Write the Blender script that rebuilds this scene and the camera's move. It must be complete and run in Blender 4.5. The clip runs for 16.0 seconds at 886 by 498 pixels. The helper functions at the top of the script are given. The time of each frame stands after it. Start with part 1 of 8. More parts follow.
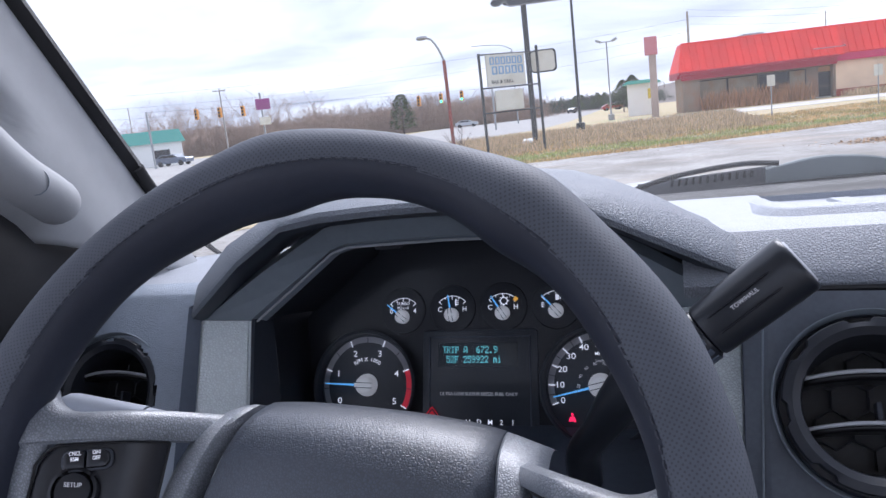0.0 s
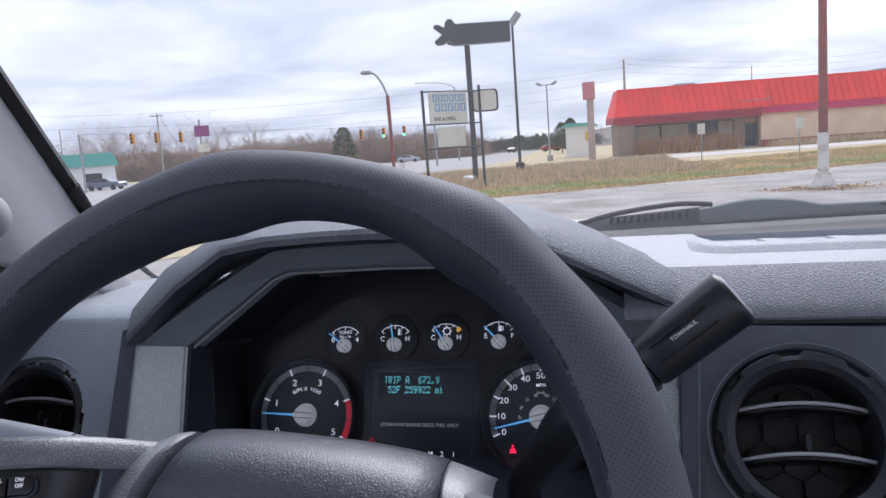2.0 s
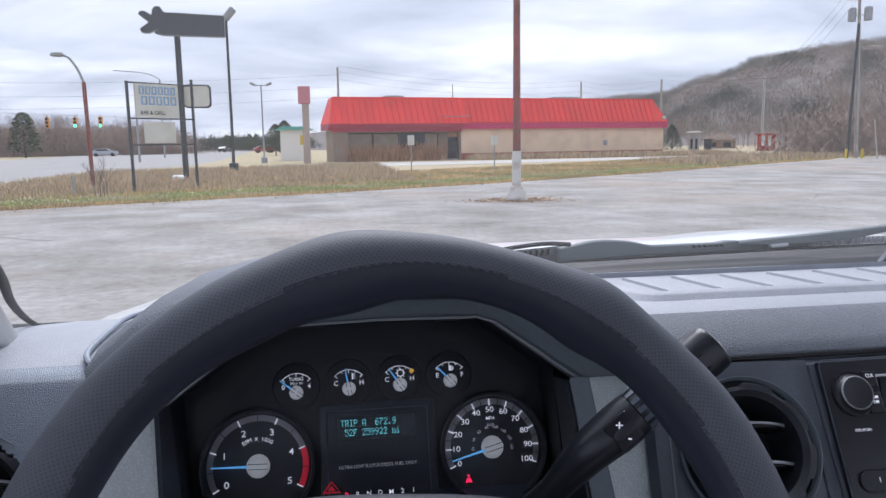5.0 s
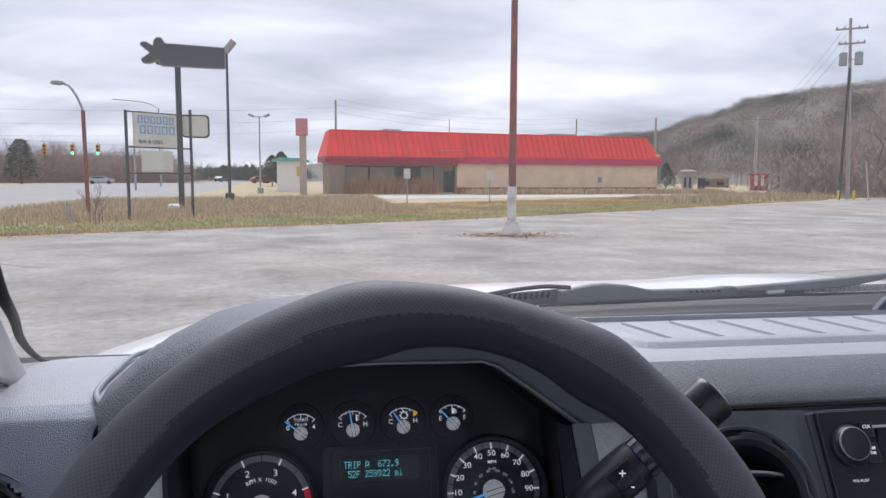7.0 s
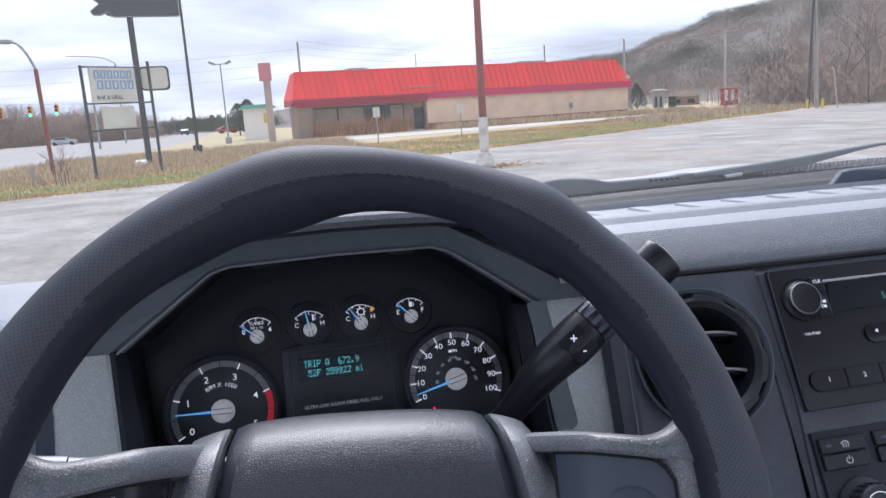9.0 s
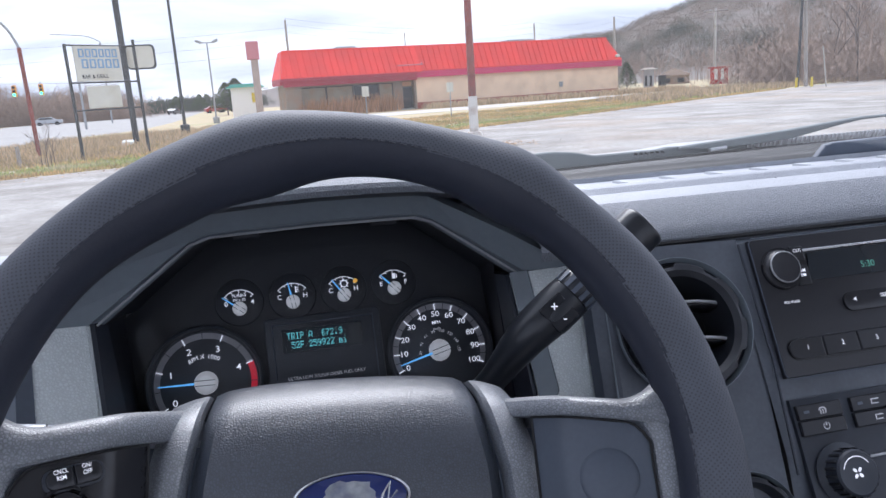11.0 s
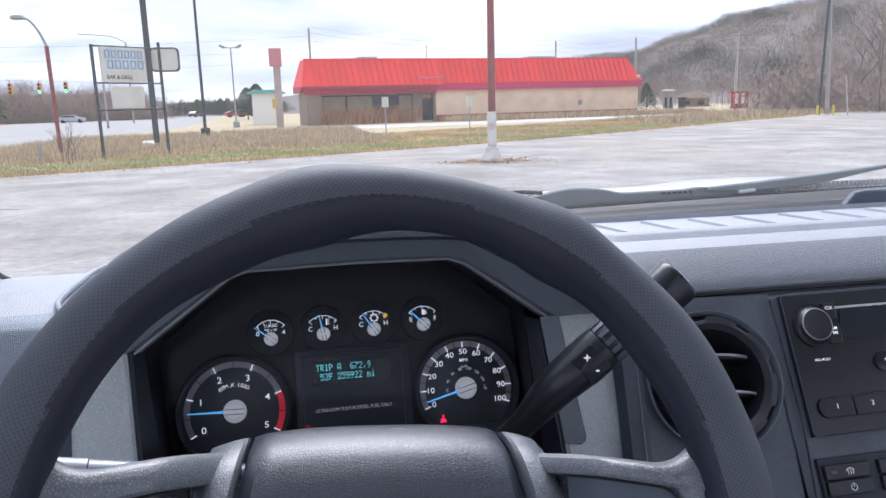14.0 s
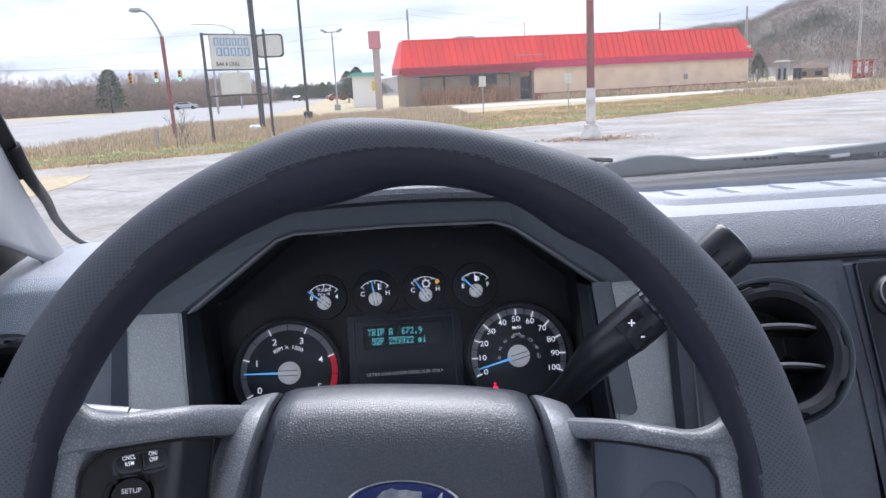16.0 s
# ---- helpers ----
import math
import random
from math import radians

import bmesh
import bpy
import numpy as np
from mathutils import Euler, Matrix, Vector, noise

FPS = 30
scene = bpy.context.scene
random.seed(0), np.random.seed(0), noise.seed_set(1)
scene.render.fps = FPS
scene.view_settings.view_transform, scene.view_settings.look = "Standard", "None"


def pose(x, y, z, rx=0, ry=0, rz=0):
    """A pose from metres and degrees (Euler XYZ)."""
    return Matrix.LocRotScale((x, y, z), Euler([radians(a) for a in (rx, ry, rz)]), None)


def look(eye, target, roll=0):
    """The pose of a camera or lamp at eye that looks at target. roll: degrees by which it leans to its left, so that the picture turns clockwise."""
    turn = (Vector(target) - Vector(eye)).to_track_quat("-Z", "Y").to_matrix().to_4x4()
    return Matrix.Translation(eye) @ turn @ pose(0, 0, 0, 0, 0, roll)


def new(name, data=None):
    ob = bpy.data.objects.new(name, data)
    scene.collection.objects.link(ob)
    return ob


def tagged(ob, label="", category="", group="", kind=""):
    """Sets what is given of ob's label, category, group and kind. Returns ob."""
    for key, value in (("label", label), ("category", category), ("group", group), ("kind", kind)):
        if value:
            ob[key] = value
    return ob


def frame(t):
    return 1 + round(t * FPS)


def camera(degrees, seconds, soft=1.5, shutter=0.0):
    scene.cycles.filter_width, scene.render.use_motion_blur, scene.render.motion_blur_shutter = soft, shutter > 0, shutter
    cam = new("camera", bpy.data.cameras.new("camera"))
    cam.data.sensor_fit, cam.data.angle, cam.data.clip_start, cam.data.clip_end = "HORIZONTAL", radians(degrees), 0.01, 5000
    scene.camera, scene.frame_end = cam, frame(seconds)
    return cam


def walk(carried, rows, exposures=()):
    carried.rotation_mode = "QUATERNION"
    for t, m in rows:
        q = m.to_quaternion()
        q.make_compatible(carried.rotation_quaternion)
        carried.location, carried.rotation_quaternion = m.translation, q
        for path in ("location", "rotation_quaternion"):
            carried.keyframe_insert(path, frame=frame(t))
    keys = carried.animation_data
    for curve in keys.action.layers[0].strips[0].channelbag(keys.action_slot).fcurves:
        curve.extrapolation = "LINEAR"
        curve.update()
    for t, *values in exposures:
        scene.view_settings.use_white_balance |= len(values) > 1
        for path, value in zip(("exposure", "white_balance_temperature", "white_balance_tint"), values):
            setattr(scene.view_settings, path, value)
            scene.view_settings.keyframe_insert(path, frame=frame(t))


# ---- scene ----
cam = camera(62.2, 16.0)
PATH = [
    (0, (0.2042, 0.0577, 1.7315), (-0.4287, 1.9240, 1.3903), -6.46),
    (0.5, (0.2031, 0.0542, 1.7353), (-0.4007, 1.9379, 1.4403), -6.08),
    (1, (0.1979, 0.0502, 1.7337), (-0.3816, 1.9452, 1.4636), -5.66),
    (1.5, (0.2014, 0.0471, 1.7327), (-0.3362, 1.9557, 1.4716), -4.98),
    (2, (0.1989, 0.0544, 1.7278), (-0.2697, 1.9808, 1.4640), -4.17),
    (2.5, (0.0949, 0.0774, 1.7427), (-0.2109, 2.0353, 1.4720), -3.27),
    (3, (0.0175, 0.0945, 1.7385), (-0.0429, 2.0760, 1.4740), -3.67),
    (3.5, (0.0090, 0.0129, 1.7347), (0.1661, 1.9860, 1.4482), -3.88),
    (3.7, (0.0059, 0.0075, 1.7443), (0.2313, 1.9719, 1.4436), -3.90),
    (5.8, (-0.0191, 0.0104, 1.7861), (0.2709, 1.9717, 1.5229), 0.47),
    (6, (-0.0160, 0.0134, 1.7806), (0.2760, 1.9776, 1.5432), 0.81),
    (6.5, (-0.0302, -0.0018, 1.8003), (0.2746, 1.9646, 1.5990), 1.01),
    (7, (-0.0272, -0.0024, 1.7960), (0.2902, 1.9623, 1.5978), 0.30),
    (7.5, (-0.0201, -0.0019, 1.7764), (0.3115, 1.9566, 1.5431), -1.13),
    (8, (0.0008, -0.0051, 1.7474), (0.3446, 1.9445, 1.4631), -2.48),
    (8.5, (0.0003, -0.0034, 1.7494), (0.3557, 1.9361, 1.4147), -3.36),
    (9, (0.0001, -0.0000, 1.7499), (0.3665, 1.9312, 1.3809), -3.71),
    (9.5, (-0.0011, -0.0014, 1.7520), (0.3782, 1.9227, 1.3598), -3.74),
    (10, (0.0015, -0.0021, 1.7481), (0.3900, 1.9171, 1.3409), -3.88),
    (12.5, (0.0073, -0.0022, 1.7396), (0.3855, 1.9173, 1.3098), -3.02),
    (13, (-0.0092, 0.0039, 1.7664), (0.3566, 1.9278, 1.3602), -2.24),
    (13.5, (-0.0116, 0.0018, 1.7693), (0.3459, 1.9300, 1.3766), -1.63),
    (14, (-0.0107, -0.0002, 1.7677), (0.3455, 1.9289, 1.3784), -1.52),
    (14.5, (-0.0054, 0.0004, 1.7586), (0.3494, 1.9284, 1.3622), -1.85),
    (15, (-0.0012, -0.0026, 1.7535), (0.3301, 1.9262, 1.3414), -2.38),
    (15.5, (0.0004, -0.0024, 1.7502), (0.2961, 1.9286, 1.3214), -2.79),
    (16, (0.0326, 0.0020, 1.7502), (0.1220, 1.9528, 1.3185), -3.03),
]
EXPOSURES = [(0.0, 0.92, 5900, 17), (1.0, 0.76, 5900, 18), (2.0, 0.62, 6050, 17), (3.0, 0.56, 6000, 17), (3.5, 0.58, 6000, 17), (6.0, 0.50, 6150, 14), (7.0, 0.45, 6300, 15), (7.5, 0.47, 6450, 18), (8.0, 0.58, 7100, 21), (8.5, 0.66, 6500, 18), (9.0, 0.78, 6050, 15), (12.5, 1.02, 6000, 15), (14.5, 0.95, 6000, 15), (16.0, 1.02, 6000, 15)]
walk(cam, [(t, look(eye, target, roll)) for t, eye, target, roll in PATH], EXPOSURES)

# ---- world and light ----
world = bpy.data.worlds.new("overcast_sky")
scene.world = world
world.use_nodes = True
wn, wl = world.node_tree.nodes, world.node_tree.links
wn.clear()
SUN_EL, SUN_ROT = radians(50), radians(6)


def wnode(kind, **props):
    n = wn.new(kind)
    for k, v in props.items():
        setattr(n, k, v)
    return n


w_out = wnode("ShaderNodeOutputWorld")
w_bg = wnode("ShaderNodeBackground")
w_sky = wnode("ShaderNodeTexSky", sky_type="NISHITA", sun_disc=False, sun_elevation=SUN_EL, sun_rotation=SUN_ROT)
w_sky.dust_density = 4.0
w_tc = wnode("ShaderNodeTexCoord")
w_sep = wnode("ShaderNodeSeparateXYZ")
w_den = wnode("ShaderNodeMath", operation="ADD")
w_den.inputs[1].default_value = 0.16
w_px = wnode("ShaderNodeMath", operation="DIVIDE")
w_py = wnode("ShaderNodeMath", operation="DIVIDE")
w_com = wnode("ShaderNodeCombineXYZ")
w_map = wnode("ShaderNodeMapping")
w_map.inputs["Scale"].default_value = (0.75, 1.0, 1.0)
w_map.inputs["Rotation"].default_value = (0, 0, radians(-12))
w_n1 = wnode("ShaderNodeTexNoise")
w_n1.inputs["Scale"].default_value, w_n1.inputs["Detail"].default_value, w_n1.inputs["Roughness"].default_value = 1.0, 6.0, 0.52
w_n1.inputs["Distortion"].default_value = 0.35
w_ramp = wnode("ShaderNodeValToRGB")
cr = w_ramp.color_ramp
cr.elements[0].position, cr.elements[0].color = 0.33, (0.37, 0.41, 0.49, 1)
cr.elements[1].position, cr.elements[1].color = 0.68, (0.86, 0.88, 0.92, 1)
e = cr.elements.new(0.50)
e.color = (0.57, 0.61, 0.69, 1)
w_mul = wnode("ShaderNodeMix", data_type="RGBA", blend_type="MIX")
w_mul.inputs["Factor"].default_value = 0.93
w_gain = wnode("ShaderNodeMix", data_type="RGBA", blend_type="MULTIPLY")
w_gain.inputs["Factor"].default_value = 1.0
w_gain.inputs[7].default_value = (9.0, 9.0, 9.0, 1)
wl.new(w_tc.outputs["Generated"], w_sep.inputs[0])
wl.new(w_sep.outputs["Z"], w_den.inputs[0])
wl.new(w_sep.outputs["X"], w_px.inputs[0])
wl.new(w_den.outputs[0], w_px.inputs[1])
wl.new(w_sep.outputs["Y"], w_py.inputs[0])
wl.new(w_den.outputs[0], w_py.inputs[1])
wl.new(w_px.outputs[0], w_com.inputs[0])
wl.new(w_py.outputs[0], w_com.inputs[1])
wl.new(w_com.outputs[0], w_map.inputs["Vector"])
wl.new(w_map.outputs[0], w_n1.inputs["Vector"])
wl.new(w_n1.outputs["Fac"], w_ramp.inputs["Fac"])
wl.new(w_ramp.outputs["Color"], w_gain.inputs[6])
wl.new(w_sky.outputs["Color"], w_mul.inputs[6])
wl.new(w_gain.outputs[2], w_mul.inputs[7])
wl.new(w_mul.outputs[2], w_bg.inputs["Color"])
w_bg.inputs["Strength"].default_value = 0.1
wl.new(w_bg.outputs[0], w_out.inputs[0])

sun_data = bpy.data.lights.new("sun", "SUN")
sun_data.energy, sun_data.angle, sun_data.color = 2.0, radians(42), (1.0, 0.98, 0.95)
sun = new("sun", sun_data)
sun.matrix_world = look((0, 0, 30), (0 - math.sin(SUN_ROT) * math.cos(SUN_EL), 0 - math.cos(SUN_ROT) * math.cos(SUN_EL), 30 - math.sin(SUN_EL)))

# ---- materials ----
def mat(name, base, rough=0.6, metal=0.0, vary=0.0, vary_scale=8.0, grain=0.0, grain_scale=900.0, grain_kind="noise", stain=None, stain_scale=2.0,
        stain_amount=0.0, gloss=0.5, emit=None, emit_strength=0.0, island=0.0, obj=0.0, coat=0.0, bump_dist=0.001, rough_vary=0.0, coat_ior=1.5, coat_rough=0.03, crease_shade=0.0, soft=0.0):
    """A surface: base colour, large variation and stains, fine relief in metres."""
    m = bpy.data.materials.new(name)
    m.use_nodes = True
    nt = m.node_tree
    b = nt.nodes["Principled BSDF"]
    b.inputs["Roughness"].default_value, b.inputs["Metallic"].default_value = rough, metal
    b.inputs["Specular IOR Level"].default_value = gloss
    b.inputs["Coat Weight"].default_value, b.inputs["Coat IOR"].default_value, b.inputs["Coat Roughness"].default_value = coat, coat_ior, coat_rough
    geo = nt.nodes.new("ShaderNodeNewGeometry")
    col = None
    tone = nt.nodes.new("ShaderNodeRGB")
    tone.outputs[0].default_value = (*base, 1)
    col = tone.outputs[0]

    def noise_tex(scale, detail=4.0):
        n = nt.nodes.new("ShaderNodeTexNoise")
        n.inputs["Scale"].default_value, n.inputs["Detail"].default_value = scale, detail
        nt.links.new(geo.outputs["Position"], n.inputs["Vector"])
        return n

    def scale_by(c, fac_out, amount):
        mr = nt.nodes.new("ShaderNodeMapRange")
        mr.inputs["From Min"].default_value, mr.inputs["From Max"].default_value = 0.25, 0.75
        mr.inputs["To Min"].default_value, mr.inputs["To Max"].default_value = 1 - amount, 1 + amount
        nt.links.new(fac_out, mr.inputs["Value"])
        v = nt.nodes.new("ShaderNodeVectorMath")
        v.operation = "SCALE"
        nt.links.new(c, v.inputs[0])
        nt.links.new(mr.outputs[0], v.inputs["Scale"])
        return v.outputs[0]

    if stain:
        n = noise_tex(stain_scale, 6.0)
        mr = nt.nodes.new("ShaderNodeMapRange")
        mr.inputs["From Min"].default_value, mr.inputs["From Max"].default_value = 0.45, 0.7
        mr.inputs["To Max"].default_value = stain_amount
        nt.links.new(n.outputs["Fac"], mr.inputs["Value"])
        mx = nt.nodes.new("ShaderNodeMix")
        mx.data_type = "RGBA"
        mx.inputs[7].default_value = (*stain, 1)
        nt.links.new(mr.outputs[0], mx.inputs["Factor"])
        nt.links.new(col, mx.inputs[6])
        col = mx.outputs[2]
    if vary:
        col = scale_by(col, noise_tex(vary_scale, 5.0).outputs["Fac"], vary)
        if vary_scale < 60:
            col = scale_by(col, noise_tex(vary_scale * 13, 3.0).outputs["Fac"], vary * 0.6)
    if island:
        col = scale_by(col, geo.outputs["Random Per Island"], island)
    if obj:
        oi = nt.nodes.new("ShaderNodeObjectInfo")
        col = scale_by(col, oi.outputs["Random"], obj)
    nt.links.new(col, b.inputs["Base Color"])
    if rough_vary:
        mr = nt.nodes.new("ShaderNodeMapRange")
        mr.inputs["To Min"].default_value, mr.inputs["To Max"].default_value = max(0.03, rough - rough_vary), min(1, rough + rough_vary)
        nt.links.new(noise_tex(35.0).outputs["Fac"], mr.inputs["Value"])
        nt.links.new(mr.outputs[0], b.inputs["Roughness"])
    if grain:
        if grain_kind == "leather":
            t = nt.nodes.new("ShaderNodeTexVoronoi")
            t.feature = "DISTANCE_TO_EDGE"
            t.inputs["Scale"].default_value = grain_scale
            warp = noise_tex(grain_scale * 0.6, 2.0)
            add = nt.nodes.new("ShaderNodeVectorMath")
            add.operation = "MULTIPLY_ADD"
            add.inputs[1].default_value = (0.9 / grain_scale,) * 3
            nt.links.new(warp.outputs["Color"], add.inputs[0])
            nt.links.new(geo.outputs["Position"], add.inputs[2])
            nt.links.new(add.outputs[0], t.inputs["Vector"])
            mr = nt.nodes.new("ShaderNodeMapRange")
            mr.inputs["From Max"].default_value = 0.28
            nt.links.new(t.outputs["Distance"], mr.inputs["Value"])
            h = mr.outputs[0]
            # relief shade put into the base colour: darker between the grain's cells
            if crease_shade:
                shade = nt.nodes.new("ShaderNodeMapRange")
                shade.inputs["To Min"].default_value, shade.inputs["To Max"].default_value = 1 - crease_shade, 1.0
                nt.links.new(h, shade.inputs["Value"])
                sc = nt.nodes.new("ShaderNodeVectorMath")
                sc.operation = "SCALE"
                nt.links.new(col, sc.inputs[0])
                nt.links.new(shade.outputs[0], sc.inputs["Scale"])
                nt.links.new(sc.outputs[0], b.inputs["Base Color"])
        else:
            h = noise_tex(grain_scale, 3.0).outputs["Fac"]
        bp = nt.nodes.new("ShaderNodeBump")
        bp.inputs["Strength"].default_value, bp.inputs["Distance"].default_value = grain, bump_dist
        nt.links.new(h, bp.inputs["Height"])
        nt.links.new(bp.outputs[0], b.inputs["Normal"])
    if soft:
        # thin twigs and blades share the light of the whole clump
        bend = nt.nodes.new("ShaderNodeVectorMath")
        bend.operation = "MULTIPLY_ADD"
        bend.inputs[1].default_value = (1 - soft,) * 3
        bend.inputs[2].default_value = (0, -0.45 * soft, 0.9 * soft)
        unit = nt.nodes.new("ShaderNodeVectorMath")
        unit.operation = "NORMALIZE"
        nt.links.new(geo.outputs["Normal"], bend.inputs[0])
        nt.links.new(bend.outputs[0], unit.inputs[0])
        nt.links.new(unit.outputs[0], b.inputs["Normal"])
    if emit:
        b.inputs["Emission Color"].default_value = (*emit, 1)
        b.inputs["Emission Strength"].default_value = emit_strength
    return m


def mat_perforated(name, base, cell=0.0025, hole=0.26):
    """Soft leatherette with rows of punched holes, laid out by the mesh's own metres along and round the rim."""
    m = mat(name, base, rough=0.56, vary=0.08, vary_scale=30, gloss=0.3)
    nt = m.node_tree
    b = nt.nodes["Principled BSDF"]
    uv = nt.nodes.new("ShaderNodeUVMap")
    uv.uv_map = "metres"
    vo = nt.nodes.new("ShaderNodeTexVoronoi")
    vo.voronoi_dimensions = "2D"
    vo.inputs["Scale"].default_value = 1 / cell
    vo.inputs["Randomness"].default_value = 0.0
    rot = nt.nodes.new("ShaderNodeMapping")
    rot.inputs["Rotation"].default_value = (0, 0, radians(45))
    nt.links.new(uv.outputs[0], rot.inputs["Vector"])
    nt.links.new(rot.outputs[0], vo.inputs["Vector"])
    mr = nt.nodes.new("ShaderNodeMapRange")
    mr.inputs["From Min"].default_value, mr.inputs["From Max"].default_value = hole * 0.55, hole
    nt.links.new(vo.outputs["Distance"], mr.inputs["Value"])
    old = b.inputs["Base Color"].links[0].from_socket
    dark = nt.nodes.new("ShaderNodeVectorMath")
    dark.operation = "SCALE"
    fac = nt.nodes.new("ShaderNodeMapRange")
    fac.inputs["To Min"].default_value = 0.68
    nt.links.new(mr.outputs[0], fac.inputs["Value"])
    nt.links.new(old, dark.inputs[0])
    nt.links.new(fac.outputs[0], dark.inputs["Scale"])
    nt.links.new(dark.outputs[0], b.inputs["Base Color"])
    bp = nt.nodes.new("ShaderNodeBump")
    bp.inputs["Strength"].default_value, bp.inputs["Distance"].default_value = 0.3, 0.0003
    nt.links.new(mr.outputs[0], bp.inputs["Height"])
    nt.links.new(bp.outputs[0], b.inputs["Normal"])
    return m


def mat_glass(name, tint=(0.93, 0.97, 0.96), gloss_rough=0.02, ior=1.45, veil=0.0):
    m = bpy.data.materials.new(name)
    m.use_nodes = True
    nt = m.node_tree
    nt.nodes.clear()
    out = nt.nodes.new("ShaderNodeOutputMaterial")
    tr = nt.nodes.new("ShaderNodeBsdfTransparent")
    tr.inputs[0].default_value = (*tint, 1)
    gl = nt.nodes.new("ShaderNodeBsdfGlossy")
    gl.inputs["Roughness"].default_value = gloss_rough
    fr = nt.nodes.new("ShaderNodeFresnel")
    fr.inputs[0].default_value = ior
    mx = nt.nodes.new("ShaderNodeMixShader")
    nt.links.new(fr.outputs[0], mx.inputs[0])
    nt.links.new(tr.outputs[0], mx.inputs[1])
    nt.links.new(gl.outputs[0], mx.inputs[2])
    last = mx
    # added translucent film imitates the bright flare haze over the view
    if veil:
        film = nt.nodes.new("ShaderNodeBsdfTranslucent")
        film.inputs[0].default_value = (0.88, 0.88, 0.88, 1)
        last = nt.nodes.new("ShaderNodeMixShader")
        last.inputs[0].default_value = veil
        nt.links.new(mx.outputs[0], last.inputs[1])
        nt.links.new(film.outputs[0], last.inputs[2])
    nt.links.new(last.outputs[0], out.inputs[0])
    return m


def mat_ground(name, a, b_, c, scale, bump=0.01, rough=0.92, fine=9.0, mid=None):
    """Ground: three tones mixed by noise at two scales, with fine relief."""
    m = bpy.data.materials.new(name)
    m.use_nodes = True
    nt = m.node_tree
    p = nt.nodes["Principled BSDF"]
    p.inputs["Roughness"].default_value = rough
    p.inputs["Specular IOR Level"].default_value = 0.25
    geo = nt.nodes.new("ShaderNodeNewGeometry")

    def nz(s, d):
        n = nt.nodes.new("ShaderNodeTexNoise")
        n.inputs["Scale"].default_value, n.inputs["Detail"].default_value, n.inputs["Roughness"].default_value = s, d, 0.62
        nt.links.new(geo.outputs["Position"], n.inputs["Vector"])
        return n.outputs["Fac"]

    r = nt.nodes.new("ShaderNodeValToRGB")
    r.color_ramp.elements[0].position, r.color_ramp.elements[0].color = 0.36, (*a, 1)
    r.color_ramp.elements[1].position, r.color_ramp.elements[1].color = 0.64, (*b_, 1)
    nt.links.new(nz(scale, 8.0), r.inputs["Fac"])
    mx = nt.nodes.new("ShaderNodeMix")
    mx.data_type = "RGBA"
    mr = nt.nodes.new("ShaderNodeMapRange")
    mr.inputs["From Min"].default_value, mr.inputs["From Max"].default_value, mr.inputs["To Max"].default_value = 0.5, 0.72, 0.8
    nt.links.new(nz(scale * 0.27, 5.0), mr.inputs["Value"])
    nt.links.new(mr.outputs[0], mx.inputs["Factor"])
    nt.links.new(r.outputs["Color"], mx.inputs[6])
    mx.inputs[7].default_value = (*c, 1)
    v = nt.nodes.new("ShaderNodeVectorMath")
    v.operation = "SCALE"
    m2 = nt.nodes.new("ShaderNodeMapRange")
    m2.inputs["From Min"].default_value, m2.inputs["From Max"].default_value = 0.3, 0.7
    m2.inputs["To Min"].default_value, m2.inputs["To Max"].default_value = 0.78, 1.22
    nt.links.new(nz(fine, 6.0), m2.inputs["Value"])
    nt.links.new(mx.outputs[2], v.inputs[0])
    nt.links.new(m2.outputs[0], v.inputs["Scale"])
    nt.links.new(v.outputs[0], p.inputs["Base Color"])
    bp = nt.nodes.new("ShaderNodeBump")
    bp.inputs["Strength"].default_value, bp.inputs["Distance"].default_value = 0.6, bump
    nt.links.new(nz(fine * 3, 4.0), bp.inputs["Height"])
    nt.links.new(bp.outputs[0], p.inputs["Normal"])
    return m


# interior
M_PAD = mat("grained_grey_pad", (0.172, 0.191, 0.224), 0.5, crease_shade=0.16, grain=0.75, grain_scale=430, grain_kind="leather", bump_dist=0.0005, vary=0.08, vary_scale=9)
M_ROLL = mat("grained_dark_grey_roll", (0.237, 0.255, 0.290), 0.5, crease_shade=0.20, grain=0.8, grain_scale=430, grain_kind="leather", bump_dist=0.0005, vary=0.08, vary_scale=9)
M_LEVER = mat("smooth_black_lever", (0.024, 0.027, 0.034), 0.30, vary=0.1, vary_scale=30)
# upward dash faces: base raised above pad and roll, light from above in colour
M_PADTOP = mat("toplit_grained_dash_top", (0.382, 0.402, 0.444), 0.48, crease_shade=0.12, grain=0.5, grain_scale=420, grain_kind="leather", bump_dist=0.0004, vary=0.08, vary_scale=7)
M_DARK = mat("charcoal_plastic", (0.086, 0.104, 0.138), 0.5, grain=0.35, grain_scale=1400, bump_dist=0.0003, vary=0.12, vary_scale=14)
M_STACK = mat("speckled_dark_plastic", (0.105, 0.119, 0.144), 0.44, grain=0.6, grain_scale=1300, bump_dist=0.0003, vary=0.16, vary_scale=25)
M_CLUSTER = mat("matt_black_cluster", (0.013, 0.015, 0.022), 0.5, vary=0.1, vary_scale=30)
M_ARM = mat("weathered_grey_arm", (0.125, 0.146, 0.154), 0.55, vary=0.12, vary_scale=14)
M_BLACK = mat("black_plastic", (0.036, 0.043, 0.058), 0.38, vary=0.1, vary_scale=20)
M_GLOSSBLACK = mat("gloss_black", (0.019, 0.020, 0.025), 0.22, vary=0.1, vary_scale=20)
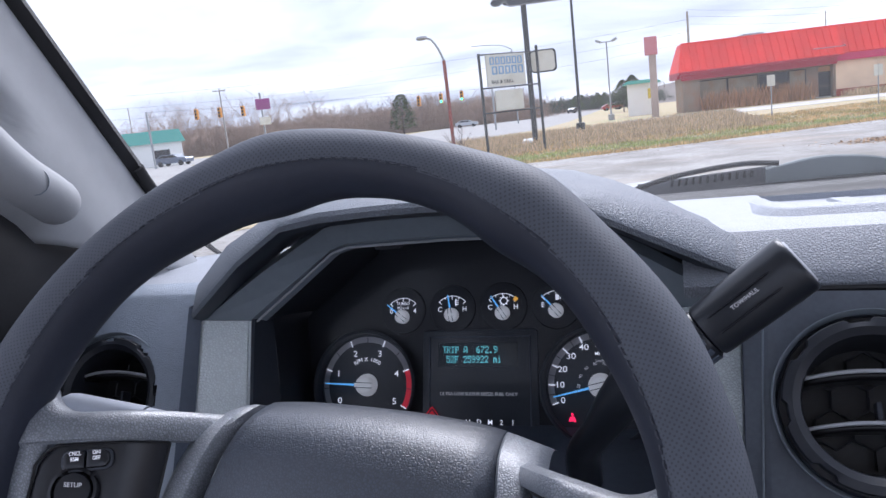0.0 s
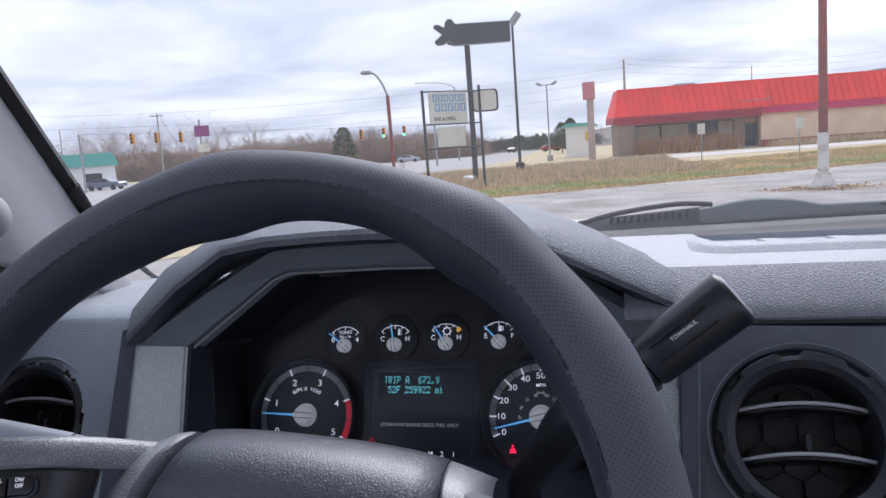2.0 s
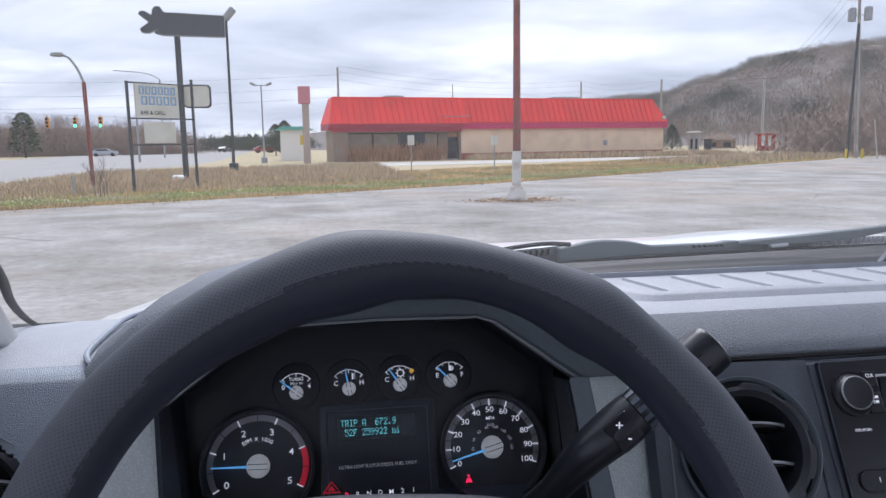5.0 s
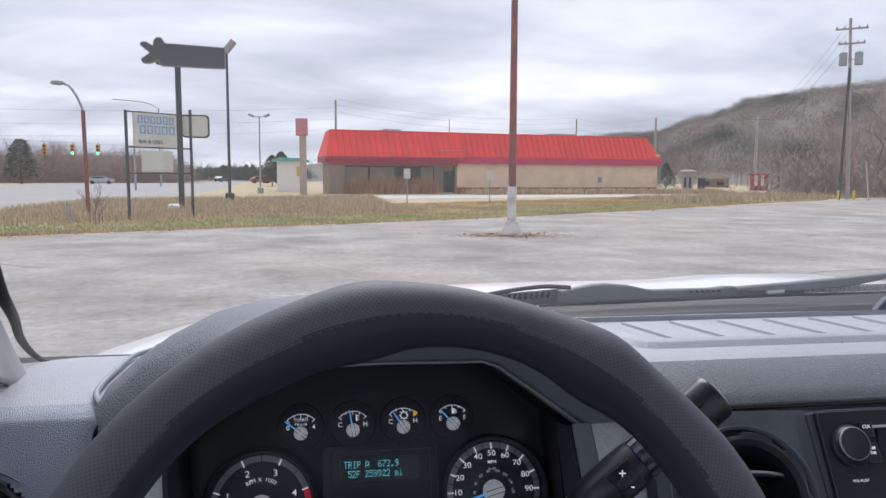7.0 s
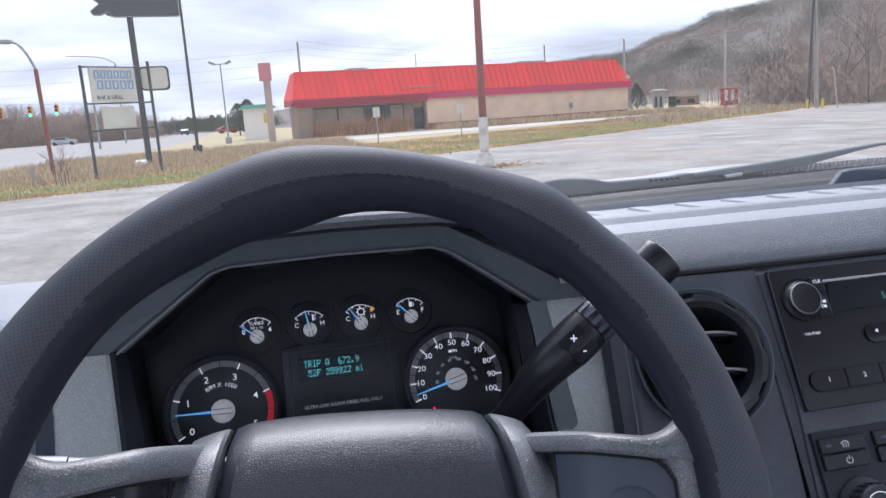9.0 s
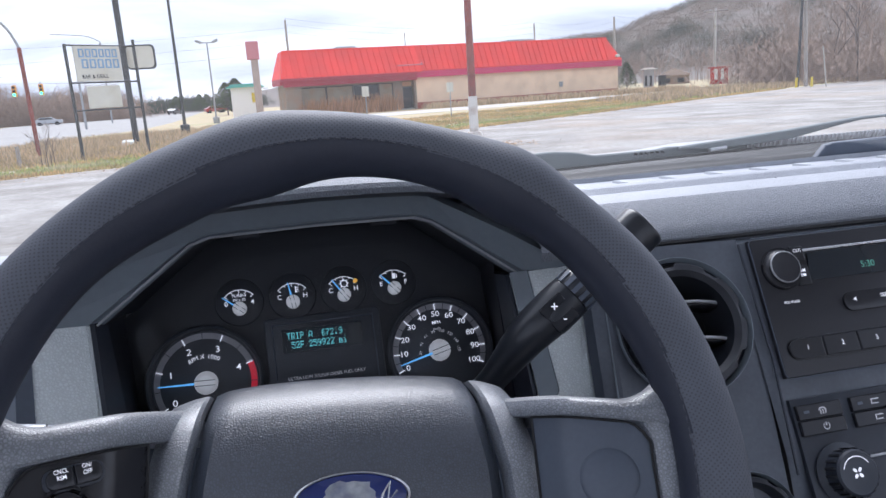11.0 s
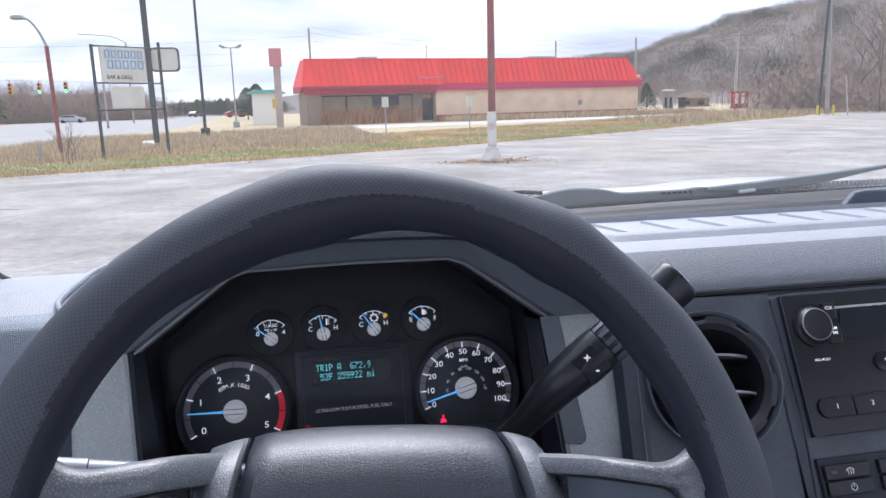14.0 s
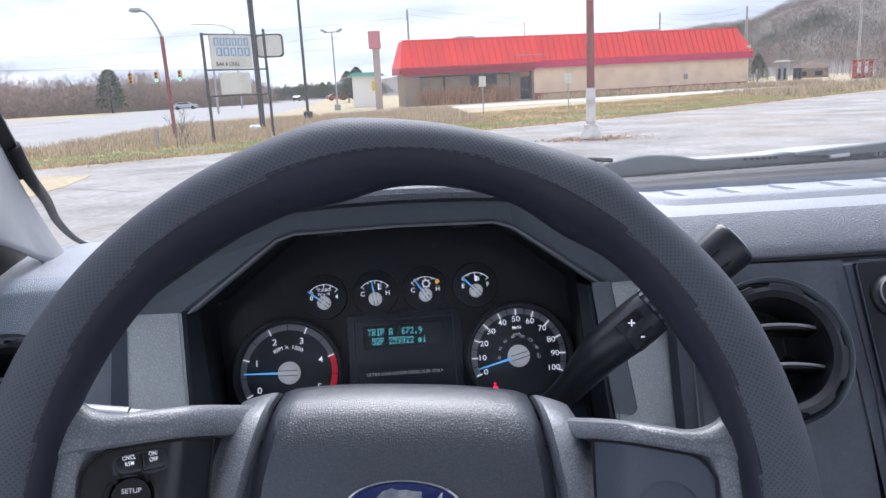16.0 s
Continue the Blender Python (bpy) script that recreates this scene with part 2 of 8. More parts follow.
M_BEZEL = mat("slate_grey_bezel", (0.232, 0.267, 0.301), 0.45, grain=0.3, grain_scale=1500, bump_dist=0.0002, vary=0.08, vary_scale=12)
M_SILVER = mat("silver_grained_panel", (0.88, 0.94, 0.95), 0.40, crease_shade=0.16, metal=0.1, grain=0.9, grain_scale=430, grain_kind="leather", bump_dist=0.0004, vary=0.06, vary_scale=18)
M_HUB = mat("worn_leathery_hub", (0.046, 0.060, 0.090), 0.40, crease_shade=0.55, gloss=0.7, coat=0.5, coat_ior=1.9, coat_rough=0.38, grain=0.42, grain_scale=600, grain_kind="leather", bump_dist=0.0005, vary=0.1, vary_scale=20, rough_vary=0.1)
# spoke base lifted far above the hub's, so the colour carries its highlight
M_SPOKE = mat("worn_smooth_spoke_lit", (0.240, 0.264, 0.305), 0.38, crease_shade=0.55, gloss=0.8, coat=0.6, coat_ior=2.0, coat_rough=0.40, grain=0.6, grain_scale=600, grain_kind="leather", bump_dist=0.0004, vary=0.12, vary_scale=20)
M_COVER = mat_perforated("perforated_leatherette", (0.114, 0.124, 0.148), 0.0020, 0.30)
# smooth leatherette, base darkened to hold the shade inside the rim
M_COVERSM = mat("smooth_leatherette_shaded", (0.025, 0.030, 0.048), 0.5, grain=0.3, grain_scale=700, bump_dist=0.0003, vary=0.1, vary_scale=25)
M_PADDARK = mat("satin_dark_pad", (0.093, 0.111, 0.144), 0.42, vary=0.08, vary_scale=30)
M_THREAD = mat("dark_thread", (0.065, 0.070, 0.088), 0.7)
M_PILLAR = mat("pale_grey_pillar_trim", (0.388, 0.397, 0.410), 0.55, grain=0.3, grain_scale=900, bump_dist=0.0003, vary=0.05, vary_scale=6)
M_RUBBER = mat("black_rubber", (0.018, 0.018, 0.020), 0.7, vary=0.2, vary_scale=30)
M_VENT = mat("vent_black", (0.010, 0.010, 0.012), 0.30, vary=0.15, vary_scale=30)
M_SATIN = mat("satin_grey_edge", (0.48, 0.49, 0.52), 0.32, metal=0.3)
M_CHROME = mat("worn_chrome", (0.62, 0.63, 0.66), 0.28, metal=1.0, rough_vary=0.12)
M_RADIO = mat("radio_black", (0.021, 0.022, 0.028), 0.34, vary=0.1, vary_scale=20)
M_STALK = mat("satin_stalk", (0.348, 0.372, 0.420), 0.34, metal=0.2, vary=0.06, vary_scale=30)
M_LENS = mat_glass("cluster_lens", (0.97, 0.98, 0.985), 0.06, 1.22)
# windshield carries a thin film standing in for flare haze
M_WIND = mat_glass("windshield_glass", (0.97, 0.985, 0.98), 0.01, 1.12, veil=0.045)
M_DIAL = mat("dial_face", (0.047, 0.053, 0.066), 0.5, vary=0.1, vary_scale=40)
M_DIALRING = mat("dial_ring_grey", (0.40, 0.39, 0.42), 0.55, vary=0.1, vary_scale=60)
M_RED = mat("dial_red", (0.62, 0.03, 0.05), 0.5, emit=(0.9, 0.03, 0.07), emit_strength=0.12)
M_WHITE = mat("dial_print_white", (0.8, 0.8, 0.82), 0.6, emit=(0.9, 0.92, 1.0), emit_strength=0.3)
M_GREYINK = mat("grey_print", (0.55, 0.55, 0.58), 0.6, emit=(0.8, 0.82, 0.9), emit_strength=0.12)
M_NEEDLE = mat("blue_needle", (0.16, 0.42, 0.72), 0.4, emit=(0.12, 0.45, 0.9), emit_strength=0.35)
# caps are no lamps; faint emission makes up for light missing under the hood
M_HUBCAP = mat("needle_cap_satin_glow", (0.95, 0.95, 0.94), 0.40, emit=(0.9, 0.92, 0.95), emit_strength=0.09)
M_LCD = mat("display_glass", (0.010, 0.016, 0.024), 0.2)
M_LCDTEXT = mat("display_segments", (0.1, 0.5, 0.55), 0.5, emit=(0.16, 0.72, 0.80), emit_strength=0.54)
M_CLOCK = mat("clock_segments", (0.1, 0.4, 0.3), 0.5, emit=(0.20, 0.55, 0.42), emit_strength=0.2)
M_WARN = mat("warning_red", (0.8, 0.02, 0.06), 0.5, emit=(1.0, 0.02, 0.10), emit_strength=0.7)
M_BLUE = mat("deep_blue_enamel", (0.012, 0.028, 0.16), 0.25, coat=0.4)
M_SMEAR = mat("peeled_pale_film", (0.42, 0.44, 0.47), 0.4, metal=0.3, vary=0.35, vary_scale=120, stain=(0.10, 0.12, 0.2), stain_scale=90, stain_amount=0.8)
M_WHITEPAINT = mat("white_truck_paint", (0.80, 0.81, 0.82), 0.28, coat=0.5, vary=0.03, vary_scale=3)
M_COWL = mat("dull_grey_cowl", (0.125, 0.128, 0.135), 0.8, gloss=0.25, grain=0.3, grain_scale=500, vary=0.15, vary_scale=12)
M_LEDGE = mat("dark_moulded_ledge", (0.052, 0.053, 0.056), 0.6, gloss=0.3, grain=0.3, grain_scale=900, bump_dist=0.0002, vary=0.12, vary_scale=10)
M_HEADLINER = mat("grey_headliner", (0.72, 0.72, 0.71), 0.9, grain=0.4, grain_scale=600, vary=0.05)
M_SEAT = mat("grey_seat_cloth", (0.450, 0.450, 0.459), 0.9, grain=0.4, grain_scale=700, vary=0.08)
M_CARPET = mat("dark_floor_mat", (0.03, 0.03, 0.032), 0.9, grain=0.4, grain_scale=500)
# outside
M_LOT = mat_ground("worn_asphalt_lot", (0.226, 0.208, 0.188), (0.385, 0.366, 0.346), (0.385, 0.310, 0.245), 0.42, bump=0.01, fine=7.0)
M_ROAD = mat_ground("pale_road", (0.312, 0.300, 0.288), (0.375, 0.362, 0.350), (0.338, 0.319, 0.294), 0.2, bump=0.006, fine=4.0)
M_GRASSLAND = mat_ground("dry_grass_ground", (0.400, 0.331, 0.206), (0.488, 0.388, 0.250), (0.325, 0.338, 0.163), 0.35, bump=0.03, fine=5.0)
M_TURF = mat("olive_winter_turf", (0.514, 0.549, 0.178), 0.9, soft=0.7, gloss=0.1, island=0.25, vary=0.3, vary_scale=0.5, stain=(0.610, 0.488, 0.305), stain_scale=0.5, stain_amount=0.9)
M_BLADES = mat("dry_grass_blades", (0.769, 0.517, 0.231), 0.9, soft=0.7, gloss=0.1, island=0.25, vary=0.3, vary_scale=0.4, stain=(0.336, 0.360, 0.132), stain_scale=0.22, stain_amount=0.8)
M_CONCRETE = mat("pale_concrete", (0.480, 0.462, 0.432), 0.85, vary=0.12, vary_scale=2, stain=(0.360, 0.324, 0.264), stain_scale=1.2, stain_amount=0.5)
M_REDROOF = mat("red_metal_roof", (0.84, 0.034, 0.022), 0.55, vary=0.10, vary_scale=0.6, obj=0.06)
M_REDTRIM = mat("dark_red_fascia", (0.40, 0.022, 0.05), 0.5, vary=0.10, vary_scale=0.8)
M_PINKTRIM = mat("faded_crimson_fascia", (0.58, 0.020, 0.105), 0.45, vary=0.08, vary_scale=0.8)
M_BEIGE = mat("beige_stucco", (0.86, 0.645, 0.45), 0.9, vary=0.06, vary_scale=0.5, stain=(0.60, 0.42, 0.29), stain_scale=0.7, stain_amount=0.4)
M_BROWNPANEL = mat("weathered_brown_panel", (0.27, 0.22, 0.17), 0.85, vary=0.15, vary_scale=0.8, stain=(0.35, 0.16, 0.08), stain_scale=0.9, stain_amount=0.6)
M_BOARD = mat("rain_stained_plywood", (0.34, 0.29, 0.21), 0.85, vary=0.12, vary_scale=1.5, stain=(0.40, 0.19, 0.09), stain_scale=0.8, stain_amount=0.75)
M_GREENMASS = mat("far_evergreens", (0.115, 0.125, 0.098), 0.95, island=0.2, vary=0.2, vary_scale=0.05, soft=0.7, gloss=0.1)
M_PYLON = mat("pinkish_render", (0.42, 0.33, 0.28), 0.85, vary=0.1, vary_scale=1.2)
M_REDBRICK = mat("red_plinth", (0.36, 0.10, 0.065), 0.85, vary=0.15, vary_scale=2)
M_DARKGLASS = mat("dark_shop_glass", (0.02, 0.022, 0.026), 0.15, vary=0.3, vary_scale=1)
M_FRAME = mat("bronze_frame", (0.05, 0.042, 0.036), 0.5)
M_POLERED = mat("rusty_red_paint", (0.25, 0.055, 0.042), 0.65, vary=0.25, vary_scale=3, stain=(0.16, 0.07, 0.05), stain_scale=2.0, stain_amount=0.7)
M_POLEWHITE = mat("chipped_white_paint", (0.66, 0.63, 0.58), 0.7, vary=0.08, vary_scale=4, stain=(0.36, 0.25, 0.19), stain_scale=3.0, stain_amount=0.7)
M_STEELDARK = mat("dark_painted_steel", (0.035, 0.040, 0.043), 0.6, vary=0.2, vary_scale=2)
M_STEELGREY = mat("galvanised_steel", (0.34, 0.35, 0.36), 0.5, metal=0.4, vary=0.15, vary_scale=2)
M_SIGNBLACK = mat("faded_black_sign_face", (0.055, 0.060, 0.070), 0.5, vary=0.15, vary_scale=1.0)
M_SIGNWHITE = mat("yellowed_sign_face", (0.660, 0.650, 0.580), 0.6, vary=0.06, vary_scale=1.5, stain=(0.5, 0.46, 0.36), stain_scale=1.2, stain_amount=0.5)
M_SIGNBLUE = mat("faded_blue_paint", (0.24, 0.39, 0.58), 0.6, vary=0.2, vary_scale=4)
M_SIGNPINK = mat("faded_pink_sign", (0.55, 0.20, 0.22), 0.6, vary=0.1)
M_WOODPOLE = mat("grey_timber_pole", (0.36, 0.325, 0.295), 0.9, vary=0.2, vary_scale=1.5)
M_WIRE = mat("black_cable", (0.10, 0.10, 0.11), 0.6)
M_BARK = mat("bare_brown_twigs", (0.19, 0.150, 0.130), 0.95, island=0.25, vary=0.2, vary_scale=0.05, soft=0.5, gloss=0.1)
M_WOODS = mat("leafless_wood", (0.401, 0.288, 0.223), 0.95, island=0.22, vary=0.2, vary_scale=0.06, soft=0.75, gloss=0.1)
M_HILLWOOD = mat("hillside_twigs", (0.273, 0.218, 0.172), 0.95, island=0.2, vary=0.25, vary_scale=0.03, soft=0.6, gloss=0.1)
M_PINE = mat("dark_evergreen", (0.128, 0.162, 0.081), 0.9, island=0.3, vary=0.2, vary_scale=0.3, soft=0.6, gloss=0.1)
M_HILL = mat_ground("wooded_hillside", (0.165, 0.140, 0.126), (0.190, 0.160, 0.145), (0.165, 0.160, 0.120), 0.05, bump=0.05, fine=0.12)
M_TRAFFIC = mat("signal_yellow", (0.62, 0.25, 0.02), 0.5)
M_GREENLAMP = mat("green_signal_lens", (0.02, 0.5, 0.3), 0.4, emit=(0.05, 1.0, 0.55), emit_strength=2.5)
M_TEAL = mat("teal_metal_roof", (0.10, 0.42, 0.36), 0.5, vary=0.08)
M_WHITEWALL = mat("white_wall", (0.85, 0.85, 0.82), 0.8, vary=0.05)
M_PURPLE = mat("purple_sign_face", (0.26, 0.04, 0.20), 0.5)
M_YELLOW = mat("yellow_paint", (0.66, 0.5, 0.05), 0.6)
M_CARDARK = mat("dark_car_paint", (0.03, 0.032, 0.04), 0.3, coat=0.5)
M_CARRED = mat("red_car_paint", (0.35, 0.02, 0.02), 0.3, coat=0.5)
M_CARGREY = mat("silver_car_paint", (0.45, 0.47, 0.5), 0.3, metal=0.3, coat=0.5)
M_CARBLUE = mat("blue_car_paint", (0.09, 0.12, 0.18), 0.3, coat=0.5)
M_REDBOX = mat("red_kiosk_paint", (0.5, 0.05, 0.04), 0.6)


# ---- building tools ----
def thing(name, label, category, at=(0, 0, 0), group="", kind=""):
    ob = new(name)
    ob.location = at
    ob.empty_display_size = 0.1
    return tagged(ob, label, category, group, kind)


def part(name, bm, material, parent=None, label="", kind="", smooth=False):
    """One bmesh, in world metres, as one mesh object under its thing or part."""
    me = bpy.data.meshes.new(name)
    bm.normal_update()
    bm.to_mesh(me)
    bm.free()
    me.materials.append(material)
    if smooth:
        me.polygons.foreach_set("use_smooth", [True] * len(me.polygons))
        me.set_sharp_from_angle(angle=radians(38))
    ob = new(name, me)
    if parent is not None:
        place(ob, parent)
    return tagged(ob, label, kind=kind)


def root_of(ob):
    m = Matrix.Translation((0, 0, 0))
    chain = []
    while ob is not None:
        chain.append(ob)
        ob = ob.parent
    for o in reversed(chain):
        m = m @ o.matrix_parent_inverse @ o.matrix_basis
    return m


def place(ob, parent):
    ob.parent = parent
    ob.matrix_parent_inverse = root_of(parent).inverted()


def box(bm, size, m=None, bevel=0.0, seg=2):
    """Adds a box of that size, centred, at the pose m."""
    m = m if m is not None else Matrix()
    tmp = bmesh.new()
    bmesh.ops.create_cube(tmp, size=1.0, matrix=Matrix.Diagonal((*size, 1)))
    if bevel:
        bmesh.ops.bevel(tmp, geom=tmp.edges[:], offset=bevel, segments=seg, affect="EDGES", profile=0.5)
    add(bm, tmp, m)
    return bm


def add(bm, tmp, m=None):
    tmp.verts.index_update()
    vs = [bm.verts.new((m @ v.co) if m is not None else v.co) for v in tmp.verts]
    for f in tmp.faces:
        try:
            bm.faces.new([vs[v.index] for v in f.verts])
        except ValueError:
            pass
    tmp.free()
    return bm


def prism(bm, outline, depth, m=None, bevel=0.0, seg=2):
    """Adds a flat outline (x, y) pushed out by depth along its z, from z = 0 up."""
    tmp = bmesh.new()
    lo = [tmp.verts.new((x, y, 0)) for x, y in outline]
    hi = [tmp.verts.new((x, y, depth)) for x, y in outline]
    n = len(outline)
    tmp.faces.new(list(reversed(lo)))
    top = tmp.faces.new(hi)
    for i in range(n):
        tmp.faces.new((lo[i], lo[(i + 1) % n], hi[(i + 1) % n], hi[i]))
    bmesh.ops.recalc_face_normals(tmp, faces=tmp.faces[:])
    if bevel:
        bmesh.ops.bevel(tmp, geom=list(top.edges), offset=bevel, segments=seg, affect="EDGES", profile=0.5)
    return add(bm, tmp, m)


def lathe(bm, profile, m=None, steps=32, arc=(0, 2 * math.pi)):
    """Adds a profile of (radius, height) turned round z."""
    full = abs(arc[1] - arc[0] - 2 * math.pi) < 1e-6
    tmp = bmesh.new()
    rings = []
    count = steps if full else steps + 1
    for k in range(count):
        a = arc[0] + (arc[1] - arc[0]) * k / steps
        rings.append([tmp.verts.new((r * math.cos(a), r * math.sin(a), h)) for r, h in profile])
    for k in range(steps):
        p, q = rings[k], rings[(k + 1) % count]
        for i in range(len(profile) - 1):
            tmp.faces.new((p[i], q[i], q[i + 1], p[i + 1]))
    bmesh.ops.remove_doubles(tmp, verts=tmp.verts[:], dist=1e-6)
    bmesh.ops.recalc_face_normals(tmp, faces=tmp.faces[:])
    return add(bm, tmp, m)


def tube(bm, points, radius, sides=10, caps=True, flat=1.0):
    """Adds a round bar along points; radius is one number or one for each point."""
    pts = [Vector(p) for p in points]
    rad = radius if isinstance(radius, (list, tuple)) else [radius] * len(pts)
    tmp = bmesh.new()
    rings = []
    side = None
    for i, p in enumerate(pts):
        d = (pts[min(i + 1, len(pts) - 1)] - pts[max(i - 1, 0)]).normalized()
        if side is None:
            side = d.cross(Vector((0, 0, 1)) if abs(d.z) < 0.9 else Vector((1, 0, 0))).normalized()
        side = (side - d * side.dot(d)).normalized()
        up = d.cross(side)
        rings.append([tmp.verts.new(p + rad[i] * (math.cos(a) * side + flat * math.sin(a) * up)) for a in (2 * math.pi * k / sides for k in range(sides))])
    for a, b in zip(rings, rings[1:]):
        for k in range(sides):
            tmp.faces.new((a[k], a[(k + 1) % sides], b[(k + 1) % sides], b[k]))
    if caps:
        tmp.faces.new(list(reversed(rings[0])))
        tmp.faces.new(rings[-1])
    bmesh.ops.recalc_face_normals(tmp, faces=tmp.faces[:])
    return add(bm, tmp)


def loft(bm, rows, closed=False):
    """Adds a sheet through rows of points, all of one length."""
    vs = [[bm.verts.new(p) for p in row] for row in rows]
    for a, b in zip(vs, vs[1:]):
        n = len(a)
        for k in range(n if closed else n - 1):
            bm.faces.new((a[k], a[(k + 1) % n], b[(k + 1) % n], b[k]))
    return bm


def writing(name, text, size, m, material, parent, depth=0.0002, align="CENTER", stretch=1.0, bold=0.008):
    """Raised print in the built-in font, as a mesh."""
    cu = bpy.data.curves.new(name, "FONT")
    cu.body, cu.size, cu.extrude, cu.align_x, cu.align_y = text, size, depth, align, "CENTER"
    cu.resolution_u = 3
    cu.offset = size * bold
    tmp = bpy.data.objects.new(name, cu)
    me = bpy.data.meshes.new_from_object(tmp)
    bpy.data.objects.remove(tmp)
    me.transform(m @ Matrix.Diagonal((stretch, 1, 1, 1)))
    me.materials.clear()
    me.materials.append(material)
    ob = new(name, me)
    if parent is not None:
        place(ob, parent)
    return ob


def basis(origin, x, y):
    """The pose whose x and y run along the given directions."""
    x = Vector(x).normalized()
    z = x.cross(Vector(y)).normalized()
    y = z.cross(x)
    return Matrix(((x.x, y.x, z.x, origin[0]), (x.y, y.y, z.y, origin[1]), (x.z, y.z, z.z, origin[2]), (0, 0, 0, 1)))


def smooth_line(points, n):
    """n + 1 points on a smooth curve through the given ones."""
    p = [Vector(q) for q in points]
    out = []
    for k in range(n + 1):
        s = k / n * (len(p) - 1)
        i = min(int(s), len(p) - 2)
        f = s - i
        a, b, c, d = p[max(i - 1, 0)], p[i], p[i + 1], p[min(i + 2, len(p) - 1)]
        out.append(0.5 * (2 * b + (c - a) * f + (2 * a - 5 * b + 4 * c - d) * f * f + (3 * b - a - 3 * c + d) * f ** 3))
    return out


# ---- ground, lot, roads, hills ----
def polar(az, d, z=0.0):
    return Vector((d * math.sin(radians(az)), d * math.cos(radians(az)), z))


def sheet(name, outline, z, material, label, category, kind="structure", thick=0.0):
    bm = bmesh.new()
    if thick:
        prism(bm, outline, thick, Matrix.Translation((0, 0, z - thick)))
    else:
        bm.faces.new([bm.verts.new((x, y, z)) for x, y in outline])
    bmesh.ops.triangulate(bm, faces=bm.faces[:])
    return tagged(part(name, bm, material), label, category, kind=kind)


bm = bmesh.new()
ring = [bm.verts.new((1800 * math.cos(2 * math.pi * k / 48), 1800 * math.sin(2 * math.pi * k / 48), 0)) for k in range(48)]
bm.faces.new(ring)
tagged(part("ground", bm, M_GRASSLAND), "dry winter grassland, brown and olive", "ground", kind="structure")

LOT = [(-70, -45), (-70, 14), (-30, 17), (-14, 20.2), (-6.4, 23.9), (-0.7, 26.5), (7.5, 31.0), (16.4, 36.9), (30, 47), (50, 60), (95, 90), (95, -45)]
sheet("parking_lot", LOT, 0.012, M_LOT, "worn pale grey asphalt parking lot with patches", "parking lot", thick=0.3)
ROAD = [(-260, 22), (-60, 26), (-21.5, 32.5), (-14.5, 35), (-16.5, 40), (-17, 49), (-15, 58), (-12, 68), (-12.5, 90), (-24, 260), (-58, 260), (-47, 116), (-120, 108), (-260, 104)]
sheet("road", ROAD, 0.008, M_ROAD, "wide pale concrete highway beyond the grass strip", "road", thick=0.3)
DRIVE = [(-5, 58.2), (-4, 66), (-1, 66.5), (12, 67.3), (40, 72.5), (64, 79), (66, 74), (40, 66.5), (16, 59.5), (6, 57.0)]
sheet("driveway", DRIVE, 0.016, M_CONCRETE, "pale concrete drive along the closed restaurant", "driveway", thick=0.3)
ISLAND = [polar(-40, 20.4).xy, polar(-33, 22.3).xy, polar(-26, 21.4).xy, polar(-22.5, 20.6).xy, polar(-24, 18.5).xy, polar(-27, 16.5).xy, polar(-30, 15.8).xy, polar(-36, 15.0).xy, polar(-42, 17).xy]
sheet("grass_island", ISLAND[::-1], 0.024, M_GRASSLAND, "low island of dry tan grass in the lot", "grass", thick=0.2)
MEDIAN = [(-52, 70), (-48, 66), (-41, 76), (-37, 86), (-43, 82)]
sheet("road_median", MEDIAN, 0.030, M_GRASSLAND, "narrow tan grass median in the highway", "grass", thick=0.2)
LANE = [(66, 74), (64, 79), (110, 120), (170, 150), (175, 140), (118, 110)]
sheet("side_road", LANE, 0.008, M_ROAD, "pale side road at the foot of the hill", "road", thick=0.3)

# thin cracks and tar seams across the lot
random.seed(5)
bm = bmesh.new()
for k in range(12):
    x, y = random.uniform(-12, 30), random.uniform(9, 26)
    a = random.choice((0.0, 0.1, 1.5)) + random.uniform(-0.35, 0.35)
    pts = []
    for j in range(random.randint(10, 26)):
        pts.append((x, y))
        a += random.uniform(-0.32, 0.32)
        x, y = x + 0.42 * math.cos(a), y + 0.42 * math.sin(a)
    rows = [[(px, py - 0.018, 0.0165), (px, py + 0.018, 0.0165)] if abs(math.cos(a)) > 0.5 else [(px - 0.018, py, 0.0165), (px + 0.018, py, 0.0165)] for px, py in pts]
    loft(bm, rows)
M_CRACK = mat("dark_crack", (0.17, 0.158, 0.146), 0.95, vary=0.3, vary_scale=3)
tagged(part("asphalt_cracks", bm, M_CRACK), "dark winding cracks in the lot", "cracks", kind="stuff")

HILL = [(-60, 1.2), (-45, 1.0), (-30, 0.9), (-14, 0.75), (-5, 0.85), (5, 1.6), (14, 2.5), (20, 2.9), (25.1, 3.27), (28.6, 4.32), (32.3, 5.5), (35.9, 6.0), (39.8, 6.15), (46, 6.6), (55, 6.9), (70, 5.5), (90, 3.5), (130, 2.0)]


def hill_el(az):
    for (a, e0), (b, e1) in zip(HILL, HILL[1:]):
        if a <= az <= b:
            f = (az - a) / (b - a)
            f = f * f * (3 - 2 * f)
            return e0 + (e1 - e0) * f
    return HILL[0][1] if az < HILL[0][0] else HILL[-1][1]


def hill_z(az, d):
    s = min(max((d - 190) / 330, 0), 1)
    s = s * s * (3 - 2 * s)
    top = 1.75 + 520 * math.tan(radians(hill_el(az) - 0.35))
    back = min(max((d - 520) / 300, 0), 1)
    return top * s * (1 - 0.5 * back) + 1.2 * s * noise.noise(Vector((az * 0.25, d * 0.012, 0.0)))


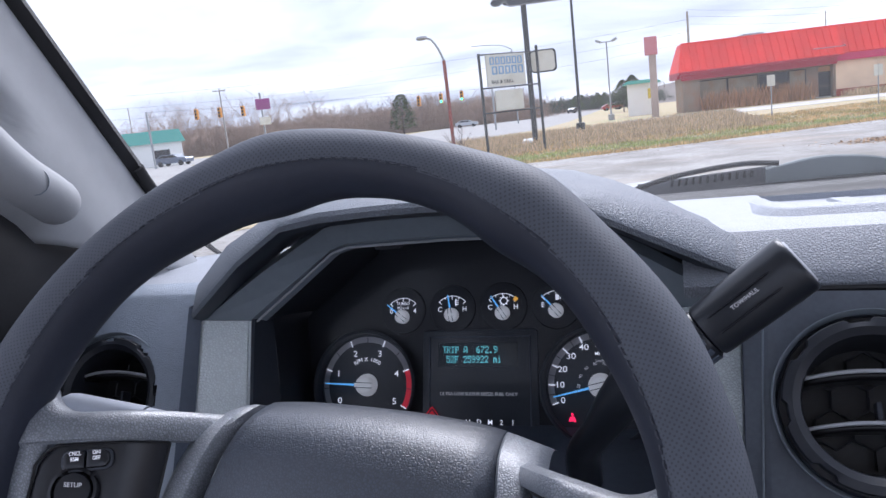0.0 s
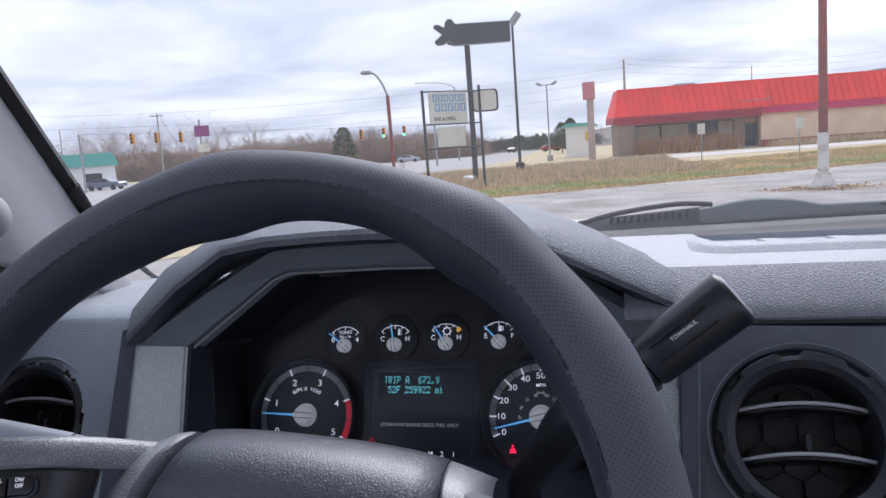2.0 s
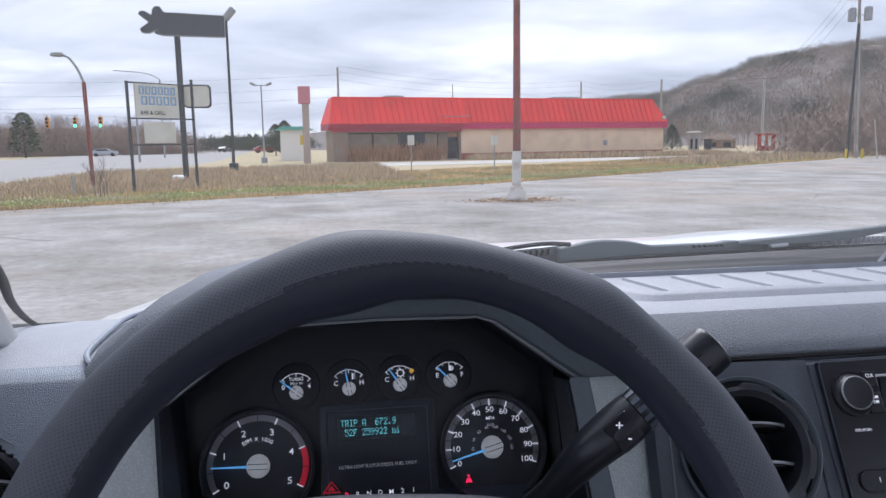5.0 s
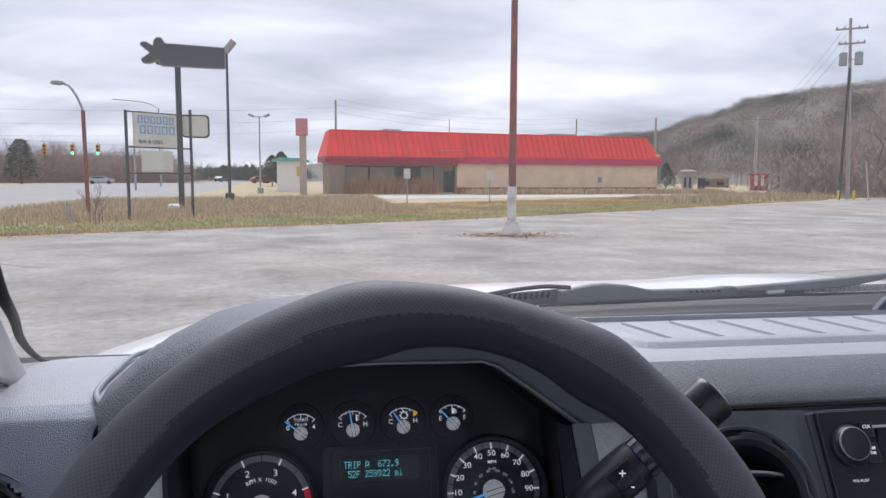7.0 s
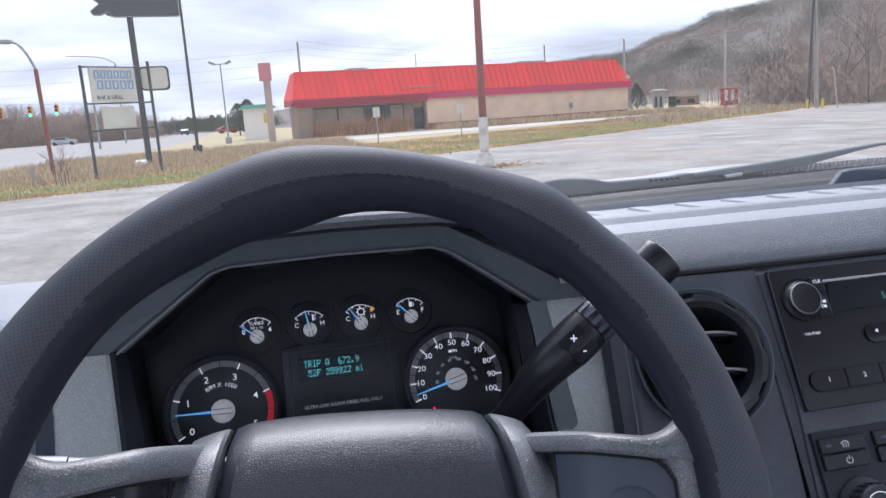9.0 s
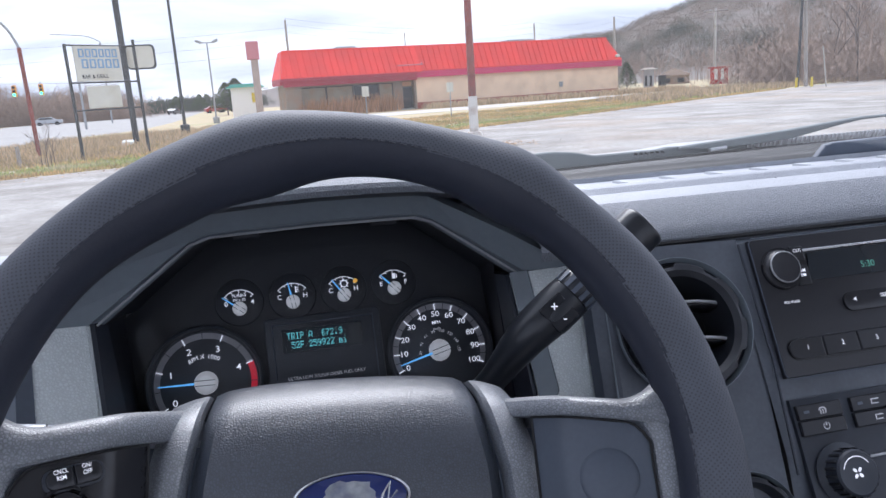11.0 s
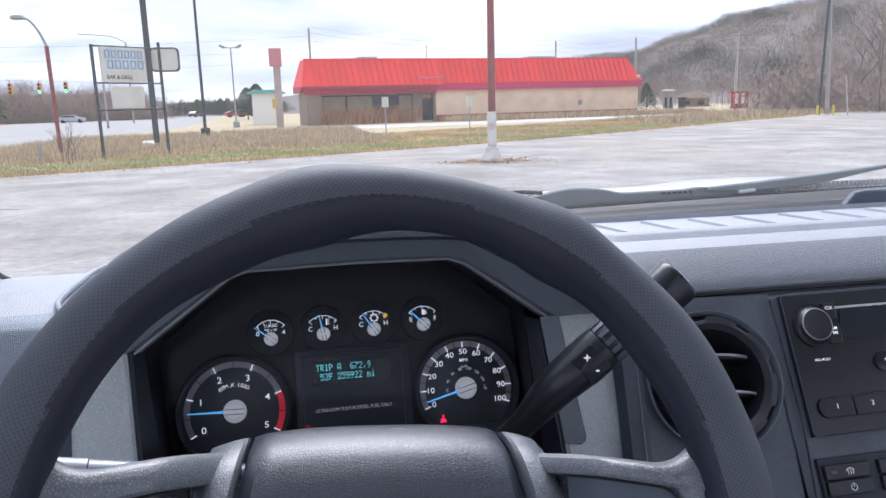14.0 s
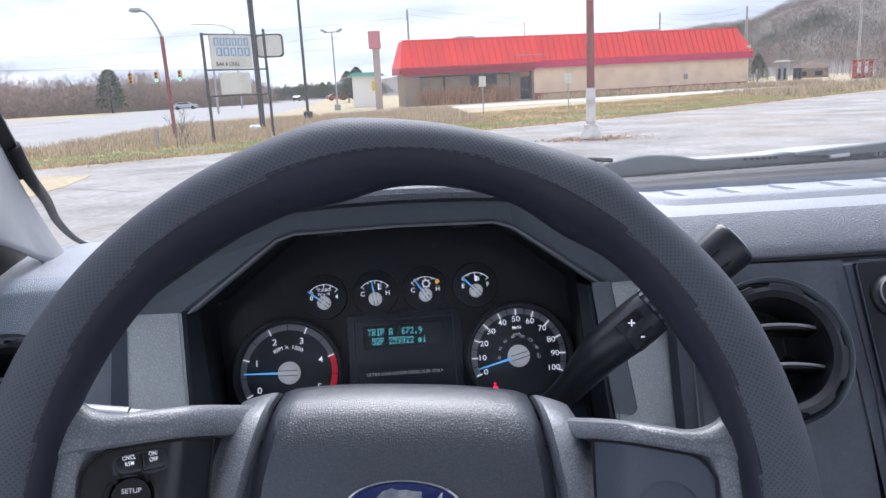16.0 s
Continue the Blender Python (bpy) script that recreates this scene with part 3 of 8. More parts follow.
bm = bmesh.new()
azs = [-60 + 190 * k / 150 for k in range(151)]
ds = [185, 220, 260, 300, 340, 380, 420, 460, 500, 540, 600, 700, 850]
loft(bm, [[polar(a, d, max(hill_z(a, d), -0.5) if d > 185 else -0.5) for a in azs] for d in ds])
tagged(part("hill", bm, M_HILL, smooth=True), "low hill covered in leafless brown woods", "hill", kind="structure")


# ---- woods ----
def bare_tree(bm, base, height, rng, spread=0.35, depth=4, twig=1.0, width=0.03):
    """Trunk, limbs and twigs of a leafless tree as thin tapered three-sided bars."""
    def limb(p, d, length, r, level):
        q = p + d * length
        side = d.cross(Vector((rng.uniform(-1, 1), rng.uniform(-1, 1), 0.3))).normalized()
        up = d.cross(side)
        lo = [bm.verts.new(p + r * (math.cos(a) * side + math.sin(a) * up)) for a in (0, 2.094, 4.189)]
        hi = [bm.verts.new(q + r * 0.6 * (math.cos(a) * side + math.sin(a) * up)) for a in (0, 2.094, 4.189)]
        for k in range(3):
            bm.faces.new((lo[k], lo[(k + 1) % 3], hi[(k + 1) % 3], hi[k]))
        if level <= 0:
            return
        for _ in range(rng.choice((2, 3, 3))):
            nd = (d + Vector((rng.uniform(-1, 1), rng.uniform(-1, 1), rng.uniform(-0.25, 0.75))) * (spread + 0.45)).normalized()
            limb(p + d * length * rng.uniform(0.55, 1.0), nd, length * rng.uniform(0.55, 0.85) * twig, r * 0.58, level - 1)

    limb(Vector(base), Vector((rng.uniform(-0.06, 0.06), rng.uniform(-0.06, 0.06), 1)).normalized(), height * 0.36, width * height * 0.33, depth)


def woods(name, spots, label, material, hi_lo, depth, seed, width=0.05, spread=0.5):
    rng = random.Random(seed)
    bm = bmesh.new()
    for p in spots:
        bare_tree(bm, p, rng.uniform(*hi_lo), rng, spread, depth, width=width)
    return tagged(part(name, bm, material), label, "woods", kind="stuff")


rng = random.Random(11)
spots = []
for k in range(520):
    az = rng.uniform(-46, -11)
    spots.append(polar(az, rng.uniform(172, 232), -0.3))
woods("far_wood", spots, "brown leafless wood beyond the highway", M_WOODS, (7.0, 12.5), 4, 1, width=0.030, spread=0.7)
spots = [polar(rng.uniform(-40, -26), rng.uniform(175, 215), -0.3) for _ in range(45)]
woods("tall_far_wood", spots, "taller leafless trees standing over the far wood", M_WOODS, (12.0, 16.5), 5, 6, width=0.020, spread=0.55)
spots = [polar(rng.uniform(36, 62), rng.uniform(84, 150), -0.2) for _ in range(150)]
woods("roadside_wood", spots, "tall leafless brown trees by the lot", M_WOODS, (8.0, 15.0), 5, 2, width=0.022, spread=0.55)
spots = [polar(rng.uniform(25.6, 34), rng.uniform(145, 190), -0.2) for _ in range(70)]
woods("scrub_wood", spots, "leafless scrub at the foot of the hill", M_WOODS, (4.0, 9.0), 4, 3, width=0.03, spread=0.7)
spots = []
for k in range(1500):
    az = rng.uniform(-12, 62)
    d = 200 + 330 * rng.random() ** 0.6
    spots.append(polar(az, d, hill_z(az, d) - 0.5))
woods("hillside_wood", spots, "leafless brown woods over the hill", M_HILLWOOD, (4.0, 7.0), 3, 4, width=0.022, spread=0.6)
spots = [polar(az, 512 + rng.uniform(-20, 20), hill_z(az, 515) - 1.0) for az in [8 + 54 * k / 420 + rng.uniform(-0.05, 0.05) for k in range(420)]]
woods("ridge_wood", spots, "row of leafless trees on the ridge", M_HILLWOOD, (4.0, 7.5), 3, 5, width=0.04, spread=0.8)


def bush_mass(name, spots, label, material, seed, size=(1.2, 2.6), blades=70, thin=0.024, fan=0.9):
    """Dense low growth as many small leaning slivers."""
    rg = random.Random(seed)
    bm = bmesh.new()
    for p in spots:
        s = rg.uniform(*size)
        for _ in range(blades):
            c = Vector(p) + Vector((rg.gauss(0, 0.45), rg.gauss(0, 0.45), 0)) * s
            full = s * max(0.2, 1 - ((c - Vector(p)).length / (1.5 * s)) ** 2)
            c.z += full * 0.82 * rg.random()
            h = s * rg.uniform(0.07, 0.18)
            w = s * thin
            d = Vector((rg.uniform(-1, 1), rg.uniform(-1, 1), rg.uniform(-0.3, 0.3))).normalized()
            tip = c + Vector((rg.gauss(0, fan), rg.gauss(0, fan), 1)) * h
            bm.faces.new([bm.verts.new(q) for q in (c - d * w, c + d * w, tip)])
    return tagged(part(name, bm, material), label, "undergrowth", kind="stuff")


spots = [polar(rng.uniform(-44, -11), rng.uniform(165, 200), -0.2) for _ in range(520)]
bush_mass("wood_edge_brush", spots, "dense brown brush at the edge of the far wood", M_WOODS, 21, (4.0, 7.8), 460, 0.010)
spots = [polar(rng.uniform(35.4, 60), rng.uniform(76, 130), -0.1) for _ in range(330)]
bush_mass("roadside_brush", spots, "tangled brown brush under the roadside trees", M_WOODS, 22, (2.0, 6.0), 520, 0.009)
spots = []
for _ in range(3600):
    az = rng.uniform(4, 60)
    d = rng.uniform(230, 520)
    spots.append(polar(az, d, hill_z(az, d) - 0.5))
bush_mass("hillside_brush", spots, "brown brush between the trees of the hill", M_HILLWOOD, 23, (4.0, 6.5), 110, 0.014, 0.5)
spots = []
for c_az, c_d, n in ((29.5, 330, 26), (31.6, 300, 18), (33.5, 420, 24), (27.2, 300, 16), (35.2, 270, 30), (30.5, 450, 14), (24.0, 380, 18), (38.0, 380, 24), (20.5, 430, 20)):
    for _ in range(n):
        az, d = c_az + rng.gauss(0, 0.7), c_d + rng.gauss(0, 18)
        spots.append(polar(az, d, hill_z(az, d) - 0.3))
bush_mass("hillside_evergreens", spots, "dark evergreens in clumps on the hill", M_GREENMASS, 25, (4.5, 7.0), 160, 0.016, 0.5)


spots = [polar(rng.uniform(-12.5, -1.5), rng.uniform(225, 260), -0.2) for _ in range(150)]
bush_mass("far_tree_line", spots, "low dark green tree line down the highway", M_GREENMASS, 24, (3.5, 5.8), 170)


def evergreen(at, height, label, seed, shape=0.30, taper=0.75):
    """A pine: trunk and a ragged cone of many drooping needle sprays."""
    rg = random.Random(seed)
    t = thing("pine_tree", label, "tree", at, "evergreens")
    bm = bmesh.new()
    tube(bm, [Vector(at) + Vector((0, 0, -0.1)), Vector(at) + Vector((0.05, 0, height * 0.95))], [height * 0.022, height * 0.006], 7)
    part("trunk", bm, M_BARK, t)
    bm = bmesh.new()
    for k in range(1900):
        f = rg.random() ** 0.8
        z = height * (0.12 + 0.86 * f)
        rad = height * shape * (1 - f) ** taper * rg.uniform(0.35, 1.08)
        a = rg.uniform(0, 6.283)
        c = Vector(at) + Vector((rad * math.cos(a), rad * math.sin(a), z))
        out = Vector((math.cos(a), math.sin(a), rg.uniform(-0.5, 0.35)))
        side = Vector((-math.sin(a), math.cos(a), rg.uniform(-0.6, 0.6))) * height * 0.022
        bm.faces.new([bm.verts.new(q) for q in (c - side, c + side, c + out * height * 0.06)])
    part("crown", bm, M_PINE, t)
    return t


evergreen(polar(-20.6, 150), 8.0, "dark green pine at the edge of the far wood", 1, 0.34, 0.42)
for k, (az, d, h) in enumerate(((-7.4, 210, 4.6), (-5.8, 215, 4.8), (-3.9, 120, 5.0), (-3.2, 122, 5.6))):
    evergreen(polar(az, d), h, "rounded dark evergreen along the far highway", 10 + k, 0.6)
evergreen(polar(25.95, 96), 3.6, "dark green shrub tree beside the restaurant", 31, 0.4)
for k in range(4):
    evergreen(polar(-7 + k * 1.7, 300 + 8 * (k % 3), -1.0), 7.0, "distant evergreen on the low ridge", 40 + k, 0.5)


# ---- restaurant ----
BO, BA = Vector((-1.1, 71.0, 0.0)), radians(10.5)
BM = Matrix.Translation(BO) @ Matrix.Rotation(BA, 4, "Z")
BL, BD, LD = 39.5, 13.0, 4.6
SX = 14.9  # where the shop front ends and the long blank wall begins
rest = thing("restaurant", "closed single-storey restaurant with red metal mansard roof and beige walls", "building", BO)


def bbox(bm, x0, x1, y0, y1, z0, z1, bevel=0.0):
    return box(bm, (x1 - x0, y1 - y0, z1 - z0), BM @ Matrix.Translation(((x0 + x1) / 2, (y0 + y1) / 2, (z0 + z1) / 2)), bevel)


part("wall", bbox(bmesh.new(), SX, BL - 0.3, 0.75, 1.0, 0, 3.4), M_BEIGE, rest, "beige stucco wall")
part("plinth", bbox(bmesh.new(), SX, BL - 0.27, 0.70, 0.747, 0, 0.62), M_REDBRICK, rest, "red plinth band")
part("wall", bbox(bmesh.new(), BL - 0.55, BL - 0.303, 1.003, BD, 0, 3.4), M_BEIGE, rest)
part("wall", bbox(bmesh.new(), 8.0, BL - 0.6, BD - 0.25, BD - 0.003, 0, 3.4), M_BEIGE, rest)
part("wall", bbox(bmesh.new(), 2.0, 7.9, LD - 0.3, LD - 0.05, 0, 3.4), M_BEIGE, rest)
part("wall", bbox(bmesh.new(), 7.9, 8.15, LD - 0.3, BD - 0.26, 0, 5.2), M_BEIGE, rest)
part("wall", bbox(bmesh.new(), 1.75, 2.0, 1.0, LD - 0.3, 0, 3.4), M_BROWNPANEL, rest)
part("corner_pier", bbox(bmesh.new(), 1.75, 3.2, 0.55, 0.95, 0, 3.2), M_BROWNPANEL, rest, "brown corner pier")
part("floor", bbox(bmesh.new(), 2.0, BL - 0.6, 1.05, LD - 0.4, 0.0, 0.10), M_CONCRETE, rest)
# recessed shop front with its panes
GY = 1.35
part("header", bbox(bmesh.new(), 3.2, SX, GY - 0.1, GY + 0.2, 2.75, 3.4), M_BROWNPANEL, rest)
part("sill_wall", bbox(bmesh.new(), 3.2, 12.6, GY - 0.1, GY + 0.2, 0, 0.40), M_BROWNPANEL, rest)
edges = [3.2, 5.8, 8.5, 9.7, 11.1, 12.6]
kinds = [M_BOARD, M_BOARD, M_DARKGLASS, M_DARKGLASS, M_BOARD]
for (a, b), mk in zip(zip(edges, edges[1:]), kinds):
    win = part("window", bbox(bmesh.new(), a + 0.05, b - 0.05, GY + 0.02, GY + 0.06, 0.41, 2.74), mk, rest)
    fr = bmesh.new()
    for x in (a + 0.04, b - 0.04):
        bbox(fr, x - 0.04, x + 0.04, GY - 0.06, GY + 0.019, 0.41, 2.74)
    bbox(fr, a + 0.08, b - 0.08, GY - 0.05, GY + 0.018, 2.64, 2.74)
    bbox(fr, a + 0.08, b - 0.08, GY - 0.05, GY + 0.018, 0.41, 0.51)
    part("frame", fr, M_FRAME, win)
part("wall", bbox(bmesh.new(), 12.6, 13.6, GY - 0.1, GY + 0.2, 0, 2.75), M_BROWNPANEL, rest)
door = part("door", bbox(bmesh.new(), 13.62, 14.62, GY, GY + 0.05, 0.05, 2.3), M_DARKGLASS, rest, "dark glazed entrance door")
fr = bmesh.new()
for x in (13.63, 14.61):
    bbox(fr, x - 0.05, x + 0.05, GY - 0.04, GY - 0.004, 0.05, 2.3)
bbox(fr, 13.69, 14.55, GY - 0.04, GY - 0.004, 0.95, 1.1)
bbox(fr, 13.69, 14.55, GY - 0.04, GY - 0.004, 2.18, 2.3)
part("door_frame", fr, M_FRAME, door)
part("wall", bbox(bmesh.new(), 14.68, SX - 0.002, 0.76, 1.5, 0, 3.2), M_BROWNPANEL, rest)
# fascias
PN = 62
pw = BL / PN
RX = 2 * pw  # the roof starts here
part("fascia", bbox(bmesh.new(), SX, BL, 0.42, 0.745, 3.05, 3.72), M_PINKTRIM, rest, "faded crimson fascia")
part("fascia", bbox(bmesh.new(), BL - 0.3, BL - 0.003, 0.748, BD, 3.05, 3.72), M_PINKTRIM, rest)
part("fascia", bbox(bmesh.new(), RX + 0.3, SX - 0.003, 0.35, 0.55, 2.85, 3.42), M_REDTRIM, rest, "dark red recessed fascia")
part("fascia", bbox(bmesh.new(), RX, SX - 0.003, -0.12, 0.30, 3.40, 3.62), M_REDTRIM, rest)
part("soffit", bbox(bmesh.new(), RX + 0.3, SX - 0.01, 0.56, GY + 0.2, 3.2, 3.3), M_BROWNPANEL, rest)
part("fascia", bbox(bmesh.new(), RX, RX + 0.296, 0.556, LD, 3.05, 3.62), M_REDTRIM, rest)
# mansard: sloped panels with standing seams
TOPZ, SET = 6.15, 1.35


def slope_panel(x0, x1, y0, z0, y1, z1):
    """A sloping sheet with one raised seam at its edge, in the building's own metres, as a mesh to share."""
    bm = bmesh.new()
    w = x1 - x0
    vs = [(0, y0, z0), (w, y0, z0), (w, y1, z1), (0, y1, z1)]
    lo = [bm.verts.new(v) for v in vs]
    hi = [bm.verts.new((x, y + 0.08, z - 0.05)) for x, y, z in vs]
    bm.faces.new(lo)
    bm.faces.new(list(reversed(hi)))
    for i in range(4):
        bm.faces.new((lo[i], hi[i], hi[(i + 1) % 4], lo[(i + 1) % 4]))
    for x, sgn in ((0.0, 1),):
        a = [bm.verts.new(v) for v in ((x, y0 - 0.07, z0 + 0.05), (x + 0.06, y0 - 0.07, z0 + 0.05), (x + 0.06, y1 - 0.07, z1 + 0.05), (x, y1 - 0.07, z1 + 0.05))]
        b = [bm.verts.new(v) for v in ((x, y0, z0), (x + 0.06, y0, z0), (x + 0.06, y1, z1), (x, y1, z1))]
        bm.faces.new(a)
        for i in range(4):
            bm.faces.new((b[i], b[(i + 1) % 4], a[(i + 1) % 4], a[i]))
    return bm


left_mesh = right_mesh = None
for k in range(2, PN):
    left = k * pw < SX
    x0 = k * pw
    y0, z0 = (-0.12, 3.62) if left else (0.36, 3.72)
    yt = 1.55
    if k in (2, PN - 2, PN - 1):
        bm = bmesh.new()
        top = TOPZ
        if k == 2:
            loft(bm, [[(0, y0, z0), (pw, y0, z0)], [(0, y0, z0), (pw, yt, top)]])
        else:
            j = PN - 1 - k
            zz = [z0 + (top - z0) * (j + 1) / 2, z0 + (top - z0) * j / 2]
            loft(bm, [[(0, y0, z0), (pw, y0, z0)], [(0, y0 + (yt - y0) * (j + 1) / 2, zz[0]), (pw, y0 + (yt - y0) * j / 2, zz[1])]])
        bmesh.ops.remove_doubles(bm, verts=bm.verts[:], dist=1e-5)
        ob = part("roof_panel", bm, M_REDROOF)
    else:
        if left and left_mesh is None:
            left_mesh = part("roof_panel", slope_panel(0, pw, y0, z0, yt, TOPZ), M_REDROOF)
            ob = left_mesh
        elif not left and right_mesh is None:
            right_mesh = part("roof_panel", slope_panel(0, pw, y0, z0, yt, TOPZ), M_REDROOF)
            ob = right_mesh
        else:
            ob = new("roof_panel", (left_mesh if left else right_mesh).data)
    ob.matrix_basis = BM @ Matrix.Translation((x0, 0, 0))
    place(ob, rest)
for x_lo, x_hi in ((RX, RX + pw), (BL, BL - 1.25)):
    bm = bmesh.new()
    y0, z0 = (-0.12, 3.62) if x_lo < 5 else (0.36, 3.72)
    loft(bm, [[BM @ Vector(p) for p in row] for row in ([(x_lo, y0, z0), (x_lo, (LD if x_lo < 5 else BD) + 0.1, z0)], [(x_hi, 1.55, TOPZ), (x_hi, (LD if x_lo < 5 else BD) - 1.2, TOPZ)])])
    part("roof_side", bm, M_REDROOF, rest)
part("roof_cap", bbox(bmesh.new(), RX + pw, BL - 1.2, 1.50, 1.72, TOPZ - 0.02, TOPZ + 0.10), M_REDROOF, rest)
part("roof_deck", bbox(bmesh.new(), RX + pw, 8.0, 1.75, LD - 0.1, 5.2, 5.4), M_CONCRETE, rest)
part("roof_deck", bbox(bmesh.new(), 8.003, BL - 1.2, 1.75, BD - 1.3, 5.2, 5.4), M_CONCRETE, rest)
for x0, x1 in ((8.3, 10.2), (27.8, 31.0)):
    part("rooftop_unit", bbox(bmesh.new(), x0, x1, 5.0, 7.0, 5.38, 6.65, 0.05), M_STEELGREY, rest, "grey rooftop air unit")
bm = bmesh.new()
tube(bm, [BM @ Vector(p) for p in ((12.9, 0.42, 4.35), (12.9, 0.05, 4.3), (15.5, 0.05, 4.3), (15.5, 0.55, 4.5))], 0.05, 6)
part("lamp_rail", bm, M_SIGNPINK, rest, "pale pipe rail on the roof slope")
bm = bmesh.new()
box(bm, (0.40, 0.35, 0.30), BM @ Matrix.Translation((BL - 0.55, 0.42, 4.15)), 0.08)
part("floodlight", bm, M_SIGNWHITE, rest)
bm = bmesh.new()
bbox(bm, 31.5, 31.9, 0.6, 0.748, 1.2, 1.75, 0.03)
part("meter_box", bm, M_STEELGREY, rest)

# ---- poles and signs ----
def bar(points, radius, material, name, parent, label="", sides=10):
    bm = bmesh.new()
    tube(bm, points, radius, sides)
    return part(name, bm, material, parent, label, smooth=True)


def at(az, d, z):
    return polar(az, d, z)


# red and white lamp pole on its concrete foot
p = polar(14.45, 22.2)
lp = thing("light_pole", "tall round pole, rusty red above and chipped white below", "light pole", p)
lean = Vector((0.0, 0.02, 0))
bar([p + Vector((0, 0, 0.35)), p + Vector((0, 0, 1.49))], 0.135, M_POLEWHITE, "white_shaft", lp)
bar([p + Vector((0, 0, 1.49)), p + lean + Vector((0, 0, 9.5))], [0.115, 0.085], M_POLERED, "red_shaft", lp)
bm = bmesh.new()
lathe(bm, [(0.0, -0.05), (0.33, -0.05), (0.33, 0.10), (0.27, 0.30), (0.22, 0.44), (0.0, 0.46)], Matrix.Translation(p), 14)
rr = random.Random(3)
for v in bm.verts:
    v.co += Vector((rr.uniform(-1, 1), rr.uniform(-1, 1), rr.uniform(-0.5, 0.5))) * 0.03
part("concrete_foot", bm, M_POLEWHITE, lp, "crumbling white concrete foot")
bm = bmesh.new()
for a in (0.6, 2.6):
    box(bm, (0.9, 0.34, 0.2), Matrix.Translation(p + Vector((0.5 * math.cos(a), 0.5 * math.sin(a), 9.55))) @ Matrix.Rotation(a, 4, "Z"), 0.05)
part("lamp_head", bm, M_STEELGREY, lp)

# bar sign between two posts
s1, s2 = polar(-14.0, 31.0), polar(-9.67, 32.6)
sign = thing("bar_sign", "white board sign with faded blue lettering between two dark posts", "sign", (s1 + s2) / 2)
h1, h2 = 1.75 + 31.0 * math.tan(radians(4.62)), 1.75 + 32.6 * math.tan(radians(4.75))
bar([s1 - Vector((0, 0, 0.2)), s1 + Vector((-0.02, 0, h1))], 0.06, M_STEELDARK, "post", sign)
bar([s2 - Vector((0, 0, 0.2)), s2 + Vector((-0.02, 0, h2))], 0.06, M_STEELDARK, "post", sign)
dirs = (s2 - s1).normalized()
SF = basis(s1, dirs, (0, 0, 1))
for z in (h1 - 0.05, 1.75 + 31.5 * math.tan(radians(2.0)), 1.75 + 31.5 * math.tan(radians(0.15))):
    bm = bmesh.new()
    tube(bm, [s1 + Vector((0, 0, z)), s2 + Vector((0, 0, z))], 0.035, 6)
    part("rail", bm, M_STEELDARK, sign)
bx0, bx1, bz0, bz1 = 0.28, 2.18, 1.75 + 31.6 * math.tan(radians(2.08)), 1.75 + 31.3 * math.tan(radians(4.45))
bm = bmesh.new()
box(bm, (bx1 - bx0, bz1 - bz0, 0.10), SF @ Matrix.Translation(((bx0 + bx1) / 2, (bz0 + bz1) / 2, 0.0)), 0.02)
board = part("board", bm, M_SIGNWHITE, sign)
bw, bh = bx1 - bx0, bz1 - bz0
for zc, n, hgt, x0, x1 in ((0.80, 6, 0.24, 0.07, 0.94), (0.50, 5, 0.26, 0.11, 0.96)):
    for k in range(n):
        bm = bmesh.new()
        x = bx0 + bw * (x0 + (x1 - x0) * (k + 0.5) / n)
        cw, ch = bw * (x1 - x0) / n * 0.80, bh * hgt
        for dx, dz, sw, sh in ((-0.36, 0, 0.28, 1.0), (0.36, 0, 0.28, 1.0), (0, 0.42, 0.45, 0.16), (0, -0.42, 0.45, 0.16)):
            box(bm, (cw * sw, ch * sh, 0.012), SF @ Matrix.Translation((x + cw * dx, bz0 + bh * zc + ch * dz, 0.056)))
        part("blue_bar", bm, M_SIGNBLUE, board)
writing("lettering", "BAR & GRILL", bh * 0.16, SF @ Matrix.Translation(((bx0 + bx1) / 2 - 0.12 * bw, bz0 + bh * 0.13, 0.054)), M_STEELDARK, board, 0.004, stretch=0.95)
bm = bmesh.new()
lx0, lx1, lz0, lz1 = 0.60, 1.98, 1.75 + 31.6 * math.tan(radians(0.25)), 1.75 + 31.6 * math.tan(radians(1.76))
box(bm, (lx1 - lx0, lz1 - lz0, 0.08), SF @ Matrix.Translation(((lx0 + lx1) / 2, (lz0 + lz1) / 2, 0.0)), 0.015)
part("lower_board", bm, M_SIGNWHITE, sign, "blank yellowed lower board")

# black shaped sign on a tall pole
D = 41.0
mp = polar(-10.42, D)
bs = thing("pole_sign", "tall pole with a blank black star-and-banner sign", "sign", mp)
bar([mp - Vector((0, 0, 0.2)), mp + Vector((-0.02, 0, 1.75 + D * math.tan(radians(8.2))))], 0.15, M_STEELDARK, "pole", bs)
e0, e1 = polar(-12.90, D), polar(-7.15, D)
SB = basis(e0, e1 - e0, (0, 0, 1))
bw = (e1 - e0).length
zt, zb = 1.75 + D * math.tan(radians(9.35)), 1.75 + D * math.tan(radians(7.72))
hh = zt - zb
star = [(0.0, 0.84), (0.015, 0.95), (0.065, 0.97), (0.145, 0.82), (0.160, 1.06), (0.195, 1.18), (0.245, 1.17), (0.275, 1.0), (0.30, 0.94), (0.40, 0.94), (0.985, 0.90), (1.0, 0.86), (1.0, 0.03), (0.985, 0.0), (0.27, 0.0), (0.235, 0.03), (0.20, 0.23), (0.12, 0.09), (0.06, 0.07), (0.02, 0.12), (0.008, 0.24), (0.112, 0.53)]
bm = bmesh.new()
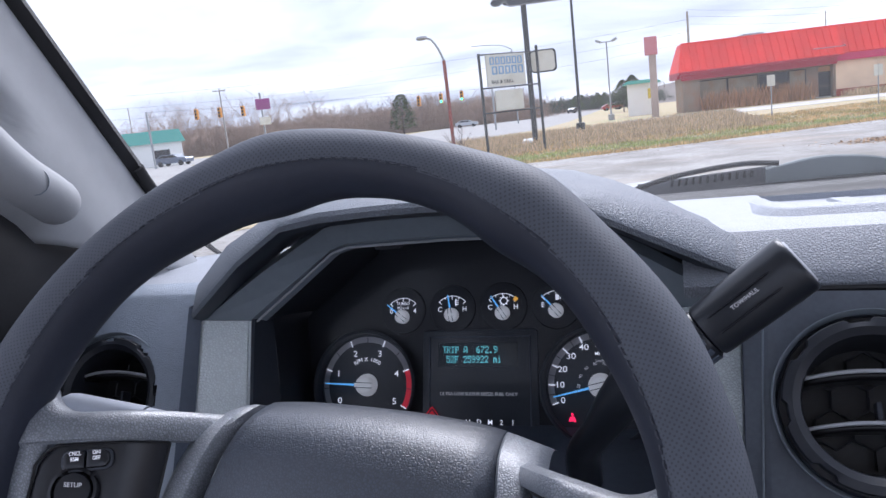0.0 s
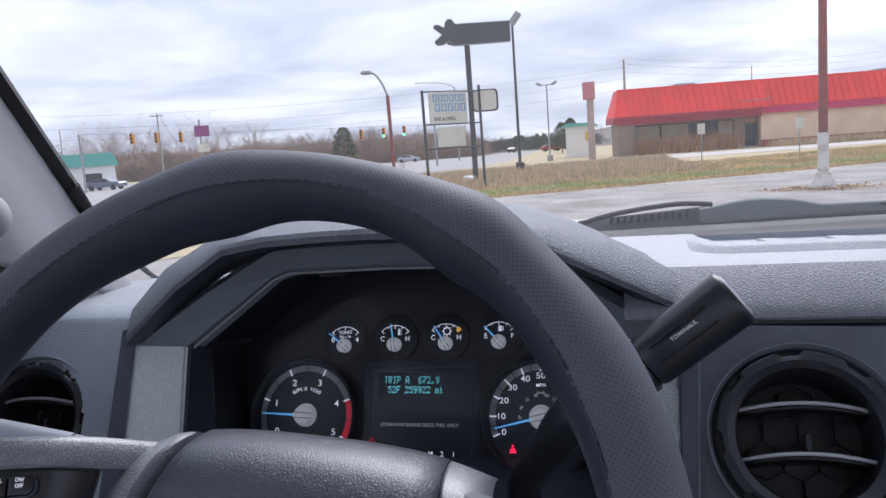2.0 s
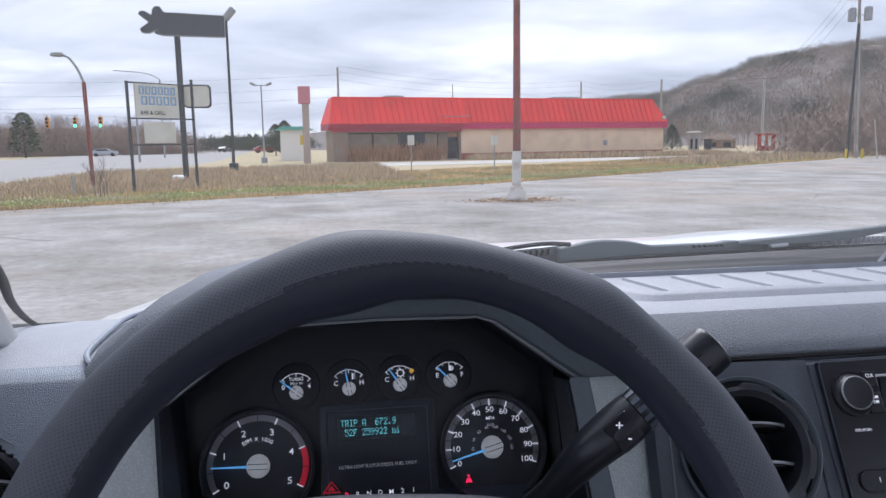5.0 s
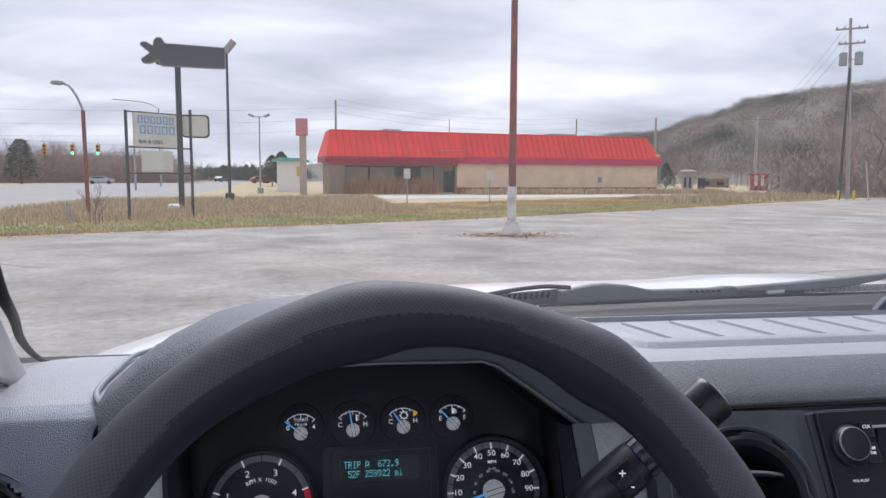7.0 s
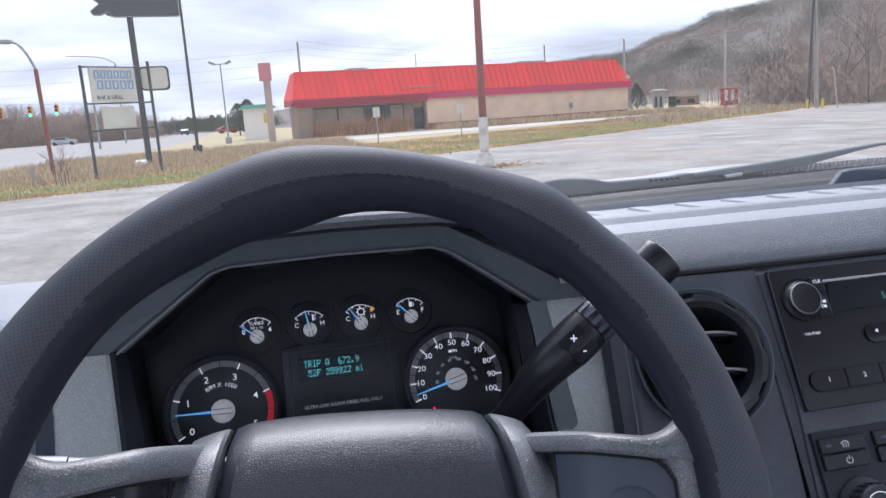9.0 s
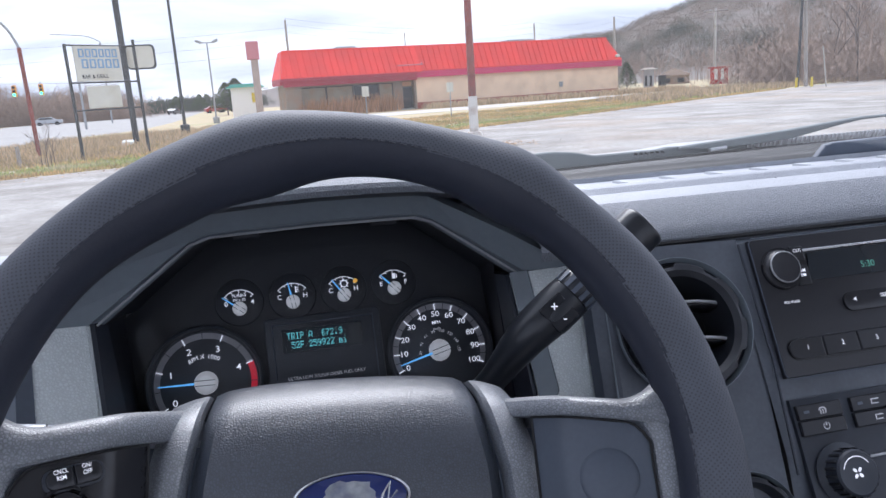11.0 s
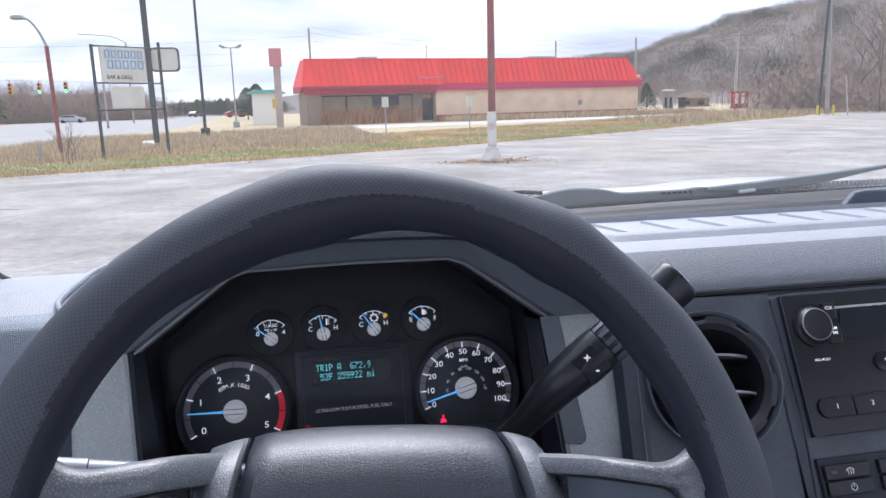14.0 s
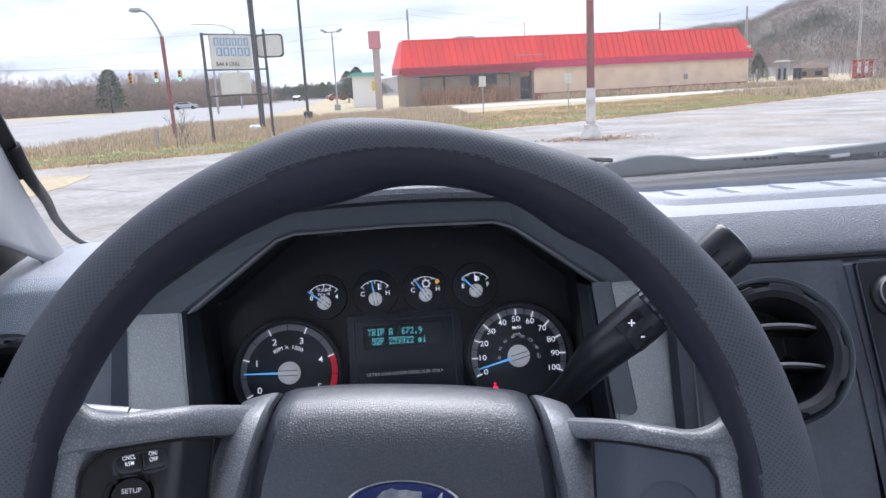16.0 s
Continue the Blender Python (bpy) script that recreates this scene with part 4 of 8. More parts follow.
pieces = ([(0.17, 0.10), (0.26, 0.0), (0.985, 0.0), (1.0, 0.03), (1.0, 0.86), (0.985, 0.90), (0.29, 0.95), (0.17, 0.82)], [(0.0, 0.84), (0.112, 0.53), (0.20, 0.50), (0.20, 0.80), (0.145, 0.82), (0.065, 0.97), (0.015, 0.95)],
          [(0.008, 0.24), (0.02, 0.12), (0.06, 0.07), (0.12, 0.09), (0.20, 0.23), (0.21, 0.56), (0.112, 0.53)], [(0.145, 0.70), (0.30, 0.70), (0.30, 0.94), (0.275, 1.0), (0.245, 1.17), (0.195, 1.18), (0.160, 1.06), (0.145, 0.82)])
for k, piece in enumerate(pieces):
    prism(bm, [(x * bw, z * hh) for x, z in piece], 0.30 - 0.008 * k, SB @ Matrix.Translation((0, zb, -0.15 + 0.004 * k)))
body = part("sign_body", bm, M_SIGNBLACK, bs)
bm = bmesh.new()
pts = [SB @ Vector((x * bw, zb + z * hh, 0.16)) for x, z in star]
tube(bm, pts + pts[:1], 0.022, 6, caps=False)
part("edge_trim", bm, M_STEELGREY, body, "pale worn edging")
rs0, rs1 = polar(-10.3, D + 0.3), polar(-8.35, D + 0.3)
SR = basis(rs0, rs1 - rs0, (0, 0, 1))
w2, z0, z1 = (rs1 - rs0).length, 1.75 + D * math.tan(radians(2.75)), 1.75 + D * math.tan(radians(4.42))
bm = bmesh.new()
r = 0.22
outline = []
for cx, cz, a0 in ((w2 - r, z1 - z0 - r, 0), (r, z1 - z0 - r, 90), (r, r, 180), (w2 - r, r, 270)):
    outline += [(cx + r * math.cos(radians(a0 + 22.5 * j)), cz + r * math.sin(radians(a0 + 22.5 * j))) for j in range(5)]
prism(bm, outline, 0.3, SR @ Matrix.Translation((0, z0, -0.15)))
cab = part("side_cabinet", bm, M_STEELDARK, bs, "blank rounded sign box with a dark frame")
bm = bmesh.new()
prism(bm, [(w2 / 2 + (x - w2 / 2) * 0.90, (z1 - z0) / 2 + (y - (z1 - z0) / 2) * 0.88) for x, y in outline], 0.02, SR @ Matrix.Translation((-0.03, z0, 0.152)))
part("face", bm, M_SIGNWHITE, cab)


def area_light_pole(az, d, el_top, heads, label, mt, radius=0.09, foot=True):
    p = polar(az, d)
    top = 1.75 + d * math.tan(radians(el_top))
    t = thing("area_light", label, "light pole", p)
    bar([p - Vector((0, 0, 0.1)), p + Vector((0, 0, top))], [radius, radius * 0.7], mt, "pole", t)
    if foot:
        bm = bmesh.new()
        lathe(bm, [(0, -0.1), (0.3, -0.1), (0.3, 0.55), (0.22, 0.6), (0, 0.6)], Matrix.Translation(p), 12)
        part("foot", bm, mt, t)
    for dx, tilt, s in heads:
        bm = bmesh.new()
        box(bm, (0.75 * s, 0.55 * s, 0.32 * s), Matrix.Translation(p + Vector((dx, -0.1, top + 0.12))) @ Matrix.Rotation(radians(tilt), 4, "Y"), 0.08 * s)
        tube(bm, [p + Vector((0, 0, top)), p + Vector((dx, -0.05, top + 0.02))], 0.05, 6)
        part("lamp_head", bm, M_STEELGREY, t)
    return t


area_light_pole(-7.02, 51.5, 9.2, ((0.22, -50, 1.25),), "slim dark lot light on a concrete foot", M_STEELDARK, 0.11)
area_light_pole(-4.78, 74, 4.35, ((-0.75, 25, 0.75), (0.75, -25, 0.75)), "grey lot light with two floodlights", M_STEELGREY, 0.09)

# curved street lamp with rusty red shaft
d = 36.0
p = polar(-16.65, d)
st = thing("street_lamp", "street lamp with rusty red shaft and curved grey arm", "street lamp", p)
zt = 1.75 + d * math.tan(radians(4.45))
bar([p - Vector((0, 0, 0.1)), p + Vector((-0.05, 0, zt))], 0.085, M_POLERED, "shaft", st)
q0 = p + Vector((-0.05, 0, zt))
zz = 1.75 + d * math.tan(radians(6.25))
bar(smooth_line([q0, q0 + Vector((-0.22, 0, (zz - zt) * 0.50)), q0 + Vector((-0.52, 0, (zz - zt) * 0.90)), q0 + Vector((-0.80, 0, zz - zt))], 12), 0.055, M_STEELGREY, "arm", st)
bm = bmesh.new()
lathe(bm, [(0.0, -0.07), (0.10, -0.07), (0.17, 0.0), (0.13, 0.1), (0.0, 0.14)], Matrix.Translation(q0 + Vector((-0.98, 0, zz - zt + 0.0))) @ Matrix.Diagonal((1.9, 1.0, 1.0, 1)), 14)
part("lamp_head", bm, M_STEELGREY, st, smooth=True)

# pale far lamp arm behind the sign
d = 120
p = polar(-11.8, d)
st = thing("street_lamp", "pale grey street lamp with a long arm over the highway", "street lamp", p)
bar([p, p + Vector((0, 0, 1.75 + d * math.tan(radians(4.7))))], 0.12, M_STEELGREY, "shaft", st)
q0 = p + Vector((0, 0, 1.75 + d * math.tan(radians(4.7))))
bar(smooth_line([q0, q0 + Vector((-2.0, 0, 0.9)), q0 + Vector((-6.5, 0, 1.3))], 10), 0.07, M_STEELGREY, "arm", st)

# pink roofed pylon beside the restaurant
d = 69.0
p = polar(-1.66, d)
py = thing("pylon_sign", "concrete pylon with a faded pink sign box on top", "sign", p)
bm = bmesh.new()
box(bm, (0.62, 0.62, 5.6), Matrix.Translation(p + Vector((0.08, 0, 2.7))), 0.04)
part("pylon", bm, M_PYLON, py)
bm = bmesh.new()
box(bm, (1.08, 0.9, 1.55), Matrix.Translation(p + Vector((0.0, 0, 6.15))), 0.05)
part("sign_box", bm, M_SIGNPINK, py)

# small white signs on posts at the drive
for az, dist, et, eb, w in ((6.32, 45.2, 0.62, -2.22, 0.20), (12.75, 47.7, 0.50, -2.1, 0.21)):
    p = polar(az, dist)
    ws = thing("post_sign", "small white parking sign on a thin post", "sign", p, "parking signs")
    zt = 1.75 + dist * math.tan(radians(et))
    bar([p - Vector((0, 0, 0.1)), p + Vector((0, 0, zt))], 0.035, M_STEELGREY, "post", ws, sides=7)
    for k in (-1, 1):
        bm = bmesh.new()
        box(bm, (w, 0.02, 0.60), Matrix.Translation(p + Vector((k * w * 0.53, -0.05, zt - 0.32))), 0.008)
        part("plate", bm, M_SIGNWHITE, ws)


def utility_pole(az, d, z_top, lean_az, arms, transformers, label, radius=0.15, timber=M_WOODPOLE):
    p = polar(az, d)
    t = thing("utility_pole", label, "utility pole", p)
    top = polar(az + lean_az, d, z_top)
    bar([p - Vector((0, 0, 0.2)), top], [radius, radius * 0.65], timber, "pole", t)
    right = Vector((math.cos(radians(az)), -math.sin(radians(az)), 0))
    for z, half in arms:
        c = p + (top - p) * (z / z_top)
        bm = bmesh.new()
        box(bm, (2 * half, 0.12, 0.14), basis(c + Vector((0, -0.17, 0)), right, (0, 1, 0)))
        arm = part("crossarm", bm, M_WOODPOLE, t)
        bm = bmesh.new()
        for k in (-0.92, -0.45, 0.45, 0.92):
            lathe(bm, [(0, 0), (0.05, 0.02), (0.07, 0.1), (0.03, 0.18), (0, 0.2)], Matrix.Translation(c + right * half * k + Vector((0, -0.17, 0.06))), 8)
        part("insulators", bm, M_STEELGREY, arm)
    for z, off in transformers:
        c = p + (top - p) * (z / z_top) + right * off
        bm = bmesh.new()
        lathe(bm, [(0, 0), (0.3, 0.02), (0.32, 0.1), (0.32, 1.0), (0.25, 1.1), (0.0, 1.15)], Matrix.Translation(c + Vector((0, -0.1, -0.5))), 14)
        box(bm, (abs(off), 0.06, 0.06), basis((c + p + (top - p) * (z / z_top)) / 2, right, (0, 1, 0)))
        part("transformer", bm, M_STEELGREY, t, "grey can transformer")
    return top


t1 = utility_pole(37.95, 71, 15.0, -0.45, ((14.1, 1.2), (12.9, 1.0)), ((11.6, -0.58), (11.6, 0.58)), "tall timber power pole with crossarms and two transformers", 0.17)
t2 = utility_pole(32.05, 118, 10.6, 0, ((10.2, 1.6),), (), "pale grey timber power pole with one crossarm", 0.21, M_CONCRETE)
t3 = utility_pole(25.1, 128, 11.4, 0, (), (), "plain dark timber pole behind the restaurant", 0.24)
t4 = utility_pole(19.3, 130, 11.6, 0, (), (), "plain dark timber pole behind the restaurant", 0.20)
t5 = utility_pole(0.9, 105, 12.2, 0, (), (), "plain timber pole behind the restaurant", 0.22)
utility_pole(9.6, 150, 13.2, 0, (), (), "plain timber pole behind the restaurant", 0.13)
utility_pole(-33.8, 118, 10.3, 0, ((9.9, 0.9),), (), "timber power pole across the highway")
utility_pole(-40.2, 150, 10.5, 0, (), (), "timber pole beyond the teal roof", 0.14)
# dark guy pole beside the near power pole
p = polar(37.4, 70)
gp = thing("stub_pole", "dark slim pole leaning to the power pole", "pole", p)
bar([p - Vector((0, 0, 0.2)), polar(37.62, 71, 11.0)], 0.12, M_STEELDARK, "shaft", gp)
p = polar(39.2, 66)
gp = thing("stake", "thin pale stake leaning in the grass", "stake", p)
bar([p - Vector((0, 0, 0.1)), polar(38.9, 66, 3.1)], 0.045, M_CONCRETE, "shaft", gp, sides=6)
for az in (37.35, 38.3):
    p = polar(az, 69)
    gp = thing("bollard", "yellow marker post at the foot of the power pole", "bollard", p, "yellow markers")
    bar([p - Vector((0, 0, 0.05)), p + Vector((0, 0, 0.8))], 0.10, M_YELLOW, "post", gp)


def cable(name, a, b, sag, r=0.010):
    pts = [a.lerp(b, k / 14) - Vector((0, 0, sag * 4 * (k / 14) * (1 - k / 14))) for k in range(15)]
    bm = bmesh.new()
    tube(bm, pts, r, 5)
    return tagged(part(name, bm, M_WIRE), "thin black overhead cable between poles", "cable", group="overhead cables")


for k, dz in enumerate((0.2, -0.6, -1.6)):
    cable("power_cable", t1 + Vector((0, 0, dz - 0.4)), t2 + Vector((0, 0, dz)), 1.2)
    cable("power_cable", t2 + Vector((0, 0, dz)), t3 + Vector((0, 0, dz)), 0.9)
    cable("power_cable", t3 + Vector((0, 0, dz)), t4 + Vector((0, 0, dz)), 0.9)
    cable("power_cable", t4 + Vector((0, 0, dz)), t5 + Vector((0, 0, dz)), 1.2, r=0.012)
for k, dz in enumerate((-1.0, -2.6, -4.0)):
    cable("power_cable", t5 + Vector((0, 0, dz)), polar(-45, 110, 11.0 + dz), 1.5, r=0.012)

# traffic signals on a span wire
span_a, span_b = polar(-39, 90, 6.35), polar(-13.5, 90, 4.95)
for p, lab in ((span_a, "signal pole"), (span_b, "signal pole")):
    t = thing("signal_pole", "grey steel pole carrying the traffic signal wire", "pole", (p.x, p.y, 0))
    bar([Vector((p.x, p.y, -0.1)), p], 0.13, M_STEELGREY, "shaft", t)
cable("span_wire", span_a, span_b, 0.12, r=0.012)
for az, el, green in ((-19.15, 1.68, False), (-17.44, 1.70, True), (-15.85, 1.72, True), (-35.6, 2.45, False), (-33.96, 2.42, False), (-32.3, 2.35, False)):
    d = 88
    c = polar(az, d, 1.75 + d * math.tan(radians(el)))
    t = thing("traffic_light", "yellow hanging traffic signal, green lit" if green else "yellow hanging traffic signal seen from the side", "traffic light", c, "traffic signals")
    bm = bmesh.new()
    box(bm, (0.42, 0.34, 1.15), Matrix.Translation(c), 0.06)
    part("housing", bm, M_TRAFFIC, t)
    for k, mk in ((0.36, M_RUBBER), (0.0, M_RUBBER), (-0.36, M_GREENLAMP if green else M_RUBBER)):
        bm = bmesh.new()
        lathe(bm, [(0, 0.05), (0.10, 0.04), (0.14, 0.0), (0.14, -0.02)], Matrix.Translation(c + Vector((0, -0.19, k))) @ Matrix.Rotation(radians(90), 4, "X"), 14)
        part("lens", bm, mk, t)
    bm = bmesh.new()
    tube(bm, [c + Vector((0, 0, 0.55)), Vector((c.x, c.y, c.z + 0.80))], 0.03, 6)
    part("hanger", bm, M_STEELDARK, t)


# ---- far buildings and cars ----
def shed(name, az, d, w, depth, h, roof_h, wall_m, roof_m, label, turn=0.0, flat=False, windows=True):
    p = polar(az, d)
    m = Matrix.Translation(p) @ Matrix.Rotation(radians(-az + turn), 4, "Z")
    t = thing(name, label, "building", p)
    bm = bmesh.new()
    box(bm, (w, depth, h), m @ Matrix.Translation((0, depth / 2, h / 2)))
    part("wall", bm, wall_m, t)
    bm = bmesh.new()
    o = 0.5
    prism(bm, [(-w / 2 - o, h), (w / 2 + o, h), (w / 2 + o - 0.6, h + roof_h), (-w / 2 - o + 0.6, h + roof_h)] if flat else [(-w / 2 - o, h), (w / 2 + o, h), (0, h + roof_h)], depth + 2 * o,
          m @ Matrix.Translation((0, depth + o, 0.003)) @ Matrix.Rotation(radians(90), 4, "X"))
    part("roof", bm, roof_m, t)
    for x in (-w * 0.25, w * 0.22) if windows else ():
        bm = bmesh.new()
        box(bm, (w * 0.22, 0.06, h * 0.5), m @ Matrix.Translation((x, -0.034, h * 0.45)))
        part("window", bm, M_DARKGLASS, t)
    return t, m


shed("canopy_building", -39.6, 104, 9.5, 8, 3.0, 1.6, M_WHITEWALL, M_TEAL, "low white shop with a teal metal roof", flat=True)
white_shed, wm = shed("white_shed", -2.5, 82, 3.0, 6, 3.3, 0.35, M_WHITEWALL, M_TEAL, "small white shed with a green roof edge", flat=True, windows=False)
bm = bmesh.new()
box(bm, (0.8, 0.04, 1.0), wm @ Matrix.Translation((1.0, -0.09, 2.2)))
part("notice", bm, M_YELLOW, white_shed, "yellow notice board")
shed("far_house", 29.3, 140, 5, 5, 1.5, 1.3, M_BROWNPANEL, M_PYLON, "small far house with a pale brown roof")
kiosk, km = shed("red_kiosk", 32.35, 112, 2.3, 1.4, 2.2, 0.15, M_REDBOX, M_REDBOX, "small red and white kiosk by the side road", flat=True, windows=False)
for x in (-0.42, 0.42):
    bm = bmesh.new()
    box(bm, (0.42, 0.05, 1.5), km @ Matrix.Translation((x, -0.03, 1.35)))
    part("white_panel", bm, M_WHITEWALL, kiosk, "white panel")
shed("phone_booth", 27.5, 96, 1.2, 1.0, 2.5, 0.2, M_STEELGREY, M_WHITEWALL, "pale blue-grey utility cabinet beside the restaurant", flat=True)
shed("dark_bin", 28.45, 97, 0.9, 0.8, 1.6, 0.1, M_STEELDARK, M_STEELDARK, "dark dumpster beside the cabinet", flat=True)
shed("low_shop", -12.2, 190, 14, 8, 3.2, 1.0, M_WHITEWALL, M_STEELGREY, "low white shop far down the highway", flat=True)
# purple shop sign
p = polar(-31.0, 153)
ps = thing("shop_sign", "tall sign with a purple panel and a white panel below", "sign", p)
bar([p, p + Vector((0, 0, 11.2))], 0.2, M_STEELGREY, "pole", ps)
for z, w, h, mk in ((9.0, 2.8, 2.1, M_PURPLE), (5.7, 2.2, 1.5, M_SIGNWHITE)):
    bm = bmesh.new()
    box(bm, (w, 0.4, h), Matrix.Translation(p + Vector((0.5, -0.2, z))) @ Matrix.Rotation(radians(31), 4, "Z"), 0.06)
    part("panel", bm, mk, ps)


def car(az, d, turn, paint, label, van=False):
    p = polar(az, d)
    m = Matrix.Translation(p) @ Matrix.Rotation(radians(turn), 4, "Z")
    t = thing("car", label, "car", p, "cars on the highway")
    h = 1.75 if van else 1.42
    prof = [(-2.2, 0.35), (2.2, 0.35), (2.25, 0.75), (2.1, 0.92), (1.15, 1.0), (0.5, h), (-1.2, h), (-1.9, 1.02 if not van else h - 0.1), (-2.25, 0.95)]
    bm = bmesh.new()
    prism(bm, prof, 1.75, m @ Matrix.Translation((0, 0.875, 0)) @ Matrix.Rotation(radians(90), 4, "X"))
    body = part("body", bm, paint, t)
    for y in (-0.885, 0.885):
        bm = bmesh.new()
        prism(bm, [(-1.6, 1.03), (1.0, 1.03), (0.42, h - 0.09), (-1.12, h - 0.09)], 0.012, m @ Matrix.Translation((0, y, 0)) @ Matrix.Rotation(radians(90), 4, "X"))
        part("side_window", bm, M_DARKGLASS, body)
    for x in (-1.4, 1.4):
        for y in (-0.80, 0.80):
            bm = bmesh.new()
            lathe(bm, [(0, -0.1), (0.2, -0.1), (0.33, -0.09), (0.33, 0.09), (0.2, 0.1), (0, 0.1)], m @ Matrix.Translation((x, y, 0.33)) @ Matrix.Rotation(radians(90), 4, "X"), 16)
            part("wheel", bm, M_RUBBER, t)
    return t


car(-37.7, 97, 5, M_CARBLUE, "dark blue saloon parked by the teal shop")
car(-4.75, 165, 20, M_CARRED, "red car parked past the lot light")
car(-3.95, 168, 25, M_CARDARK, "black pickup-like car parked past the lot light", True)
car(-15.75, 150, 8, M_CARGREY, "silver car on the highway")
car(-10.9, 210, 60, M_CARGREY, "grey van far down the highway", True)
car(-7.6, 190, 75, M_CARDARK, "dark car far down the highway")

# small bare sapling at the lamp foot
rg = random.Random(77)
t = thing("sapling", "bare leafless sapling growing at the foot of the street lamp", "tree", polar(-16.3, 29.2))
bm = bmesh.new()
for k in range(5):
    bare_tree(bm, polar(-16.3, 29.2) + Vector((rg.uniform(-0.3, 0.3), rg.uniform(-0.2, 0.2), -0.05)), rg.uniform(1.5, 2.3), rg, 0.35, 3, width=0.03)
part("branches", bm, M_BARK, t)
for az, d, h in ((41.0, 78, 11.5), (44.5, 82, 13), (27.6, 104, 6.5), (33.6, 92, 7), (35.3, 88, 8.5), (39.6, 86, 10), (47, 80, 12)):
    t = thing("bare_tree", "leafless brown roadside tree", "tree", polar(az, d), "roadside trees")
    bm = bmesh.new()
    bare_tree(bm, polar(az, d, -0.1), h, rg, 0.42, 5, width=0.03)
    part("branches", bm, M_BARK, t)

# small litter and a post in the grass
p = polar(-17.9, 30)
t = thing("stump_post", "short grey wooden post in the grass", "post", p)
bar([p - Vector((0, 0, 0.05)), p + Vector((0, 0, 0.75))], 0.07, M_WOODPOLE, "shaft", t)
bm = bmesh.new()
box(bm, (0.55, 0.4, 0.28), Matrix.Translation(polar(-11.0, 40.2, 0.13)) @ Matrix.Rotation(0.3, 4, "X"), 0.08)
tagged(part("white_bag", bm, M_WHITEWALL), "crumpled white bag at the sign's foot", "litter")


# square timber post on the island
p = Vector((-10.9, 19.9, 0))
bm = bmesh.new()
box(bm, (0.15, 0.15, 1.16), Matrix.Translation(p + Vector((0, 0, 0.57))) @ Matrix.Rotation(radians(24), 4, "Z"), 0.02)
tagged(part("timber_post", bm, mat("dark_brown_timber", (0.13, 0.075, 0.06), 0.85, vary=0.2, vary_scale=6)), "short square brown timber post on the grass island", "post")


# ---- grass and weeds ----
def blades(name, spots, label, material, hgt, seed, wid=0.02):
    rg = random.Random(seed)
    bm = bmesh.new()
    for x, y in spots:
        for _ in range(5):
            c = Vector((x + rg.gauss(0, 0.12), y + rg.gauss(0, 0.12), 0))
            d = Vector((rg.uniform(-1, 1), rg.uniform(-1, 1), 0)).normalized()
            h = rg.uniform(*hgt)
            bm.faces.new([bm.verts.new(q) for q in (c - d * wid, c + d * wid, c + Vector((rg.gauss(0, 0.25), rg.gauss(0, 0.25), 1)) * h)])
    return tagged(part(name, bm, material), label, "grass", kind="stuff")


rg = random.Random(9)
EDGE = [(-30, 17), (-14, 20.2), (-6.4, 23.9), (-0.7, 26.5), (7.5, 31.0), (16.4, 36.9), (30, 47), (50, 60)]


def edge_y(x):
    for (a, y0), (b, y1) in zip(EDGE, EDGE[1:]):
        if a <= x <= b:
            return y0 + (y1 - y0) * (x - a) / (b - a)
    return 17 if x < -30 else 60


turf, dry = [], []
for _ in range(22000):
    x = rg.uniform(-24, 40)
    f = rg.random() ** 1.6 * 17
    if x < -14 and edge_y(x) + f > 33 + (x + 14) * 0.2:
        continue
    (turf if 0.9 + rg.gauss(0, 0.3) < f < 4.6 + rg.gauss(0, 1.0) else dry).append((x, edge_y(x) + 0.2 + f))
blades("green_turf", turf, "short olive green turf along the verge", M_TURF, (0.04, 0.12), 1, 0.03)
blades("dry_grass", dry, "short dry tan grass on the verge", M_BLADES, (0.04, 0.15), 8, 0.025)
spots = []
for _ in range(6500):
    x, f = rg.uniform(-22, 4), rg.uniform(5.5, 34)
    if x > -15.5 or edge_y(x) + f < 32:
        spots.append((x, edge_y(x) + f))
M_WEED = mat("tan_dead_weeds", (0.648, 0.470, 0.279), 0.95, soft=0.7, gloss=0.1, island=0.3, vary=0.2, vary_scale=0.5)
blades("tall_weeds", spots, "tall tan dead weeds round the signs", M_WEED, (0.12, 0.42), 2, 0.02)
M_RUSTWEED = mat("rusty_dead_weeds", (0.50, 0.27, 0.14), 0.95, soft=0.6, gloss=0.1, island=0.3, vary=0.2, vary_scale=0.6)
spots = []
for c in (4.0, 5.0, 6.2, 7.3, 8.3, 9.4, 10.6, 11.8):
    for _ in range(44):
        q = BM @ Vector((c + rg.gauss(0, 0.36), 0.2 + rg.gauss(0, 0.25), 0))
        spots.append((q.x, q.y))
blades("rusty_weeds", spots, "tall rust-brown dead weeds against the shop front", M_RUSTWEED, (0.6, 2.0), 3, 0.045)
spots = []
for _ in range(1500):
    q = BM @ Vector((rg.uniform(15, 46), rg.uniform(-4.5, 0.4), 0))
    spots.append((q.x, q.y))
blades("wall_weeds", spots, "brown dead weeds along the blank wall", M_WEED, (0.2, 0.75), 4, 0.04)
spots = []
for _ in range(1500):
    x = rg.uniform(24, 62)
    spots.append((x, edge_y(min(x, 50)) + rg.uniform(1, 14)))
blades("lot_edge_weeds", spots, "brown dead weeds along the far edge of the lot", M_WEED, (0.15, 0.6), 5, 0.04)
